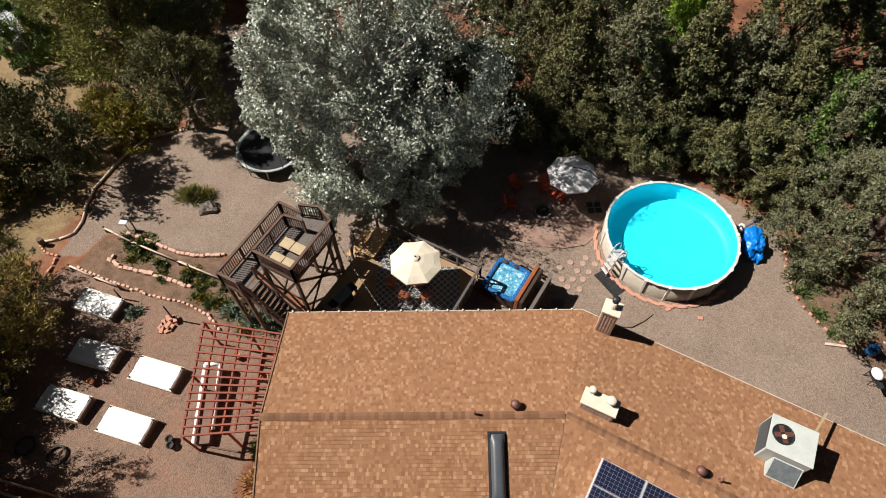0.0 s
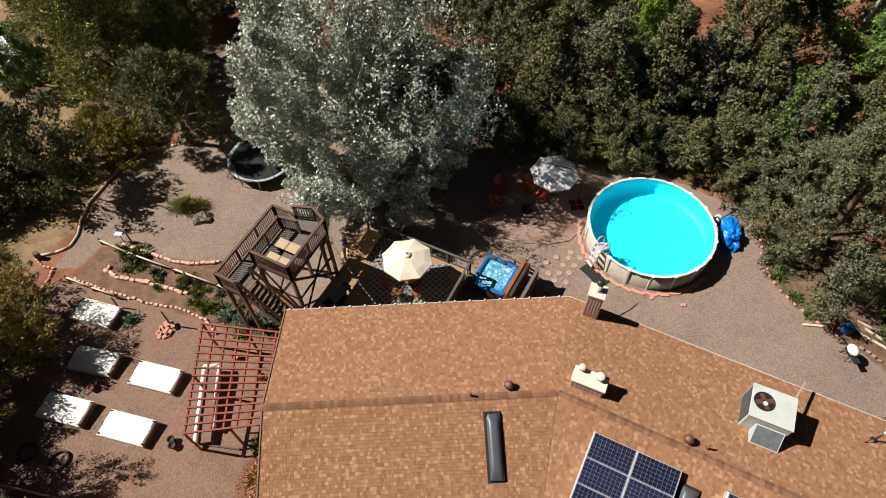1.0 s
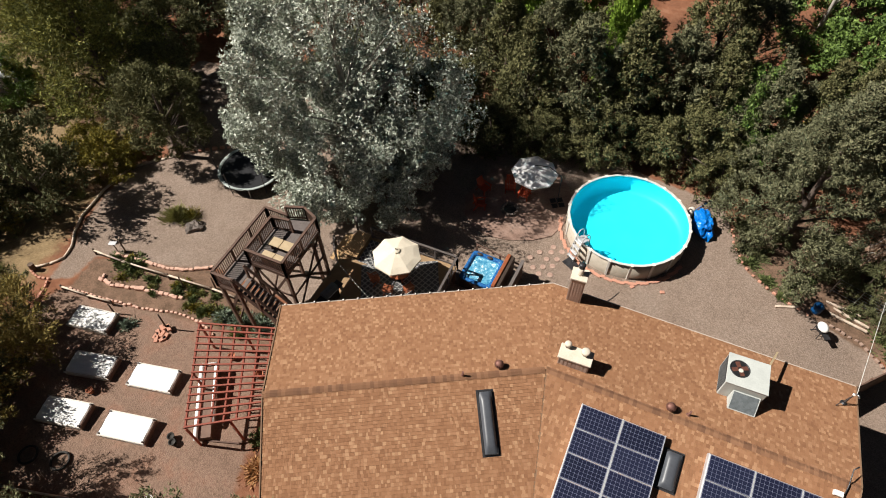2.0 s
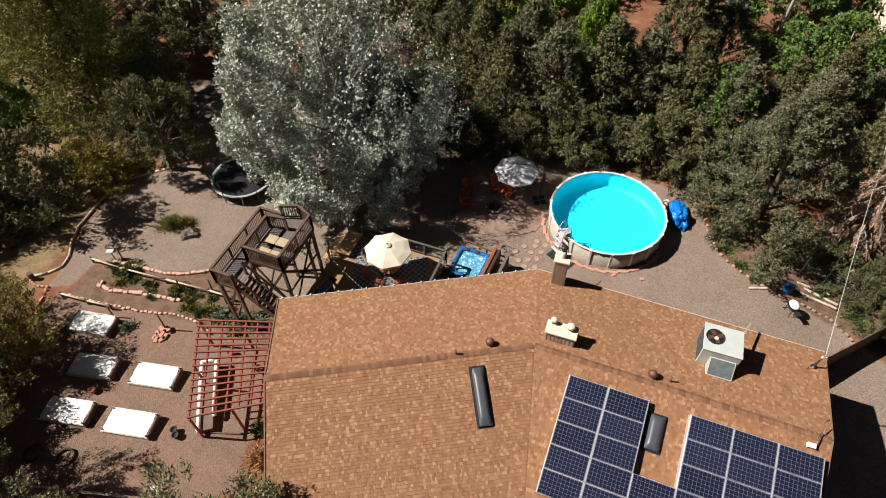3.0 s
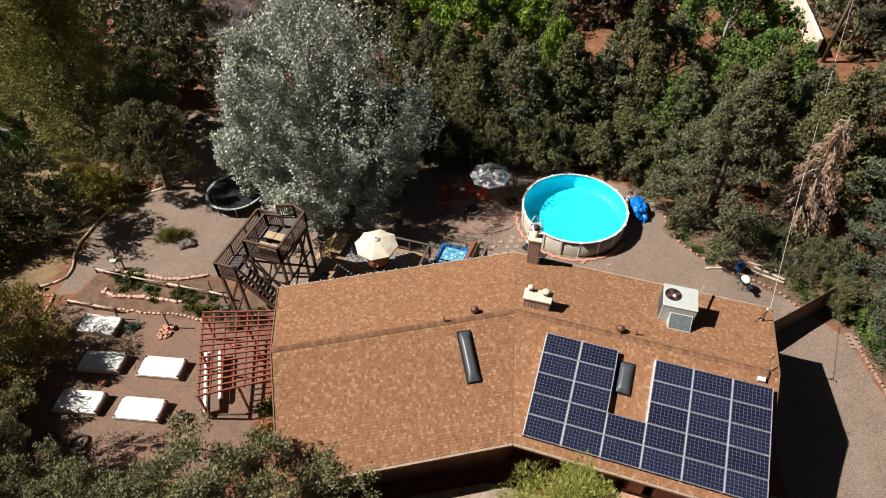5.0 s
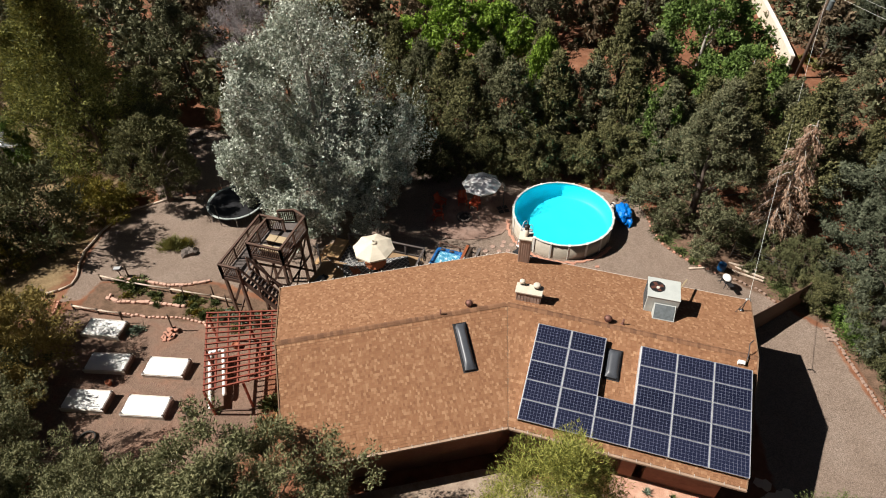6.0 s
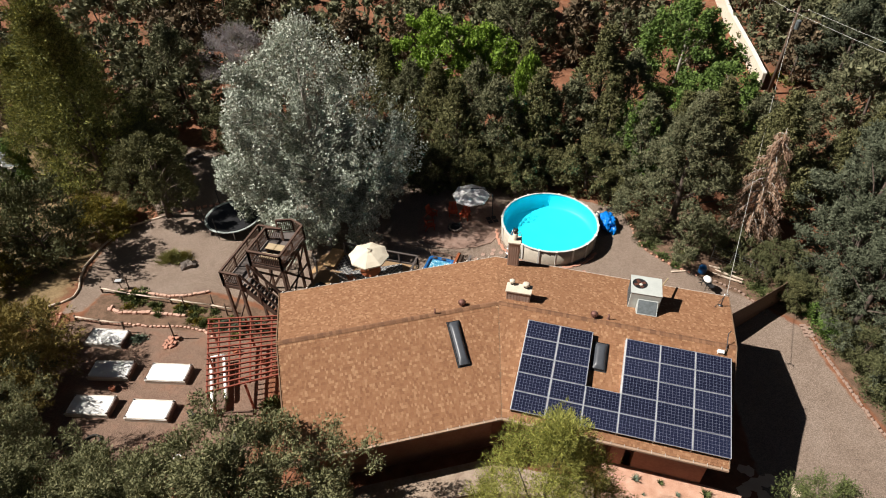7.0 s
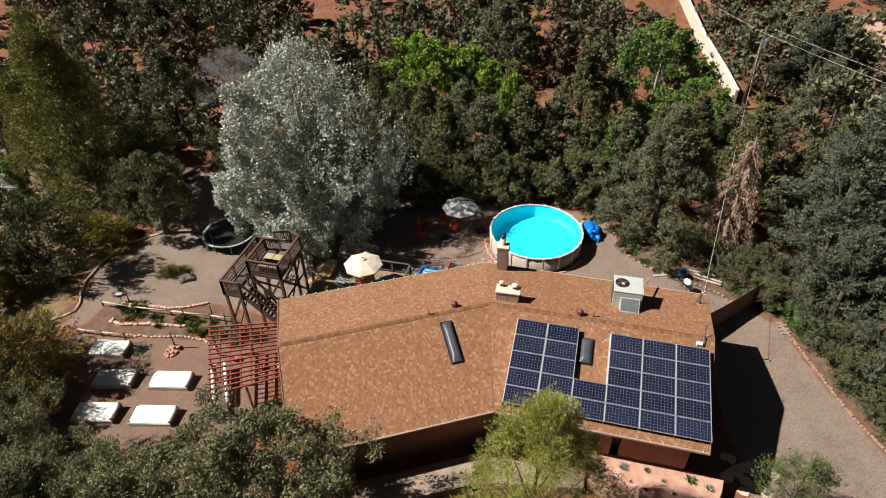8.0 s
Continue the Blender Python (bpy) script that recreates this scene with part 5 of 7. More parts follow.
def deck():
    d = thing("deck", "raised tan wooden deck with railings behind the house", "deck")
    Z = 0.75
    D = [(-14.55, 0.15), (-8.7, 3.15), (-8.7, 7.45), (-15.2, 7.5), (-15.4, 1.0)]
    # floor colour already carries the shade; bench slats and steps keep the tan
    boards(d, D, Z, "deck_floor_shade", along=2)
    part("beam", B((-15.1, 7.3, Z - 0.28, -8.75, 7.44, Z - 0.037)), "wood_dark", d)
    part("beam", B((-15.25, 1.2, Z - 0.28, -15.1, 7.3, Z - 0.037)), "wood_dark", d)
    for x in (-15.1, -13, -11, -8.85):
        part("leg", B((x - 0.07, 7.25, -1.0, x + 0.07, 7.39, Z - 0.28)), "wood_dark", d)
    for x, y in ((-15.2, 1.2), (-15.2, 4.2), (-8.8, 3.4)):
        part("leg", B((x - 0.07, y - 0.07, -1.0, x + 0.07, y + 0.07, Z - 0.04)), "wood_dark", d)
    railing(d, (-14.2, 7.45), (-8.72, 7.45), Z, 0.95, "wood_grey", gap=0)
    railing(d, (-8.72, 7.45), (-8.75, 3.5), Z, 0.95, "wood_grey", gap=0.3)
    railing(d, (-15.4, 5.2), (-16.3, 6.5), (Z, 0.1), 0.95, "wood_grey", gap=0.2)
    railing(d, (-15.3, 7.6), (-16.1, 8.6), (Z, 0.1), 0.95, "wood_grey", gap=0)
    for i in range(3):
        part("step", B((-15.5 - 0.3 * i, 5.4, Z - 0.18 * (i + 1) - 0.04, -15.2 - 0.3 * i, 7.4, Z - 0.18 * (i + 1))), "deck", d)
    for i in range(11):
        part("bench_slat", B((-15.12 + 0.085 * i, 5.5, Z + 0.36, -15.06 + 0.085 * i, 7.35, Z + 0.40)), "deck", d)
    # rugs
    def rug(x, y, w, l, rz, name_label):
        r = thing("rug", name_label, "rug", pose(x, y, Z + 0.004, 0, 0, rz))
        part("mat", B((-w / 2, -l / 2, 0, w / 2, l / 2, 0.012)), "rug", r)
        bm = bmesh.new()
        s = 0.36
        for i in range(-12, 13):
            for sgn in (1, -1):
                pts = []
                x0, x1 = -w / 2, w / 2
                y0, y1 = sgn * x0 + i * s, sgn * x1 + i * s
                lo, hi = -l / 2, l / 2
                ya, yb = max(lo, min(hi, y0)), max(lo, min(hi, y1))
                xa, xb = (ya - i * s) / sgn, (yb - i * s) / sgn
                if abs(xb - xa) > 0.1:
                    beam(bm, (xa, ya, 0.013), (xb, yb, 0.013), 0.05, 0.006)
        part("lattice", bm, "rug_line", r, "pale lattice pattern")
    rug(-11.2, 5.05, 4.4, 3.0, 27, "grey outdoor rug with pale diamond lattice")
    rug(-13.6, 6.4, 1.2, 1.7, 0, "small grey lattice rug by the umbrella")
    # dining set under the umbrella
    tb = thing("patio_table", "round brown wooden patio table under the umbrella", "table", pose(-11.45, 5.5, Z + 0.02))
    part("tabletop", lathe([(0, 0.70), (0.68, 0.70), (0.70, 0.715), (0.68, 0.74), (0, 0.74)], 28), "orange_wood", tb)
    for i in range(4):
        a = radians(45 + 90 * i)
        part("leg", beam(bmesh.new(), (0.5 * math.cos(a), 0.5 * math.sin(a), 0), (0.35 * math.cos(a), 0.35 * math.sin(a), 0.7), 0.06), "orange_wood", tb)
    ch = thing("patio_chair", "reddish brown wooden folding chair by the table", "chair", pose(-11.5, 4.25, Z + 0.02, 0, 0, 100), "chairs round the patio table")
    for i in range(5):
        part("seat_slat", B((-0.24 + 0.1 * i, -0.25, 0.43, -0.16 + 0.1 * i, 0.25, 0.455)), "orange_wood", ch)
    for s in (-0.22, 0.22):
        part("leg", beam(bmesh.new(), (-0.26, s, 0), (0.22, s, 0.45), 0.04), "orange_wood", ch)
        part("leg", beam(bmesh.new(), (0.26, s, 0), (-0.36, s, 0.95), 0.04), "orange_wood", ch)
        part("armrest", B((-0.3, s - 0.03, 0.63, 0.2, s + 0.03, 0.66)), "orange_wood", ch)
    for i in range(4):
        part("back_slat", beam(bmesh.new(), (-0.10 - 0.075 * i, -0.25, 0.55 + 0.11 * i), (-0.10 - 0.075 * i, 0.25, 0.55 + 0.11 * i), 0.025, 0.08), "orange_wood", ch)
    copy_thing(ch, pose(-10.5, 4.75, Z + 0.02, 0, 0, 145))
    copy_thing(ch, pose(-12.5, 4.6, Z + 0.02, 0, 0, 50))
    umbrella("market_umbrella", "cream market umbrella open over the deck table", -11.42, 5.42, Z, 2.15, 2.62, 1.36, "canvas", 8, 12)
    # barbecue on the deck
    q = thing("barbecue", "large barbecue with sky-tinted metal lid on the shaded deck", "barbecue", pose(-14.2, 2.6, Z, 0, 0, 78))
    part("cabinet", B((-0.45, -0.26, 0.06, 0.45, 0.26, 0.82), bevel=0.01), "dark_metal", q)
    bm = bmesh.new()
    prof = [(-0.28, 0.82), (-0.28, 0.98), (-0.16, 1.12), (0.05, 1.15), (0.24, 1.02), (0.28, 0.82)]
    A = [bm.verts.new((-0.46, y, z)) for y, z in prof]
    C = [bm.verts.new((0.46, y, z)) for y, z in prof]
    bm.faces.new(A)
    bm.faces.new(C[::-1])
    for i in range(len(prof)):
        j = (i + 1) % len(prof)
        bm.faces.new((A[i], C[i], C[j], A[j]))
    bmesh.ops.recalc_face_normals(bm, faces=bm.faces[:])
    # the blue-grey stands for sky reflected in the lid
    part("lid", bm, "ac_dark", q, "metal lid with sky reflection put into its blue-grey colour")
    for s in (-1, 1):
        part("side_shelf", B((s * 0.46 if s > 0 else -0.85, -0.24, 0.78, 0.85 if s > 0 else -0.46, 0.24, 0.82)), "dark_metal", q)
    part("handle", tube(bmesh.new(), [(-0.35, -0.33, 0.95), (0.35, -0.33, 0.95)], 0.02, 6), "steel", q)
    return Z


def light_string(a, b, sag, n):
    """Small bulbs along a sagging wire from a to b."""
    A, C = Vector(a), Vector(b)
    t = thing("light_string", "thin string of small pale bulbs over the deck", "string lights")
    pts = [A.lerp(C, i / 14) - Vector((0, 0, sag * 4 * (i / 14) * (1 - i / 14))) for i in range(15)]
    part("wire", tube(bmesh.new(), pts, 0.008, 4), "black", t)
    me = None
    for i in range(n):
        f = (i + 0.5) / n
        p = A.lerp(C, f) - Vector((0, 0, sag * 4 * f * (1 - f) + 0.04))
        if me is None:
            o = part("bulb", lathe([(0, -0.05), (0.03, -0.03), (0.032, 0.0), (0.015, 0.035), (0, 0.035)], 8), "trim", t, "", True)
            me = o.data
        else:
            o = new("bulb", me)
            o.parent = t
        o.location = p


def umbrella(name, label, x, y, z, rim, tip, r, material, ribs, turn, mast=True):
    u = thing(name, label, "umbrella", pose(x, y, z, 0, 0, turn))
    bm = bmesh.new()
    top = bm.verts.new((0, 0, tip))
    rings = []
    for f in (0.35, 0.7, 1.0):
        ring = []
        for i in range(ribs * 4):
            a = 2 * math.pi * i / (ribs * 4)
            k = (i % 4)
            sag = {0: 0, 1: 0.5, 2: 0.75, 3: 0.5}[k]
            seg = math.cos(math.pi / ribs) / math.cos((i % 4) * math.pi / (2 * ribs) - math.pi / ribs)
            rr = r * f * (seg if f == 1 else 1 - 0.02 * sag) * (1 - 0.02 * sag)
            ring.append(bm.verts.new((rr * math.cos(a), rr * math.sin(a), tip + (rim - tip) * f ** 1.25 - 0.035 * sag * f)))
        rings.append(ring)
    n = ribs * 4
    for i in range(n):
        bm.faces.new((top, rings[0][i], rings[0][(i + 1) % n]))
        for A, C in zip(rings, rings[1:]):
            bm.faces.new((A[i], C[i], C[(i + 1) % n], A[(i + 1) % n]))
    edge = rings[-1]
    low = [bm.verts.new(v.co + Vector((0, 0, -0.10))) for v in edge]
    for i in range(n):
        bm.faces.new((edge[i], low[i], low[(i + 1) % n], edge[(i + 1) % n]))
    can = part("canopy", bm, material, u)
    vent = part("vent", lathe([(0.22, tip + 0.0), (0.12, tip + 0.045), (0, tip + 0.08)], ribs), material, can)
    part("finial", lathe([(0.035, tip + 0.06), (0.04, tip + 0.11), (0.015, tip + 0.16), (0, tip + 0.17)], 10), "dark_metal", u)
    for i in range(ribs):
        a = 2 * math.pi * i / ribs
        part("rib", tube(bmesh.new(), [(0.03 * math.cos(a), 0.03 * math.sin(a), tip - 0.03), (r * 0.97 * math.cos(a), r * 0.97 * math.sin(a), rim - 0.02)], 0.012, 5), "wood_dark", u)
    if mast:
        part("pole", tube(bmesh.new(), [(0, 0, 0), (0, 0, tip)], 0.025, 8), "wood_dark", u)
        part("base", lathe([(0.28, 0), (0.28, 0.05), (0.08, 0.09), (0, 0.09)], 20), "dark_metal", u)
    return u


def hot_tub():
    x, y = -7.47, 8.25
    g = G(x, y)
    h = 0.98
    t = thing("hot_tub", "square hot tub with blue shell and bubbling water", "hot tub", pose(x, y, g, 0, 0, -3))
    w, l = 0.98, 1.08
    part("skirt", B((-w, -l, 0, -w + 0.06, l, h - 0.12), (w - 0.06, -l, 0, w, l, h - 0.12), (-w + 0.06, -l, 0, w - 0.06, -l + 0.06, h - 0.12), (-w + 0.06, l - 0.06, 0, w - 0.06, l, h - 0.12)), "tub_dark", t, "dark brown panelled skirt")
    def ring(s, z, k=8):
        out = []
        c = 0.22
        for sx, sy in ((1, 1), (-1, 1), (-1, -1), (1, -1)):
            a0 = math.atan2(sy, sx) - math.pi / 4
            for i in range(k + 1):
                a = a0 + (math.pi / 2) * i / k
                out.append((sx * (w * s - c) + c * math.cos(a), sy * (l * s - c) + c * math.sin(a), z))
        return out
    bm = bmesh.new()
    rings = [[bm.verts.new(p) for p in ring(s, z)] for s, z in ((1.03, h - 0.14), (1.04, h - 0.05), (1.0, h), (0.86, h), (0.80, h - 0.08), (0.74, h - 0.5), (0.5, h - 0.6))]
    for A, C in zip(rings, rings[1:]):
        for i in range(len(A)):
            bm.faces.new((A[i], A[(i + 1) % len(A)], C[(i + 1) % len(A)], C[i]))
    bm.faces.new(rings[-1])
    bmesh.ops.recalc_face_normals(bm, faces=bm.faces[:])
    part("shell", bm, "tub", t, "marbled blue acrylic shell", True)
    bm = bmesh.new()
    pools = []
    for f in (0.79, 0.7, 0.6, 0.5, 0.4, 0.3, 0.2):
        pools.append([bm.verts.new((px * f / 0.79, py * f / 0.79, h - 0.13 + 0.035 * noise.noise((px * f * 6, py * f * 6, 3)))) for px, py, pz in ring(0.79, 0)])
    for A, C in zip(pools, pools[1:]):
        for i in range(len(A)):
            bm.faces.new((A[i], A[(i + 1) % len(A)], C[(i + 1) % len(A)], C[i]))
    bm.faces.new(pools[-1])
    bmesh.ops.recalc_face_normals(bm, faces=bm.faces[:])
    part("water", bm, "foam", t, "churning white and light blue water", True)
    for a0 in (0.55, -0.1):
        bm = bmesh.new()
        bmesh.ops.create_icosphere(bm, subdivisions=2, radius=1.0)
        for v in bm.verts:
            v.co = Vector((v.co.x * 0.2, v.co.y * 0.1, v.co.z * 0.045))
        part("head_rest", bm, "tub_dark", t, "dark padded head rest", True).location = (-a0, l * 0.86, h + 0.0)
    part("pillow_step", B((-1.5, -1.05, 0, -1.05, -0.2, 0.32), bevel=0.03), "wood_grey", t)
    c = thing("tub_cover", "folded hot tub cover with orange-brown edge standing upright", "cover", pose(-6.36, 8.1, g, 0, 0, -3))
    part("panel", B((0.0, -1.25, 0.72, 0.22, 1.22, 1.78), bevel=0.03), "orange_wood", c, "orange-brown padded cover edge")
    part("panel", B((0.24, -1.22, 0.60, 0.46, 1.2, 1.70), bevel=0.03), "tub_dark", c)
    for s in (-1.1, 1.1):
        part("bracket", beam(bmesh.new(), (-0.1, s, 0.5), (0.2, s, 0.8), 0.05), "dark_metal", c)
        part("leg", B((0.2, s - 0.04, 0.0, 0.28, s + 0.04, 0.75)), "dark_metal", c)
    s = thing("privacy_screen", "dark slatted wooden screen beside the hot tub", "screen", pose(-5.4, 7.9, g, 0, 0, -3))
    for yy in (-1.2, 0, 1.2):
        part("post", B((-0.06, yy - 0.06, 0, 0.06, yy + 0.06, 1.75)), "wood_dark", s)
    for i in range(9):
        part("slat", B((-0.03, -1.25, 0.2 + 0.17 * i, 0.03, 1.25, 0.33 + 0.17 * i)), "wood_dark", s)
    part("cap_rail", B((-0.09, -1.3, 1.75, 0.09, 1.3, 1.80)), "wood_grey", s)
    part("rail", beam(bmesh.new(), (-3.1, 1.62, 1.2), (0, 1.3, 1.2), 0.09, 0.05), "wood_dark", s)
    for xx in (-3.0, -1.5):
        part("post", B((xx - 0.05, 1.5, 0, xx + 0.05, 1.6, 1.2)), "wood_dark", s)
    st = thing("box_step", "small grey wooden step box on the gravel", "step", pose(-4.45, 8.55, G(-4.45, 8.55), 0, 0, 25))
    for i in range(4):
        part("slat", B((-0.3 + 0.15 * i, -0.3, 0.22, -0.17 + 0.15 * i, 0.3, 0.25)), "wood_grey", st)
    part("frame", B((-0.28, -0.28, 0, 0.27, 0.28, 0.22)), "wood_grey", st)


tower()
deck()
hot_tub()
light_string((-15.2, 4.3, 3.3), (-10.9, 1.85, 3.8), 0.3, 16)


# ---- patio by the pool ----
def on(x, y, dz=0.0, rz=0.0):
    return pose(x, y, G(x, y) + dz, 0, 0, rz)


def patio_things():
    P = [(-10.9, 14.0), (-10.4, 12.6), (-9.5, 11.75), (-8.2, 11.45), (-7.0, 11.6), (-5.6, 12.2), (-4.6, 13.0), (-4.2, 14.2), (-4.1, 15.3), (-4.4, 16.8), (-5.2, 18.0), (-8.0, 18.6), (-10.2, 17.0)]
    o = part("patio", prism(P, -0.95, -0.70), "patio")
    tagged(o, "dusty brown concrete patio under the trees", "patio", kind="structure")
    rnd = random.Random(8)
    for x, y in ((-4.9, 10.23), (-4.36, 10.51), (-3.85, 10.79), (-4.43, 9.93), (-3.79, 10.11), (-4.34, 11.16), (-3.75, 11.39), (-4.24, 11.77), (-3.63, 12.06), (-4.24, 12.21), (-5.3, 10.9), (-4.9, 11.5)):
        b = lathe([(0.17, -0.02), (0.175, 0.02), (0.15, 0.032), (0, 0.034)], 12)
        s = part("stepping_stone", b, "paver")
        s.matrix_basis = on(x, y, 0, rnd.uniform(0, 90))
        tagged(s, "round pinkish stepping stone set in gravel", "stepping stone", "stepping stones")
    m = part("door_mat", B((-0.85, -0.45, 0, 0.85, 0.45, 0.015)), "dark_metal")
    m.matrix_basis = on(-2.45, 11.32, 0.02, -28)
    tagged(m, "dark grey rubber mat at the pool ladder", "mat")
    # cantilever umbrella
    z = G(-6.9, 15.7)
    u = umbrella("cantilever_umbrella", "white cantilever umbrella over the shaded patio", -6.9, 15.75, z, 2.25, 2.72, 1.5, "canvas_white", 8, 12, mast=False)
    part("arm", tube(bmesh.new(), [(0, 0, 2.85), (0.9, -0.1, 2.95), (1.65, -0.25, 2.45)], 0.03, 8), "dark_metal", u)
    part("pole", tube(bmesh.new(), [(1.75, -0.3, 0), (1.72, -0.28, 2.2), (1.65, -0.25, 2.5)], 0.035, 8), "dark_metal", u)
    part("hanger", tube(bmesh.new(), [(0, 0, 2.7), (0, 0, 2.88)], 0.02, 6), "dark_metal", u)
    for i in range(4):
        b = part("base_weight", B((0.04, 0.04, 0, 0.42, 0.42, 0.08), bevel=0.03), "black", u)
        b.matrix_basis = pose(1.75, -0.3, 0, 0, 0, 90 * i + 20)
    # fire pit
    fp = thing("fire_pit", "round stone ring fire pit on the patio", "fire pit", pose(-7.75, 14.0, -0.70))
    for i in range(12):
        a = 2 * math.pi * i / 12
        s = part("stone", B((-0.11, -0.09, 0, 0.11, 0.09, 0.2), bevel=0.02), "rock", fp)
        s.matrix_basis = pose(0.5 * math.cos(a), 0.5 * math.sin(a), 0, 0, 0, math.degrees(a) + 90)
    part("ash", lathe([(0, 0.03), (0.42, 0.03)], 16), "rubber", fp)
    # red chairs
    c = thing("garden_chair", "rust red slatted garden chair on the patio", "chair", pose(-9.9, 14.9, -0.70, 0, 0, -20), "red garden chairs")
    for i in range(5):
        part("seat_slat", B((-0.28, -0.28 + 0.115 * i, 0.33, 0.28, -0.18 + 0.115 * i, 0.36)), "red_chair", c)
        part("back_slat", beam(bmesh.new(), (-0.26, -0.23 + 0.115 * i, 0.34), (-0.52, -0.23 + 0.115 * i, 1.0), 0.09, 0.025, Vector((1, 0, 0))), "red_chair", c)
    for s in (-0.31, 0.31):
        part("leg", B((0.2, s - 0.03, 0, 0.28, s + 0.03, 0.55)), "red_chair", c)
        part("leg", beam(bmesh.new(), (-0.5, s, 0), (-0.2, s, 0.55), 0.06), "red_chair", c)
        part("armrest", B((-0.42, s - 0.06, 0.55, 0.34, s + 0.06, 0.58)), "red_chair", c)
    for x, y, r in ((-9.6, 13.5, 25), (-8.35, 15.6, -70), (-7.3, 15.4, -95)):
        copy_thing(c, pose(x, y, -0.70, 0, 0, r))
    # pool cover, pump
    bm = bmesh.new()
    bmesh.ops.create_icosphere(bm, subdivisions=4, radius=1.0)
    for v in bm.verts:
        k = 0.85 + 0.45 * noise.noise(v.co * 1.4) + 0.16 * noise.noise(v.co * 4.2) + 0.05 * noise.noise(v.co * 11)
        v.co = Vector((v.co.x * k * 0.78, v.co.y * k * 1.15, max(-0.02, v.co.z * k * 0.7 + 0.34)))
    t = part("pool_cover", bm, "tarp")
    t.matrix_basis = on(3.95, 17.35, 0, 15)
    tagged(t, "crumpled bright blue pool cover heaped by the pool", "pool cover")
    p = thing("pool_pump", "grey pool pump and filter with hoses", "pump", on(3.0, 18.15, 0, 30))
    part("tank", lathe([(0.0, 0.72), (0.12, 0.70), (0.22, 0.58), (0.24, 0.2), (0.2, 0.05), (0, 0.05)], 16), "white_box", p, "", True)
    part("motor", tube(bmesh.new(), [(0.25, 0, 0.2), (0.75, 0, 0.2)], 0.12, 10), "dark_metal", p, "", True)
    part("base", B((-0.3, -0.25, 0, 0.8, 0.25, 0.05)), "dark_metal", p)
    part("hose", tube(bmesh.new(), [(0, 0, 0.6), (-0.3, -0.2, 0.9), (-0.55, -0.45, 1.0), (-0.7, -0.7, 0.95)], 0.04, 8), "dark_metal", p, "", True)
    q = part("skimmer_pole", tube(bmesh.new(), [(0, 0, 0.04), (1.2, 1.9, 0.05)], 0.02, 6), "tarp")
    q.matrix_basis = on(3.2, 18.6)
    tagged(q, "blue skimmer pole lying on the gravel", "pole")
    h = part("garden_hose", tube(bmesh.new(), [(0, 0, 0.03), (0.5, 0.25, 0.03), (0.95, 0.9, 0.03), (1.25, 1.5, 0.03)], 0.02, 6), "dark_metal", smooth=True)
    h.matrix_basis = on(-0.95, 9.0)
    tagged(h, "dark garden hose lying on the gravel", "hose")


patio_things()


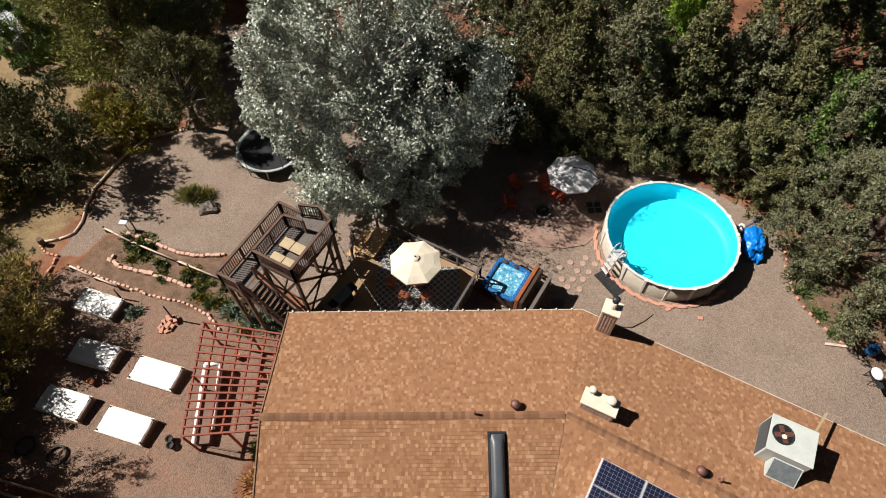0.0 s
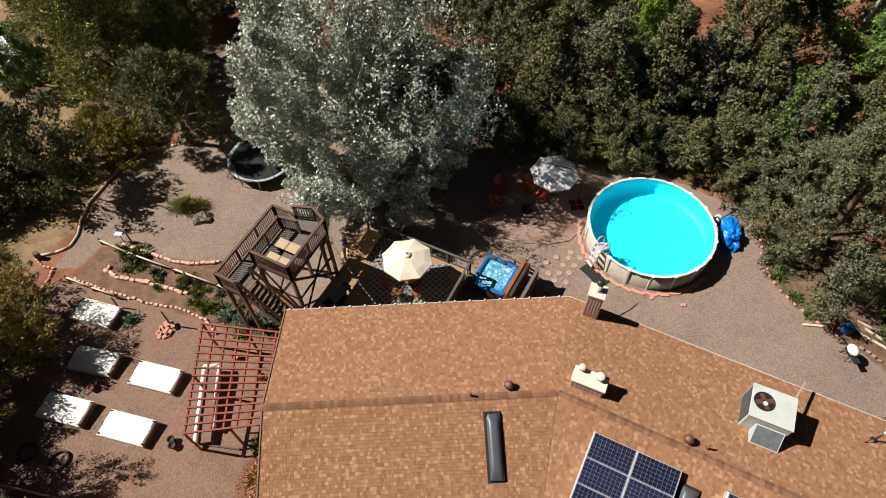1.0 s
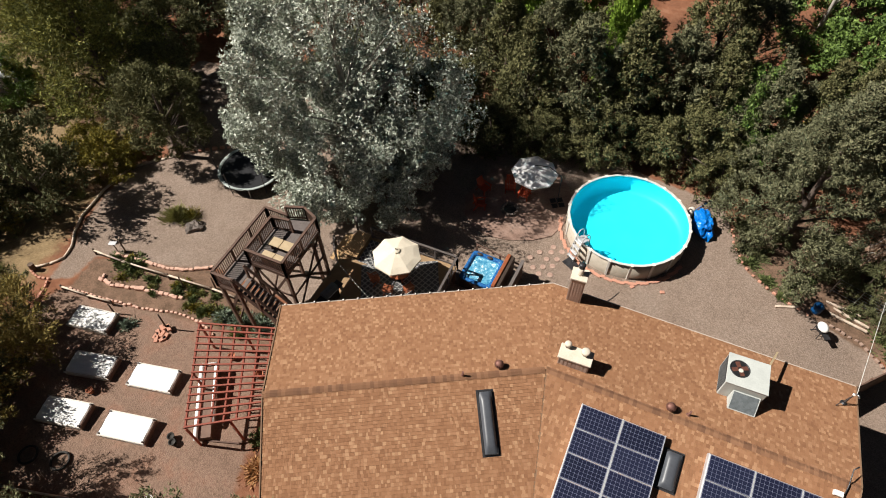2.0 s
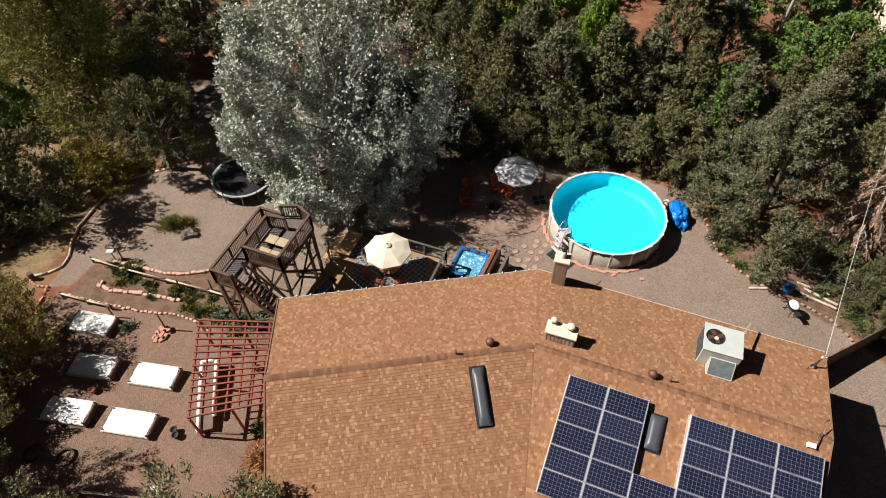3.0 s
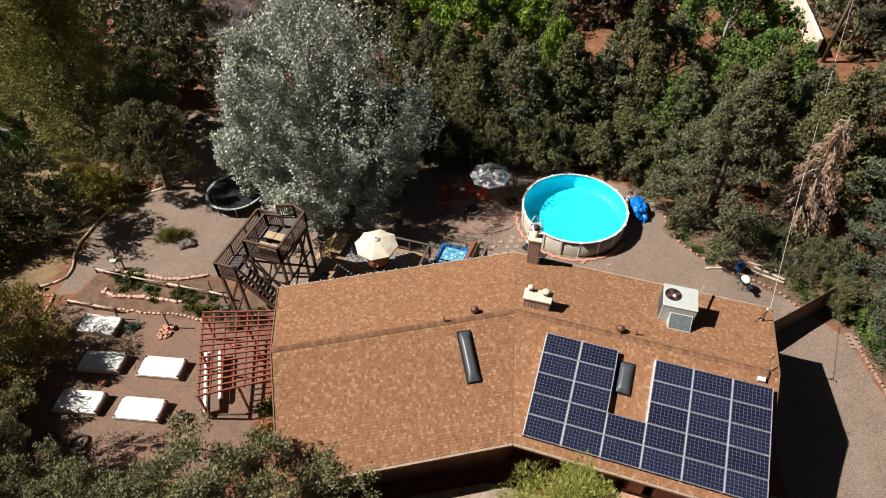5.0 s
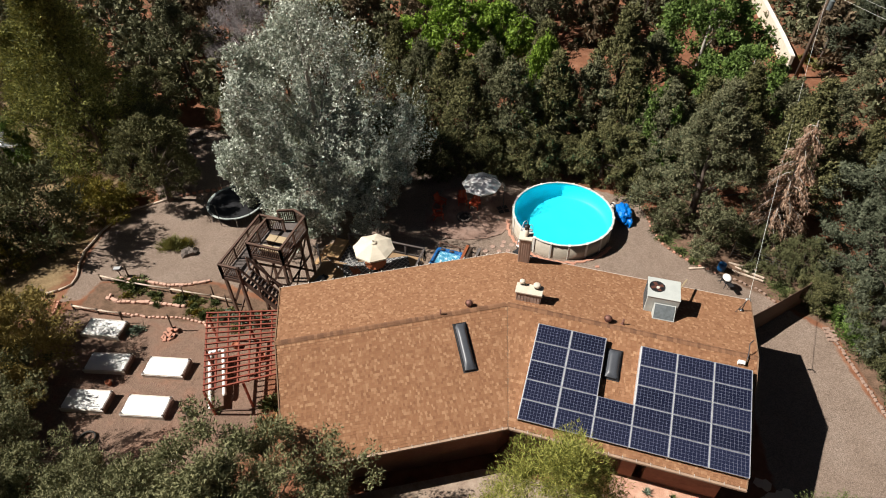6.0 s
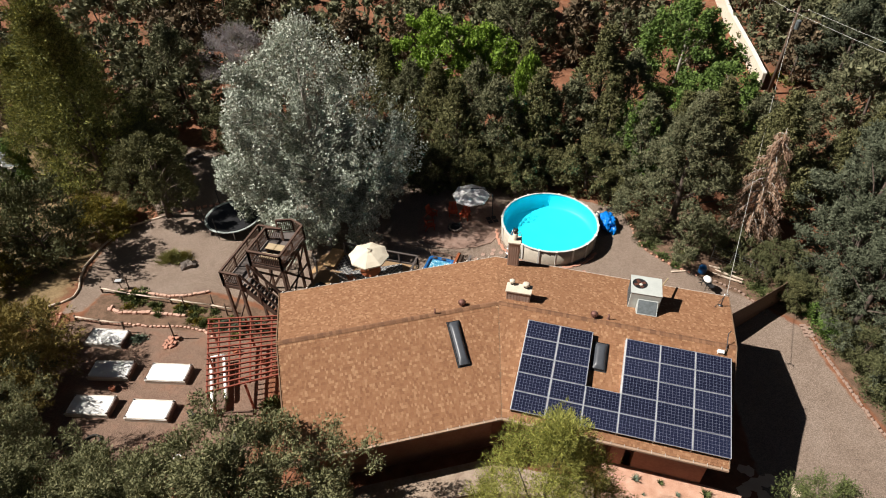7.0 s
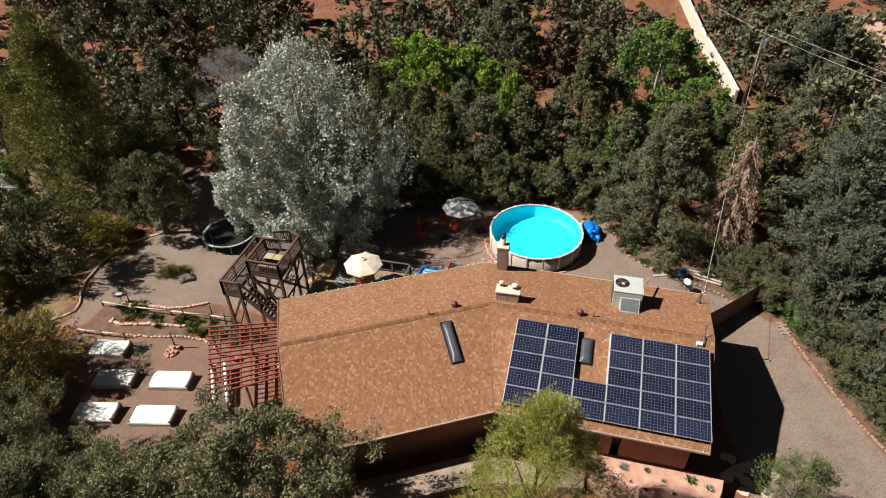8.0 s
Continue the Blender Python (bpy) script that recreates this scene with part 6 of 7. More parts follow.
# ---- garden on the west ----
def garden():
    bed = thing("raised_bed", "raised garden bed with wooden sides under white plastic sheet", "raised bed", group="raised garden beds")
    w, l, h = 1.22, 0.62, 0.38
    for s in (-1, 1):
        part("side_board", B((-w, s * l - 0.02, 0, w, s * l + 0.02, h)), "white_box", bed)
        part("end_board", B((s * w - 0.02, -l + 0.02, 0, s * w + 0.02, l - 0.02, h)), "wood_dark", bed)
    bm = bmesh.new()
    nx, ny = 24, 12
    rs = random.Random(3)
    g = []
    for i in range(nx + 1):
        row = []
        for j in range(ny + 1):
            u, v = i / nx * 2 - 1, j / ny * 2 - 1
            z = h + 0.02 + 0.035 * noise.noise((u * 2.5, v * 2.5, 1)) + 0.015 * noise.noise((u * 8, v * 5, 4))
            if i in (0, nx) or j in (0, ny):
                z = h - 0.07
            row.append(bm.verts.new((u * (w + 0.03), v * (l + 0.03), z)))
        g.append(row)
    for i in range(nx):
        for j in range(ny):
            bm.faces.new((g[i][j], g[i + 1][j], g[i + 1][j + 1], g[i][j + 1]))
    part("plastic_sheet", bm, "white", bed, "white plastic sheet stapled over the bed")
    for i, (a, b) in enumerate(((-1, -1), (1, -1), (1, 1), (-1, 1))):
        part("corner_clip", B((a * (w - 0.06) - 0.04, b * (l - 0.06) - 0.04, h + 0.0, a * (w - 0.06) + 0.04, b * (l - 0.06) + 0.04, h + 0.07)), "wood_grey", bed)
    spots = ((-26.0, -3.55, 10, 0.9), (-23.85, -5.74, 14, 1), (-20.4, -5.02, 12.4, 1), (-23.1, -8.3, 13, 0.97), (-19.72, -7.66, 12.4, 1.02))
    for i, (x, y, r, s) in enumerate(spots):
        m = on(x, y, 0.0, r)
        if i == 0:
            bed.matrix_basis = m
        else:
            copy_thing(bed, m)
    # pergola
    pg = thing("pergola", "rust red timber pergola built against the house end", "pergola")
    c00, c10, c11, c01 = Vector((-18.87, -2.18, 2.42)), Vector((-14.7, -0.75, 2.42)), Vector((-12.7, -4.7, 2.42)), Vector((-16.03, -6.87, 2.42))
    def at(u, v):
        return c00.lerp(c10, u).lerp(c01.lerp(c11, u), v)
    for i in range(8):
        u = i / 7
        part("beam", beam(bmesh.new(), at(u, 0), at(u, 1), 0.075, 0.14), "redwood", pg)
    for j in range(15):
        v = j / 14
        part("slat", beam(bmesh.new(), at(-0.01, v) + Vector((0, 0, 0.10)), at(1.0, v) + Vector((0, 0, 0.10)), 0.08, 0.09), "redwood", pg)
    for u, v in ((0, 0.0), (0, 0.5), (0, 1), (0.5, 1), (0.5, 0), (0.97, 1), (0.97, 0)):
        p = at(u, v)
        part("post", B((p.x - 0.05, p.y - 0.05, G(p.x, p.y) - 0.1, p.x + 0.05, p.y + 0.05, 2.36)), "redwood", pg)
    part("ground_rail", beam(bmesh.new(), Vector((-16.35, -6.75, 0.28)), Vector((-14.2, -6.0, 0.26)), 0.07), "wood_dark", pg)
    # long white-edged planter under it
    pl = thing("planter_bench", "long red-brown planter bench with white rounded edges", "planter", on(-17.0, -4.95, 0, -57))
    part("box", B((-1.95, -0.3, 0, 1.95, 0.3, 0.5)), "wood_dark", pl, "dark brown plank box")
    for s, x0, x1 in ((-0.38, -2.0, 2.0), (0.38, -1.9, 1.3)):
        part("edge", tube(bmesh.new(), [(x0, s, 0.5), (x0 + 0.1, s, 0.58), (x1 - 0.1, s, 0.58), (x1, s, 0.5)], 0.11, 8), "white", pl, "white rounded edge", True)
    part("edge", tube(bmesh.new(), [(-1.95, -0.38, 0.56), (-1.95, 0.38, 0.56)], 0.09, 8), "white", pl, "", True)
    for x, y, r in ((-15.6, -2.6, 0.22), (-14.6, -2.2, 0.18), (-17.6, -2.3, 0.2)):
        b = part("flower_pot", lathe([(0, 0.05), (r * 0.7, 0.0), (r, r * 1.6), (r * 0.86, r * 1.6), (r * 0.8, r * 1.3), (0, r * 1.3)], 14), "terracotta" if r > 0.19 else "white_box", smooth=True)
        b.matrix_basis = on(x, y)
        tagged(b, "plant pot standing under the pergola", "pot", "pots under the pergola")
    # rows of edging stones
    def row(name, pts, step, size, label, group, material="stone"):
        meshes = []
        for k in range(4):
            bm = B((-size * 0.62, -size * 0.42, -0.03, size * 0.62, size * 0.42, size * 0.75), bevel=size * 0.14)
            for v in bm.verts:
                v.co += Vector((noise.noise(v.co * 9 + Vector((k, 0, 0))), noise.noise(v.co * 9 + Vector((0, k, 5))), noise.noise(v.co * 7 + Vector((3, 0, k))))) * size * 0.16
            me = bpy.data.meshes.new(name)
            bm.to_mesh(me)
            bm.free()
            me.materials.append(M[material])
            meshes.append(me)
        rnd = random.Random(len(pts) + int(size * 100))
        k = 0
        carry = 0.0
        for (x0, y0), (x1, y1) in zip(pts, pts[1:]):
            L = math.hypot(x1 - x0, y1 - y0)
            a = math.degrees(math.atan2(y1 - y0, x1 - x0))
            s = carry
            while s < L:
                x, y = x0 + (x1 - x0) * s / L + rnd.uniform(-0.03, 0.03), y0 + (y1 - y0) * s / L + rnd.uniform(-0.04, 0.04)
                o = new(name, meshes[k % 4])
                f = rnd.uniform(0.85, 1.15)
                o.matrix_basis = on(x, y, 0, a + rnd.uniform(-9, 9)) @ Matrix.Diagonal((f, f, f, 1))
                tagged(o, label, "stone", group)
                s += step * rnd.uniform(0.95, 1.08)
                k += 1
            carry = s - L
    row("edging_stone", [(-28.4, 0.75), (-26.57, 1.02), (-25.15, 1.12), (-23.93, 1.45), (-22.46, 2.42)], 0.29, 0.22, "pinkish edging stone along the upper planting strip", "upper stone row")
    row("edging_stone", [(-27.95, -0.85), (-27.88, -1.13), (-27.11, -1.21), (-25.52, -0.78), (-23.85, -0.47), (-22.5, -0.24)], 0.3, 0.24, "pale pink edging stone along the middle strip", "middle stone row")
    row("edging_stone", [(-29.0, -2.4), (-26.09, -2.06), (-24.01, -1.71), (-22.3, -1.23), (-20.71, -1.15), (-19.3, -1.6)], 0.28, 0.17, "small pinkish edging stone along the lower path", "lower stone row")
    row("edging_stone", [(-32.1, -2.4), (-31.4, -2.55), (-30.7, -2.4), (-30.3, -3.2), (-30.0, -4.0)], 0.27, 0.18, "reddish edging stone by the dry grass", "west stone row", "brick")
    row("edging_stone", [(5.7, 17.9), (5.92, 16.9), (6.7, 15.3), (8.1, 14.2), (9.0, 13.75), (10.6, 13.2)], 0.5, 0.15, "reddish edging stone along the east planting bed", "east stone row", "brick")
    row("edging_stone", [(11.8, 13.1), (13.3, 12.8), (14.3, 11.9), (15.2, 10.6)], 0.34, 0.17, "dull pinkish edging stone at the gravel edge", "east stone row", "kerb")
    row("kerb_stone", [(17.3, 10.2), (17.85, 8.9), (18.85, 6.15), (19.75, 3.25), (20.9, 0.75), (22.4, -3.0), (23.6, -6.5)], 0.25, 0.17, "dull pinkish kerb stone along the driveway", "driveway kerb stones", "kerb")
    row("edging_stone", [(-30.4, 10.3), (-29.3, 11.1), (-28.0, 11.9), (-26.5, 12.4)], 0.5, 0.24, "reddish edging stone below the trampoline", "north stone row", "brick")
    # logs along the path
    lg = [(-33.4, 7.3), (-33.55, 6.2), (-33.5, 4.8), (-32.95, 2.3), (-32.3, 1.1), (-31.5, 0.1), (-31.2, -0.8), (-31.6, -1.5), (-32.2, -2.05)]
    for a, b in zip(lg, lg[1:]):
        o = part("log", tube(bmesh.new(), [(*a, G(*a) + 0.07), ((a[0] + b[0]) / 2 + 0.03, (a[1] + b[1]) / 2, G(*a) / 2 + G(*b) / 2 + 0.08), (*b, G(*b) + 0.07)], [0.085, 0.08, 0.075], 8), "log", smooth=True)
        tagged(o, "weathered log edging laid along the path", "log", "logs along the path")
    for a, b in (((-33.3, 7.4), (-32.0, 8.75)), ((-32.0, 8.75), (-30.4, 10.25))):
        o = part("log", tube(bmesh.new(), [(*a, G(*a) + 0.07), (*b, G(*b) + 0.07)], [0.085, 0.075], 8), "log", smooth=True)
        tagged(o, "weathered log edging laid along the path", "log", "logs along the path")
    # log rails on posts
    def log_fence(pts, dz, label):
        f = thing("log_fence", label, "fence")
        for a, b in zip(pts, pts[1:]):
            part("rail", tube(bmesh.new(), [(*a, G(*a) + dz), ((a[0] + b[0]) / 2, (a[1] + b[1]) / 2, (G(*a) + G(*b)) / 2 + dz - 0.03), (*b, G(*b) + dz)], [0.06, 0.055, 0.05], 7), "log", f, "", True)
        for x, y in pts:
            part("post", tube(bmesh.new(), [(x, y, G(x, y) - 0.1), (x, y, G(x, y) + dz + 0.12)], 0.06, 7), "post", f, "", True)
    log_fence([(-29.67, 0.26), (-27.5, 0.3), (-24.3, 0.58), (-21.35, 0.84), (-19.7, 0.9)], 0.45, "pale log rail on short posts above the planting")
    log_fence([(-29.3, -2.6), (-27.5, -2.45), (-25.9, -2.25)], 0.4, "pale log rail on posts beside the white beds")
    log_fence([(-23.2, -12.3), (-19.4, -11.3), (-16.0, -10.3)], 0.5, "low log rail fence along the garden edge")
    log_fence([(-23.0, -12.7), (-19.2, -11.75), (-15.6, -10.7)], 0.3, "lower log rail fence along the garden edge")
    for i, (x, y, hh) in enumerate(((-22.05, -2.26, 1.5), (-25.43, -2.67, 1.0), (-23.14, 0.43, 1.1), (-21.39, 1.12, 1.1), (-28.22, 1.16, 1.1), (-20.0, 0.6, 1.1), (-18.9, 0.0, 1.2))):
        o = part("fence_post", tube(bmesh.new(), [(0, 0, -0.1), (0.02, 0.03, hh)], [0.05, 0.04], 7), "post", smooth=True)
        o.matrix_basis = on(x, y)
        tagged(o, "thin dark wooden fence post in the garden", "post", "garden posts")
    st = part("stump", tube(bmesh.new(), [(0, 0, -0.1), (0, 0, 0.2), (0.02, 0.02, 0.55)], [0.2, 0.17, 0.16], 9), "post")
    st.matrix_basis = on(-32.1, -2.2)
    tagged(st, "short dark tree stump at the path corner", "stump")
    sg = thing("solar_lamp", "small square solar lamp on a post", "lamp", on(-28.7, 1.0, 0, 20))
    part("post", tube(bmesh.new(), [(0, 0, -0.1), (0, 0, 0.75)], 0.03, 6), "post", sg)
    part("panel", B((-0.22, -0.14, 0.75, 0.22, 0.14, 0.79)), "alu", sg)
    for i, (dx, dy, r) in enumerate(((0, 0, 0.42), (0.42, 0.25, 0.3), (-0.1, 0.45, 0.25), (0.3, 0.55, 0.2))):
        o = part("boulder", lump(r, i + 2, 0.85, 0.95, 2), "rock")
        o.matrix_basis = on(-25.85 + dx, 4.45 + dy, 0.05)
        tagged(o, "rough grey boulder on the gravel", "boulder", "boulders")
    rnd = random.Random(6)
    for i in range(9):
        o = part("loose_brick", B((-0.2, -0.1, 0, 0.2, 0.1, 0.11), bevel=0.01), "brick")
        o.matrix_basis = pose(-22.35 + 0.28 * (i % 3) + rnd.uniform(-0.1, 0.1), -2.95 + 0.32 * ((i // 3) % 3) + rnd.uniform(-0.1, 0.1), G(-22.3, -2.8) + 0.0 + (0.11 if i > 6 else 0), 0, 0, rnd.uniform(0, 180))
        tagged(o, "loose reddish brick in a small heap", "brick", "brick heap")
    for x, y in ((-17.5, -7.15), (-17.25, -7.35), (-22.9, -6.9)):
        o = part("flower_pot", lathe([(0, 0.02), (0.12, 0), (0.17, 0.28), (0.19, 0.3), (0.15, 0.3), (0.13, 0.22), (0, 0.22)], 14), "rubber" if x > -20 else "terracotta", smooth=True)
        o.matrix_basis = on(x, y)
        tagged(o, "small plant pot standing by the beds", "pot", "loose pots")
    for x, y in ((-21.5, -10.2), (-23.1, -10.6)):
        bm = bmesh.new()
        pts = [(0.42 * math.cos(2 * math.pi * i / 20), 0.42 * math.sin(2 * math.pi * i / 20), 0.08) for i in range(21)]
        o = part("tyre_planter", tube(bm, pts, 0.055, 8, False), "rubber", smooth=True)
        o.matrix_basis = on(x, y)
        tagged(o, "old tyre lying flat on the red dirt", "tyre", "old tyres")
    o = part("white_bucket", lathe([(0, 0.0), (0.16, 0.0), (0.19, 0.34), (0.2, 0.36), (0.17, 0.36), (0.15, 0.1), (0, 0.1)], 16), "white", smooth=True)
    o.matrix_basis = on(-16.35, -9.9)
    tagged(o, "white plastic bucket by the log fence", "bucket")
    # trampoline
    tr = thing("trampoline", "round black trampoline with grey safety rim", "trampoline", on(-25.1, 10.1))
    part("mat", lathe([(0, 0.70), (2.02, 0.755)], 36), "black", tr, "", True)
    part("rim_pad", lathe([(2.0, 0.76), (2.08, 0.80), (2.2, 0.80), (2.22, 0.76), (2.08, 0.74)], 36), "rim_pad", tr, "grey-green rim pad", True)
    for i in range(6):
        a = 2 * math.pi * i / 6
        part("leg", tube(bmesh.new(), [(2.1 * math.cos(a), 2.1 * math.sin(a), 0.76), (2.15 * math.cos(a), 2.15 * math.sin(a), 0)], 0.03, 6), "steel", tr)
        part("net_pole", tube(bmesh.new(), [(2.2 * math.cos(a + 0.5), 2.2 * math.sin(a + 0.5), 0.1), (2.3 * math.cos(a + 0.5), 2.3 * math.sin(a + 0.5), 2.2)], 0.025, 6), "dark_metal", tr)
    # outdoor seats in the shade on the north-west
    for x, y, r in ((-35.1, 16.9, 55), (-33.6, 17.7, 60), (-33.5, 15.2, 20)):
        s = thing("lounge_seat", "dark grey outdoor lounge seat in the shade", "seat", on(x, y, 0, r), "lounge seats")
        part("base", B((-0.7, -0.4, 0.05, 0.7, 0.4, 0.35), bevel=0.04), "rock", s)
        part("backrest", B((-0.7, 0.3, 0.35, 0.7, 0.45, 0.75), bevel=0.04), "rock", s)
    # white-framed glasshouse beyond the west trees
    gh = thing("glasshouse", "low white-framed glasshouse on the dry western slope", "greenhouse", on(-48.6, 10.6, 0, -24))
    part("base", B((-2.1, -1.3, 0, 2.1, 1.3, 0.3)), "concrete", gh)
    for i in range(5):
        x = -2.05 + 1.025 * i
        for y in (-1.25, 1.25):
            part("post", B((x - 0.04, y - 0.04, 0.3, x + 0.04, y + 0.04, 1.6)), "white", gh)
            part("rafter", beam(bmesh.new(), (x, y, 1.6), (x, 0, 2.1), 0.07), "white", gh)
    for y, z in ((-1.25, 1.6), (1.25, 1.6), (0, 2.1)):
        part("rail", B((-2.1, y - 0.05, z - 0.04, 2.1, y + 0.05, z + 0.05)), "white", gh)
    for i in range(4):
        x = -2.0 + 1.025 * i
        for y in (-1.22, 1.22):
            part("pane", beam(bmesh.new(), (x + 0.46, y, 1.58), (x + 0.46, 0.02 * y, 2.07), 0.9, 0.012), "pane", gh, "dusty grey glazing")
            part("pane", B((x, y - 0.006, 0.32, x + 0.93, y + 0.006, 1.56)), "pane", gh)
    fn = thing("rail_fence", "white board fence at the western edge", "fence")
    for i in range(6):
        x, y = -52 + 1.6 * i, 8.8 + 0.6 * i
        part("post", B((x - 0.06, y - 0.06, G(x, y), x + 0.06, y + 0.06, G(x, y) + 1.2)), "white", fn)
    for k in range(3):
        part("board", beam(bmesh.new(), (-52, 8.8, G(0, 9) + 0.35 + 0.35 * k), (-44, 11.8, G(0, 12) + 0.35 + 0.35 * k), 0.03, 0.12), "white", fn)


garden()


def small_plants():
    def clump(name, label, x, y, h, r, n, leaf, aspect, seed, material, tuft=0.8):
        rs = np.random.RandomState(seed)
        a = rs.rand(n) * 6.283
        lob = 1 + 0.35 * np.sin(2 * a + seed) + 0.25 * np.sin(3 * a + 2.0 * seed)
        rr = np.clip(r * np.abs(rs.normal(size=n)) * 0.45 * lob, 0, 1.3 * r)
        P = np.stack([rr * np.cos(a), rr * np.sin(a), h * 0.7 * rs.rand(n) * np.clip(1 - 0.7 * rr / r, 0.05, 1) * (0.6 + 0.4 * np.sin(4 * a + seed))], 1)
        P[:, 2] = np.maximum(P[:, 2], 0)
        D = np.stack([np.cos(a) * (0.3 + rr / r), np.sin(a) * (0.3 + rr / r), tuft + 0.3 * rs.rand(n)], 1) + 0.6 * unit(rs, n)
        D /= np.linalg.norm(D, axis=1, keepdims=True)
        o = new(name, leaf_mesh(name, P, D, unit(rs, n), leaf * (0.6 + 0.8 * rs.rand(n)), aspect, material))
        o.matrix_basis = on(x, y, -0.02)
        return tagged(o, label, "plant")
    clump("grass_tuft", "large tuft of yellow-green grass on the gravel", -27.3, 4.8, 1.0, 0.8, 3000, 0.42, 0.08, 1, "leaf_tuft", 1.1)
    clump("grass_tuft", "low tuft of dry grass beside the larger one", -26.6, 5.3, 0.5, 0.6, 900, 0.4, 0.07, 2, "leaf_yellow", 1.0)
    rnd = random.Random(12)
    sage = ((-18.3, -0.2, 1.0), (-17.3, 0.0, 0.8), (-19.6, -0.4, 0.8))
    for x, y, s in sage:
        clump("sage_bush", "silvery sage bush in the planting strip", x, y, 0.8 * s, 0.9 * s, 1500, 0.2, 0.3, int(x * -10), "leaf_sage", 0.5)
    for i in range(46):
        x = rnd.uniform(-28.5, -17.5)
        y = rnd.uniform(-0.7, 0.9) if x < -20 else rnd.uniform(-1.0, 0.7)
        clump("garden_plant", "small green garden plant in the planting strip", x, y, rnd.uniform(0.2, 0.5), rnd.uniform(0.2, 0.5), 300, 0.17, 0.4, 100 + i, rnd.choice(("leaf_garden", "leaf_garden", "leaf_olive", "leaf_yellow")), 0.5)
    clump("garden_plant", "leafy green bush above the log rail", -27.0, 0.35, 0.9, 0.8, 1300, 0.2, 0.4, 55, "leaf_garden", 0.5)
    clump("garden_plant", "grey-green plant beside the white bed", -24.2, -3.0, 0.7, 0.5, 800, 0.16, 0.35, 56, "leaf_sage", 0.5)
    clump("dry_bush", "dry ochre bush against the house wall", -12.6, -6.7, 1.2, 0.8, 1800, 0.2, 0.4, 57, "leaf_ochre", 0.4)
    clump("garden_plant", "green bush against the house wall", -13.3, -5.4, 1.0, 0.7, 1300, 0.2, 0.4, 58, "leaf_garden", 0.5)
    for i, (x, y, h) in enumerate(((6.5, 16.6, 0.6), (7.0, 15.7, 0.5), (8.1, 14.7, 0.45), (7.4, 16.4, 0.7), (9.2, 14.6, 0.5), (10.0, 15.4, 0.8), (12.8, 14.6, 0.8), (15.3, 12.7, 0.9), (14.6, 13.4, 0.7), (6.2, 18.4, 0.9), (9.0, 13.9, 0.3))):
        clump("garden_plant", "small green plant in the east planting bed", x, y, h, h * 1.1, 900, 0.17, 0.45, 70 + i, "leaf_garden" if i % 3 else "leaf_dark", 0.5)
    for i in range(26):
        x, y = rnd.uniform(18.3, 20.5), 0
        f = i / 25
        x, y = 18.3 + 5.2 * f + rnd.uniform(0.2, 1.2), 10.5 - 15 * f
        clump("hedge_plant", "green ground cover behind the driveway kerb", x + 0.4, y, rnd.uniform(0.5, 1.3), rnd.uniform(0.9, 1.3), 1500, 0.16, 0.6, 200 + i, rnd.choice(("leaf_garden", "leaf_dark", "leaf_dark", "leaf_dark")), 0.5)
    for x, y in ((17.9, 11.6), (18.7, 10.2)):
        clump("lime_bush", "bright lime green bush by the driveway", x, y, 1.7, 1.1, 2600, 0.17, 0.6, int(x * 10), "leaf_green", 0.5)
    for i in range(60):
        x, y = rnd.uniform(-45, -33.6), rnd.uniform(-8, 14)
        clump("dry_grass", "tuft of dry straw grass", x, y, 0.5, 0.6, 260, 0.4, 0.07, 300 + i, rnd.choice(("leaf_yellow", "leaf_olive", "leaf_dead")), 1.0)
    for i in range(150):
        x, y = rnd.uniform(-60, 40), rnd.uniform(24, 85)
        if 12 < x < 20 and y > 40:
            continue
        clump("scrub", "low dry scrub bush on red soil", x, y, rnd.uniform(0.6, 1.4), rnd.uniform(0.7, 1.2), 420, 0.34, 0.5, 400 + i, rnd.choice(("leaf_jungrey", "leaf_olive", "leaf_brown", "leaf_yellow")), 0.5)


small_plants()


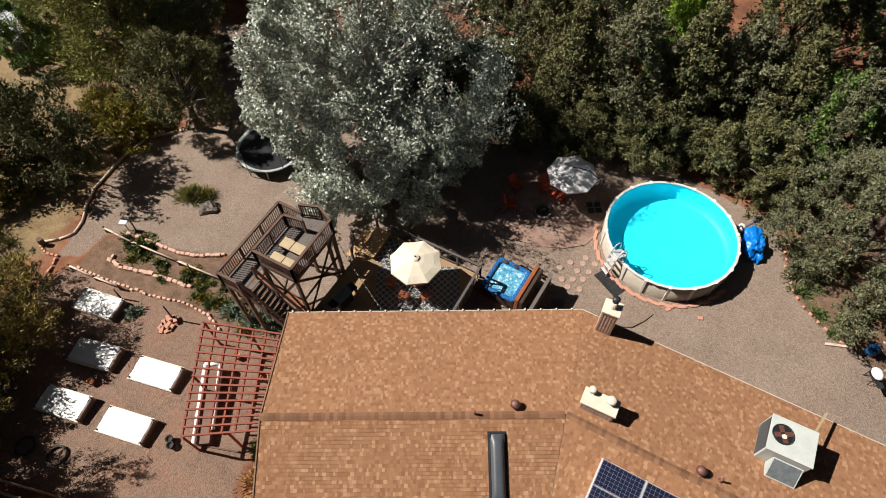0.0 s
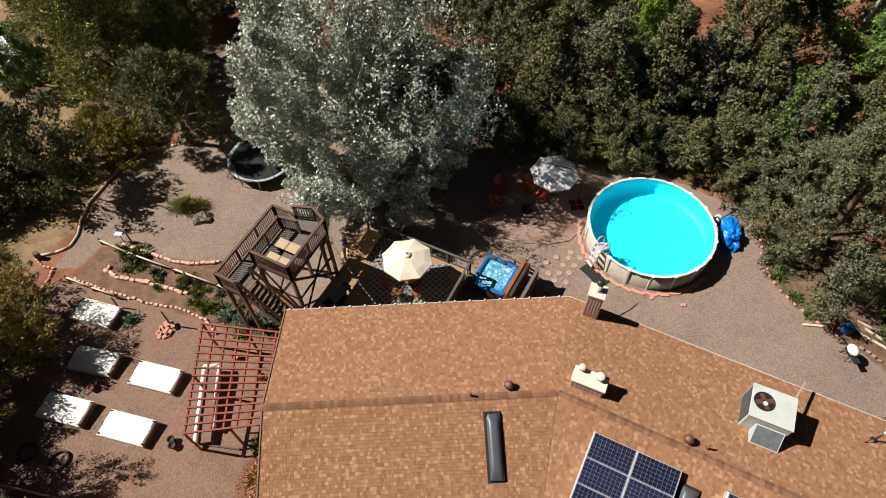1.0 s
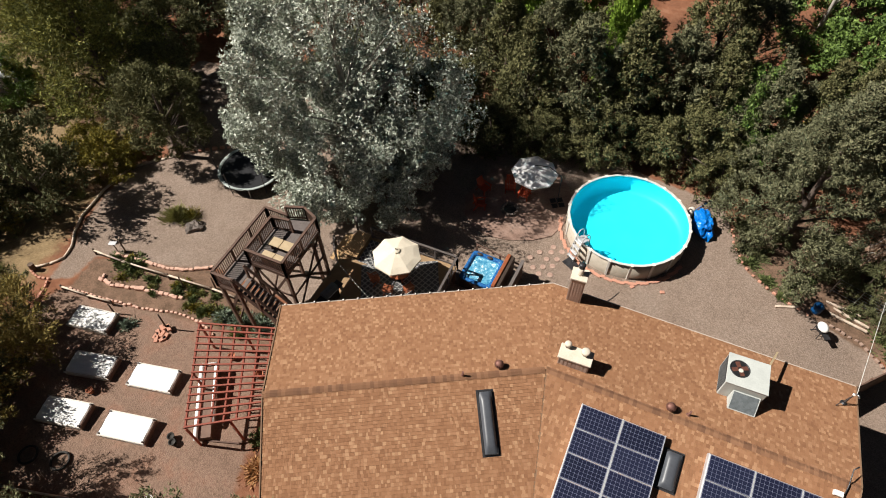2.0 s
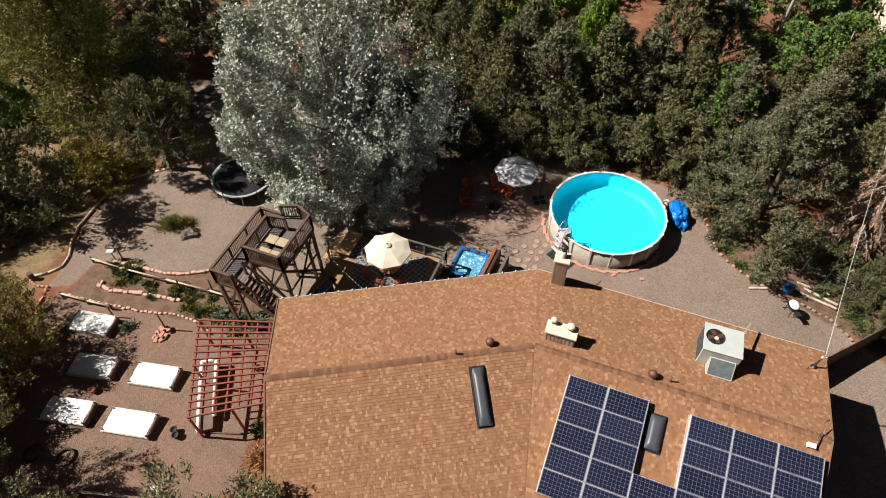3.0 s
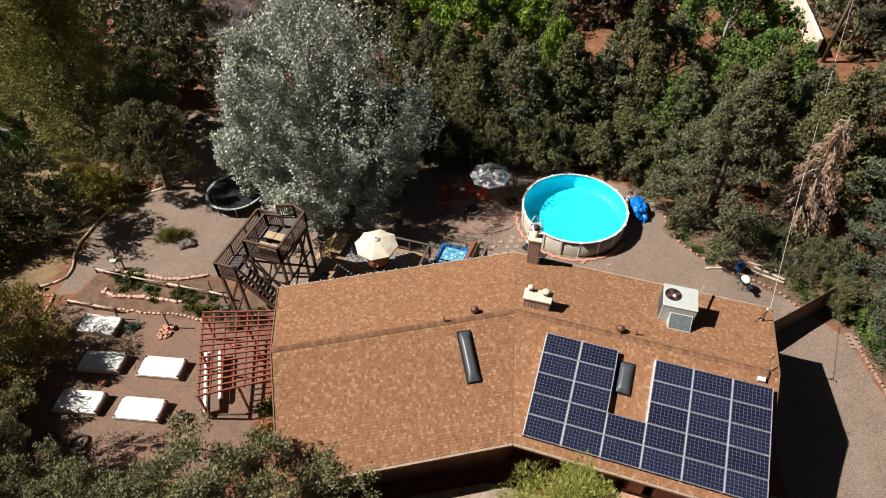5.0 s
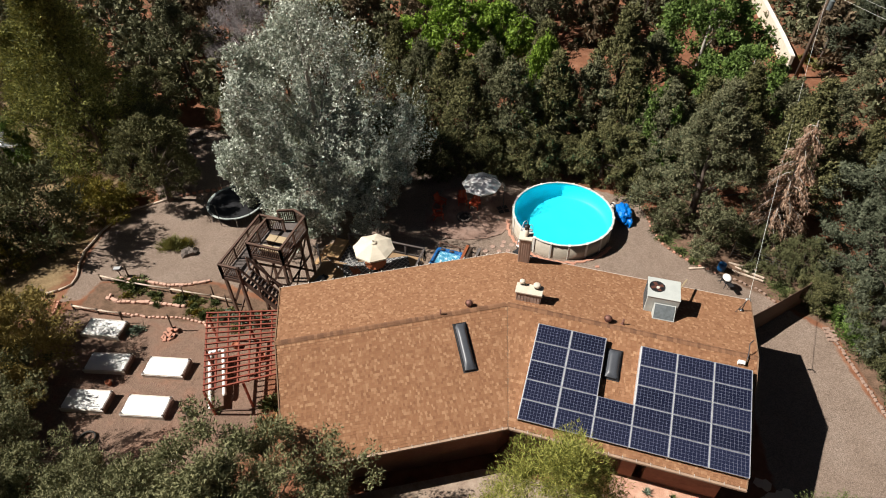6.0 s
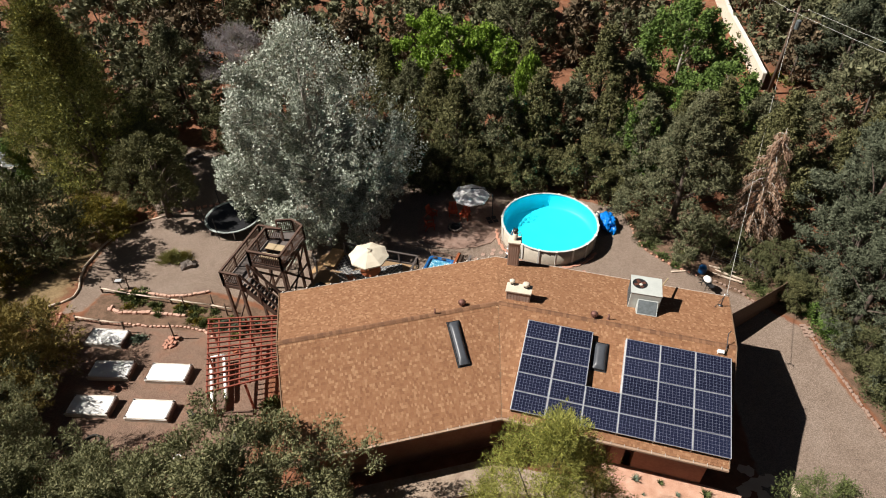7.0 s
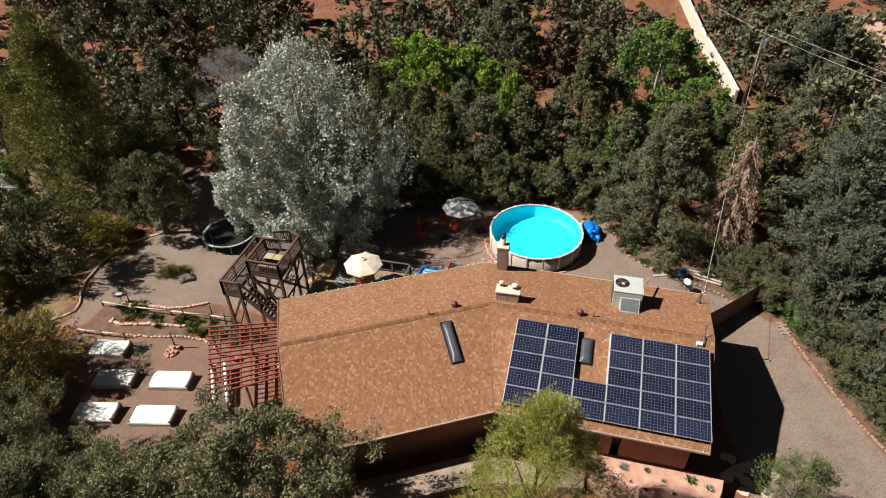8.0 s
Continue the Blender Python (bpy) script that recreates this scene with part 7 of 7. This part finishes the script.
# ---- east side, south side and distance ----
def east_side():
    f = thing("plank_fence", "tall dark wooden plank fence beside the driveway", "fence")
    a, b = Vector((10.35, 6.3, 0)), Vector((15.9, 12.3, 0))
    n = 54
    d = (b - a).normalized()
    ang = math.degrees(math.atan2(d.y, d.x))
    me = None
    for i in range(n):
        p = a.lerp(b, (i + 0.5) / n)
        if me is None:
            o = part("plank", B((-0.068, -0.012, 0, 0.068, 0.012, 1.95)), "wood_dark", f)
            me = o.data
        else:
            o = new("plank", me)
            o.parent = f
        o.matrix_basis = pose(p.x, p.y, G(p.x, p.y) - 0.02 + 0.012 * math.sin(i * 3.7), 0, 0, ang)
    for i in range(5):
        p = a.lerp(b, i / 4)
        part("post", B((p.x - 0.05, p.y - 0.05 + 0.08, G(p.x, p.y) - 0.1, p.x + 0.05, p.y + 0.13, G(p.x, p.y) + 1.9)), "wood_dark", f)
    for h in (0.4, 1.5):
        part("rail", beam(bmesh.new(), (a.x - 0.04, a.y + 0.05, G(a.x, a.y) + h), (b.x - 0.04, b.y + 0.05, G(b.x, b.y) + h), 0.04, 0.09), "wood_dark", f)
    g = thing("kettle_barbecue", "white covered barbecue cart on the gravel", "barbecue", on(11.0, 12.15, 0, 30) @ Matrix.Diagonal((0.8, 0.72, 0.9, 1)))
    bm = bmesh.new()
    bmesh.ops.create_icosphere(bm, subdivisions=3, radius=1.0)
    for v in bm.verts:
        v.co = Vector((v.co.x * 0.33, v.co.y * 0.48, 0.9 + v.co.z * 0.28 * (1 if v.co.z > 0 else 0.5) + 0.03 * noise.noise(v.co * 3)))
    part("hood", bm, "white", g, "white fabric hood", True)
    part("firebox", B((-0.24, -0.4, 0.55, 0.24, 0.4, 0.88), bevel=0.05), "black", g)
    for x in (-0.2, 0.2):
        for y in (-0.34, 0.34):
            part("leg", B((x - 0.02, y - 0.02, 0, x + 0.02, y + 0.02, 0.6)), "dark_metal", g)
    part("shelf", B((-0.2, -0.95, 0.7, 0.2, -0.42, 0.74)), "dark_metal", g)
    part("side_arm", beam(bmesh.new(), (-0.3, 0, 0.72), (-0.75, 0.1, 0.66), 0.05), "dark_metal", g)
    c = part("blue_barrel", lathe([(0, 0), (0.25, 0), (0.28, 0.1), (0.28, 0.5), (0.25, 0.58), (0, 0.6)], 20), "barrel", smooth=True)
    c.matrix_basis = on(10.85, 13.75)
    tagged(c, "blue plastic barrel beside the barbecue", "barrel")
    for i, (x, y, r, L) in enumerate(((12.4, 13.9, -14, 2.6), (12.6, 14.3, -18, 2.4), (12.2, 14.7, -8, 2.2), (9.3, 13.3, 20, 1.3))):
        o = part("timber", B((-L / 2, -0.07, 0, L / 2, 0.07, 0.09), bevel=0.008), "log")
        o.matrix_basis = on(x, y, 0.01, r)
        tagged(o, "pale timber lying by the barbecue", "timber", "loose timbers")
    lt = thing("wire_fence", "grey wire panel fence under the trees", "fence")
    for i in range(4):
        x, y = 11.6 + 1.3 * i, 15.6 - 0.35 * i
        part("post", tube(bmesh.new(), [(x, y, G(x, y)), (x, y, G(x, y) + 1.3)], 0.03, 6), "steel", lt)
    for k in range(6):
        part("wire", tube(bmesh.new(), [(11.6, 15.6, G(11.6, 15.6) + 0.2 + 0.21 * k), (15.5, 14.55, G(15.5, 14.5) + 0.2 + 0.21 * k)], 0.012, 4), "steel", lt)
    rnd = random.Random(2)
    for i in range(7):
        o = part("brick", B((-0.2, -0.1, 0, 0.2, 0.1, 0.1), bevel=0.01), "kerb")
        x, y = 17.2 + 0.03 * i + (i % 2) * 0.26, 10.4 - 0.15 * i
        o.matrix_basis = on(x, y, 0, 8 + rnd.uniform(-6, 6))
        tagged(o, "red brick stacked along the driveway edge", "brick", "driveway bricks")
    # south side
    T = [(4.9, -4.3), (9.6, -4.38), (11.5, -4.45), (11.35, -5.1), (11.05, -6.0), (8.6, -6.5), (6.2, -6.6), (4.8, -6.2)]
    o = part("terrace", prism(T, -0.3, 0.93), "mulch")
    tagged(o, "raised terrace bed of red gravel by the house", "terrace", kind="structure")
    for i, (x, y, h) in enumerate(((6.5, -5.0, 0.35), (7.7, -4.9, 0.25), (8.5, -5.3, 0.2), (9.8, -4.95, 0.4), (6.9, -5.7, 0.15), (9.0, -5.9, 0.2), (10.7, -5.2, 0.3), (7.6, -6.0, 0.2))):
        rs = np.random.RandomState(i + 900)
        n = 60
        a = rs.rand(n) * 6.283
        D = np.stack([np.cos(a), np.sin(a), 0.5 + rs.rand(n)], 1)
        D /= np.linalg.norm(D, axis=1, keepdims=True)
        s = new("agave", leaf_mesh("agave", np.zeros((n, 3)), D, unit(rs, n), h * (0.8 + 0.4 * rs.rand(n)), 0.2, "leaf_garden" if i % 2 else "leaf_sage"))
        s.location = (x, y, 0.93)
        tagged(s, "small spiky plant in the red gravel", "plant", "terrace plants")
    W = [(-9.5, -10.5), (-1.2, -6.0), (4.6, -5.6), (4.6, -6.6), (-0.5, -7.5), (-8.8, -11.8)]
    o = part("walkway", prism(W, 0.3, 0.88), "pale_dirt")
    tagged(o, "pale dusty dirt walkway along the south wall", "walkway", kind="structure")
    for i in range(22):
        x, y = rnd.uniform(11.9, 15.2), rnd.uniform(-5.6, -2.2)
        k = rnd.randrange(5, 8)
        ph = rnd.random() * 6
        P = [(rnd.uniform(0.22, 0.4) * math.cos(ph + 6.283 * j / k), rnd.uniform(0.22, 0.4) * math.sin(ph + 6.283 * j / k)) for j in range(k)]
        o = part("flagstone", prism(P, -0.05, 0.045), "flag")
        o.matrix_basis = on(x, y)
        tagged(o, "irregular pale flagstone beside the driveway", "flagstone", "flagstones")
    d = thing("house_door", "brown door with frame in the south wall", "door", pose(3.2, -3.62, 0.9))
    part("leaf", B((-0.45, -0.03, 0, 0.45, 0.0, 2.05)), "wood_dark", d)
    part("frame", B((-0.55, -0.05, 0, -0.45, 0.0, 2.15), (0.45, -0.05, 0, 0.55, 0.0, 2.15), (-0.45, -0.05, 2.05, 0.45, 0.0, 2.15)), "roof_board", d)
    col = part("porch_wall", B((5.05, -4.4, 0.3, 5.75, -3.6, 3.2), bevel=0.03), "stucco")
    tagged(col, "low stucco wall block by the south entrance", "wall", kind="structure")
    # distance
    w = thing("garden_wall", "long white stepped garden wall beyond the trees", "wall")
    pts = [(18.05, 45.6), (17.5, 50.6), (16.7, 56.5), (15.8, 62.9), (14.9, 73), (13.9, 84)]
    for i, (a2, b2) in enumerate(zip(pts, pts[1:])):
        part("section", beam(bmesh.new(), (*a2, G(*a2) + 0.95), (*b2, G(*b2) + 0.95), 0.3, 1.9), "cream", w)
        part("coping", beam(bmesh.new(), (*a2, G(*a2) + 1.95), (*b2, G(*b2) + 1.95), 0.42, 0.1), "trim", w)
    p = thing("utility_pole", "tall dark wooden utility pole with crossarm", "utility pole", pose(18.9, 45.0, G(18.9, 45) - 0.2))
    part("shaft", tube(bmesh.new(), [(0, 0, 0), (0, 0, 9.4)], [0.2, 0.13], 10), "post", p, "", True)
    part("crossarm", beam(bmesh.new(), (-1.1, -0.3, 8.9), (1.1, 0.3, 8.9), 0.1, 0.13), "post", p)
    for k in (-1.0, -0.4, 0.4, 1.0):
        part("insulator", lathe([(0.03, 8.96), (0.06, 9.0), (0.06, 9.08), (0, 9.1)], 8), "white_box", p).location = (k, k * 0.27, 0)
    part("transformer", lathe([(0, 7.3), (0.25, 7.3), (0.25, 8.1), (0.1, 8.2), (0, 8.2)], 14), "ac_dark", p).location = (0.35, -0.2, 0)
    def wire(a2, b2, sag, r):
        A, C = Vector(a2), Vector(b2)
        return tube(bmesh.new(), [A.lerp(C, i / 16) - Vector((0, 0, sag * 4 * (i / 16) * (1 - i / 16))) for i in range(17)], r, 5)
    zt = G(18.9, 45) - 0.2
    for a2, b2, s, lab in (((10.3, 5.0, roof_z(10.22, 5.02) + 0.9), (18.7, 44.9, zt + 8.3), 0.9, "pale service cable from the pole to the roof"), ((18.0, 44.7, zt + 9.1), (46, 10, 9.0), 0.8, "overhead wire leaving the utility pole"), ((19.8, 45.2, zt + 9.1), (48, 12, 9.0), 0.8, "overhead wire leaving the utility pole"), ((18.0, 44.7, zt + 9.1), (-10, 110, 11), 1.0, "overhead wire leaving the utility pole")):
        o = part("cable", wire(a2, b2, s, 0.013), "pool_rim", smooth=True)
        tagged(o, lab, "cable", "overhead wires")
    h = thing("neighbour_house", "distant stucco house with reddish tile roof", "house", pose(40, 62, G(40, 62), 0, 0, -20))
    part("wall", B((-7, -5, 0, 7, 5, 3.2)), "cream", h)
    bm = bmesh.new()
    V = [bm.verts.new(q) for q in ((-7.6, -5.6, 3.2), (7.6, -5.6, 3.2), (7.6, 5.6, 3.2), (-7.6, 5.6, 3.2), (-4, 0, 5.2), (4, 0, 5.2))]
    for q in ((0, 1, 5, 4), (2, 3, 4, 5), (1, 2, 5), (3, 0, 4), (3, 2, 1, 0)):
        bm.faces.new([V[i] for i in q])
    roof2 = part("roof", bm, "tile_roof", h)
    for x in (-4, 0, 4):
        wn_ = part("window", B((x - 0.6, -5.05, 1.0, x + 0.6, -4.98, 2.2)), "dome", h)


east_side()
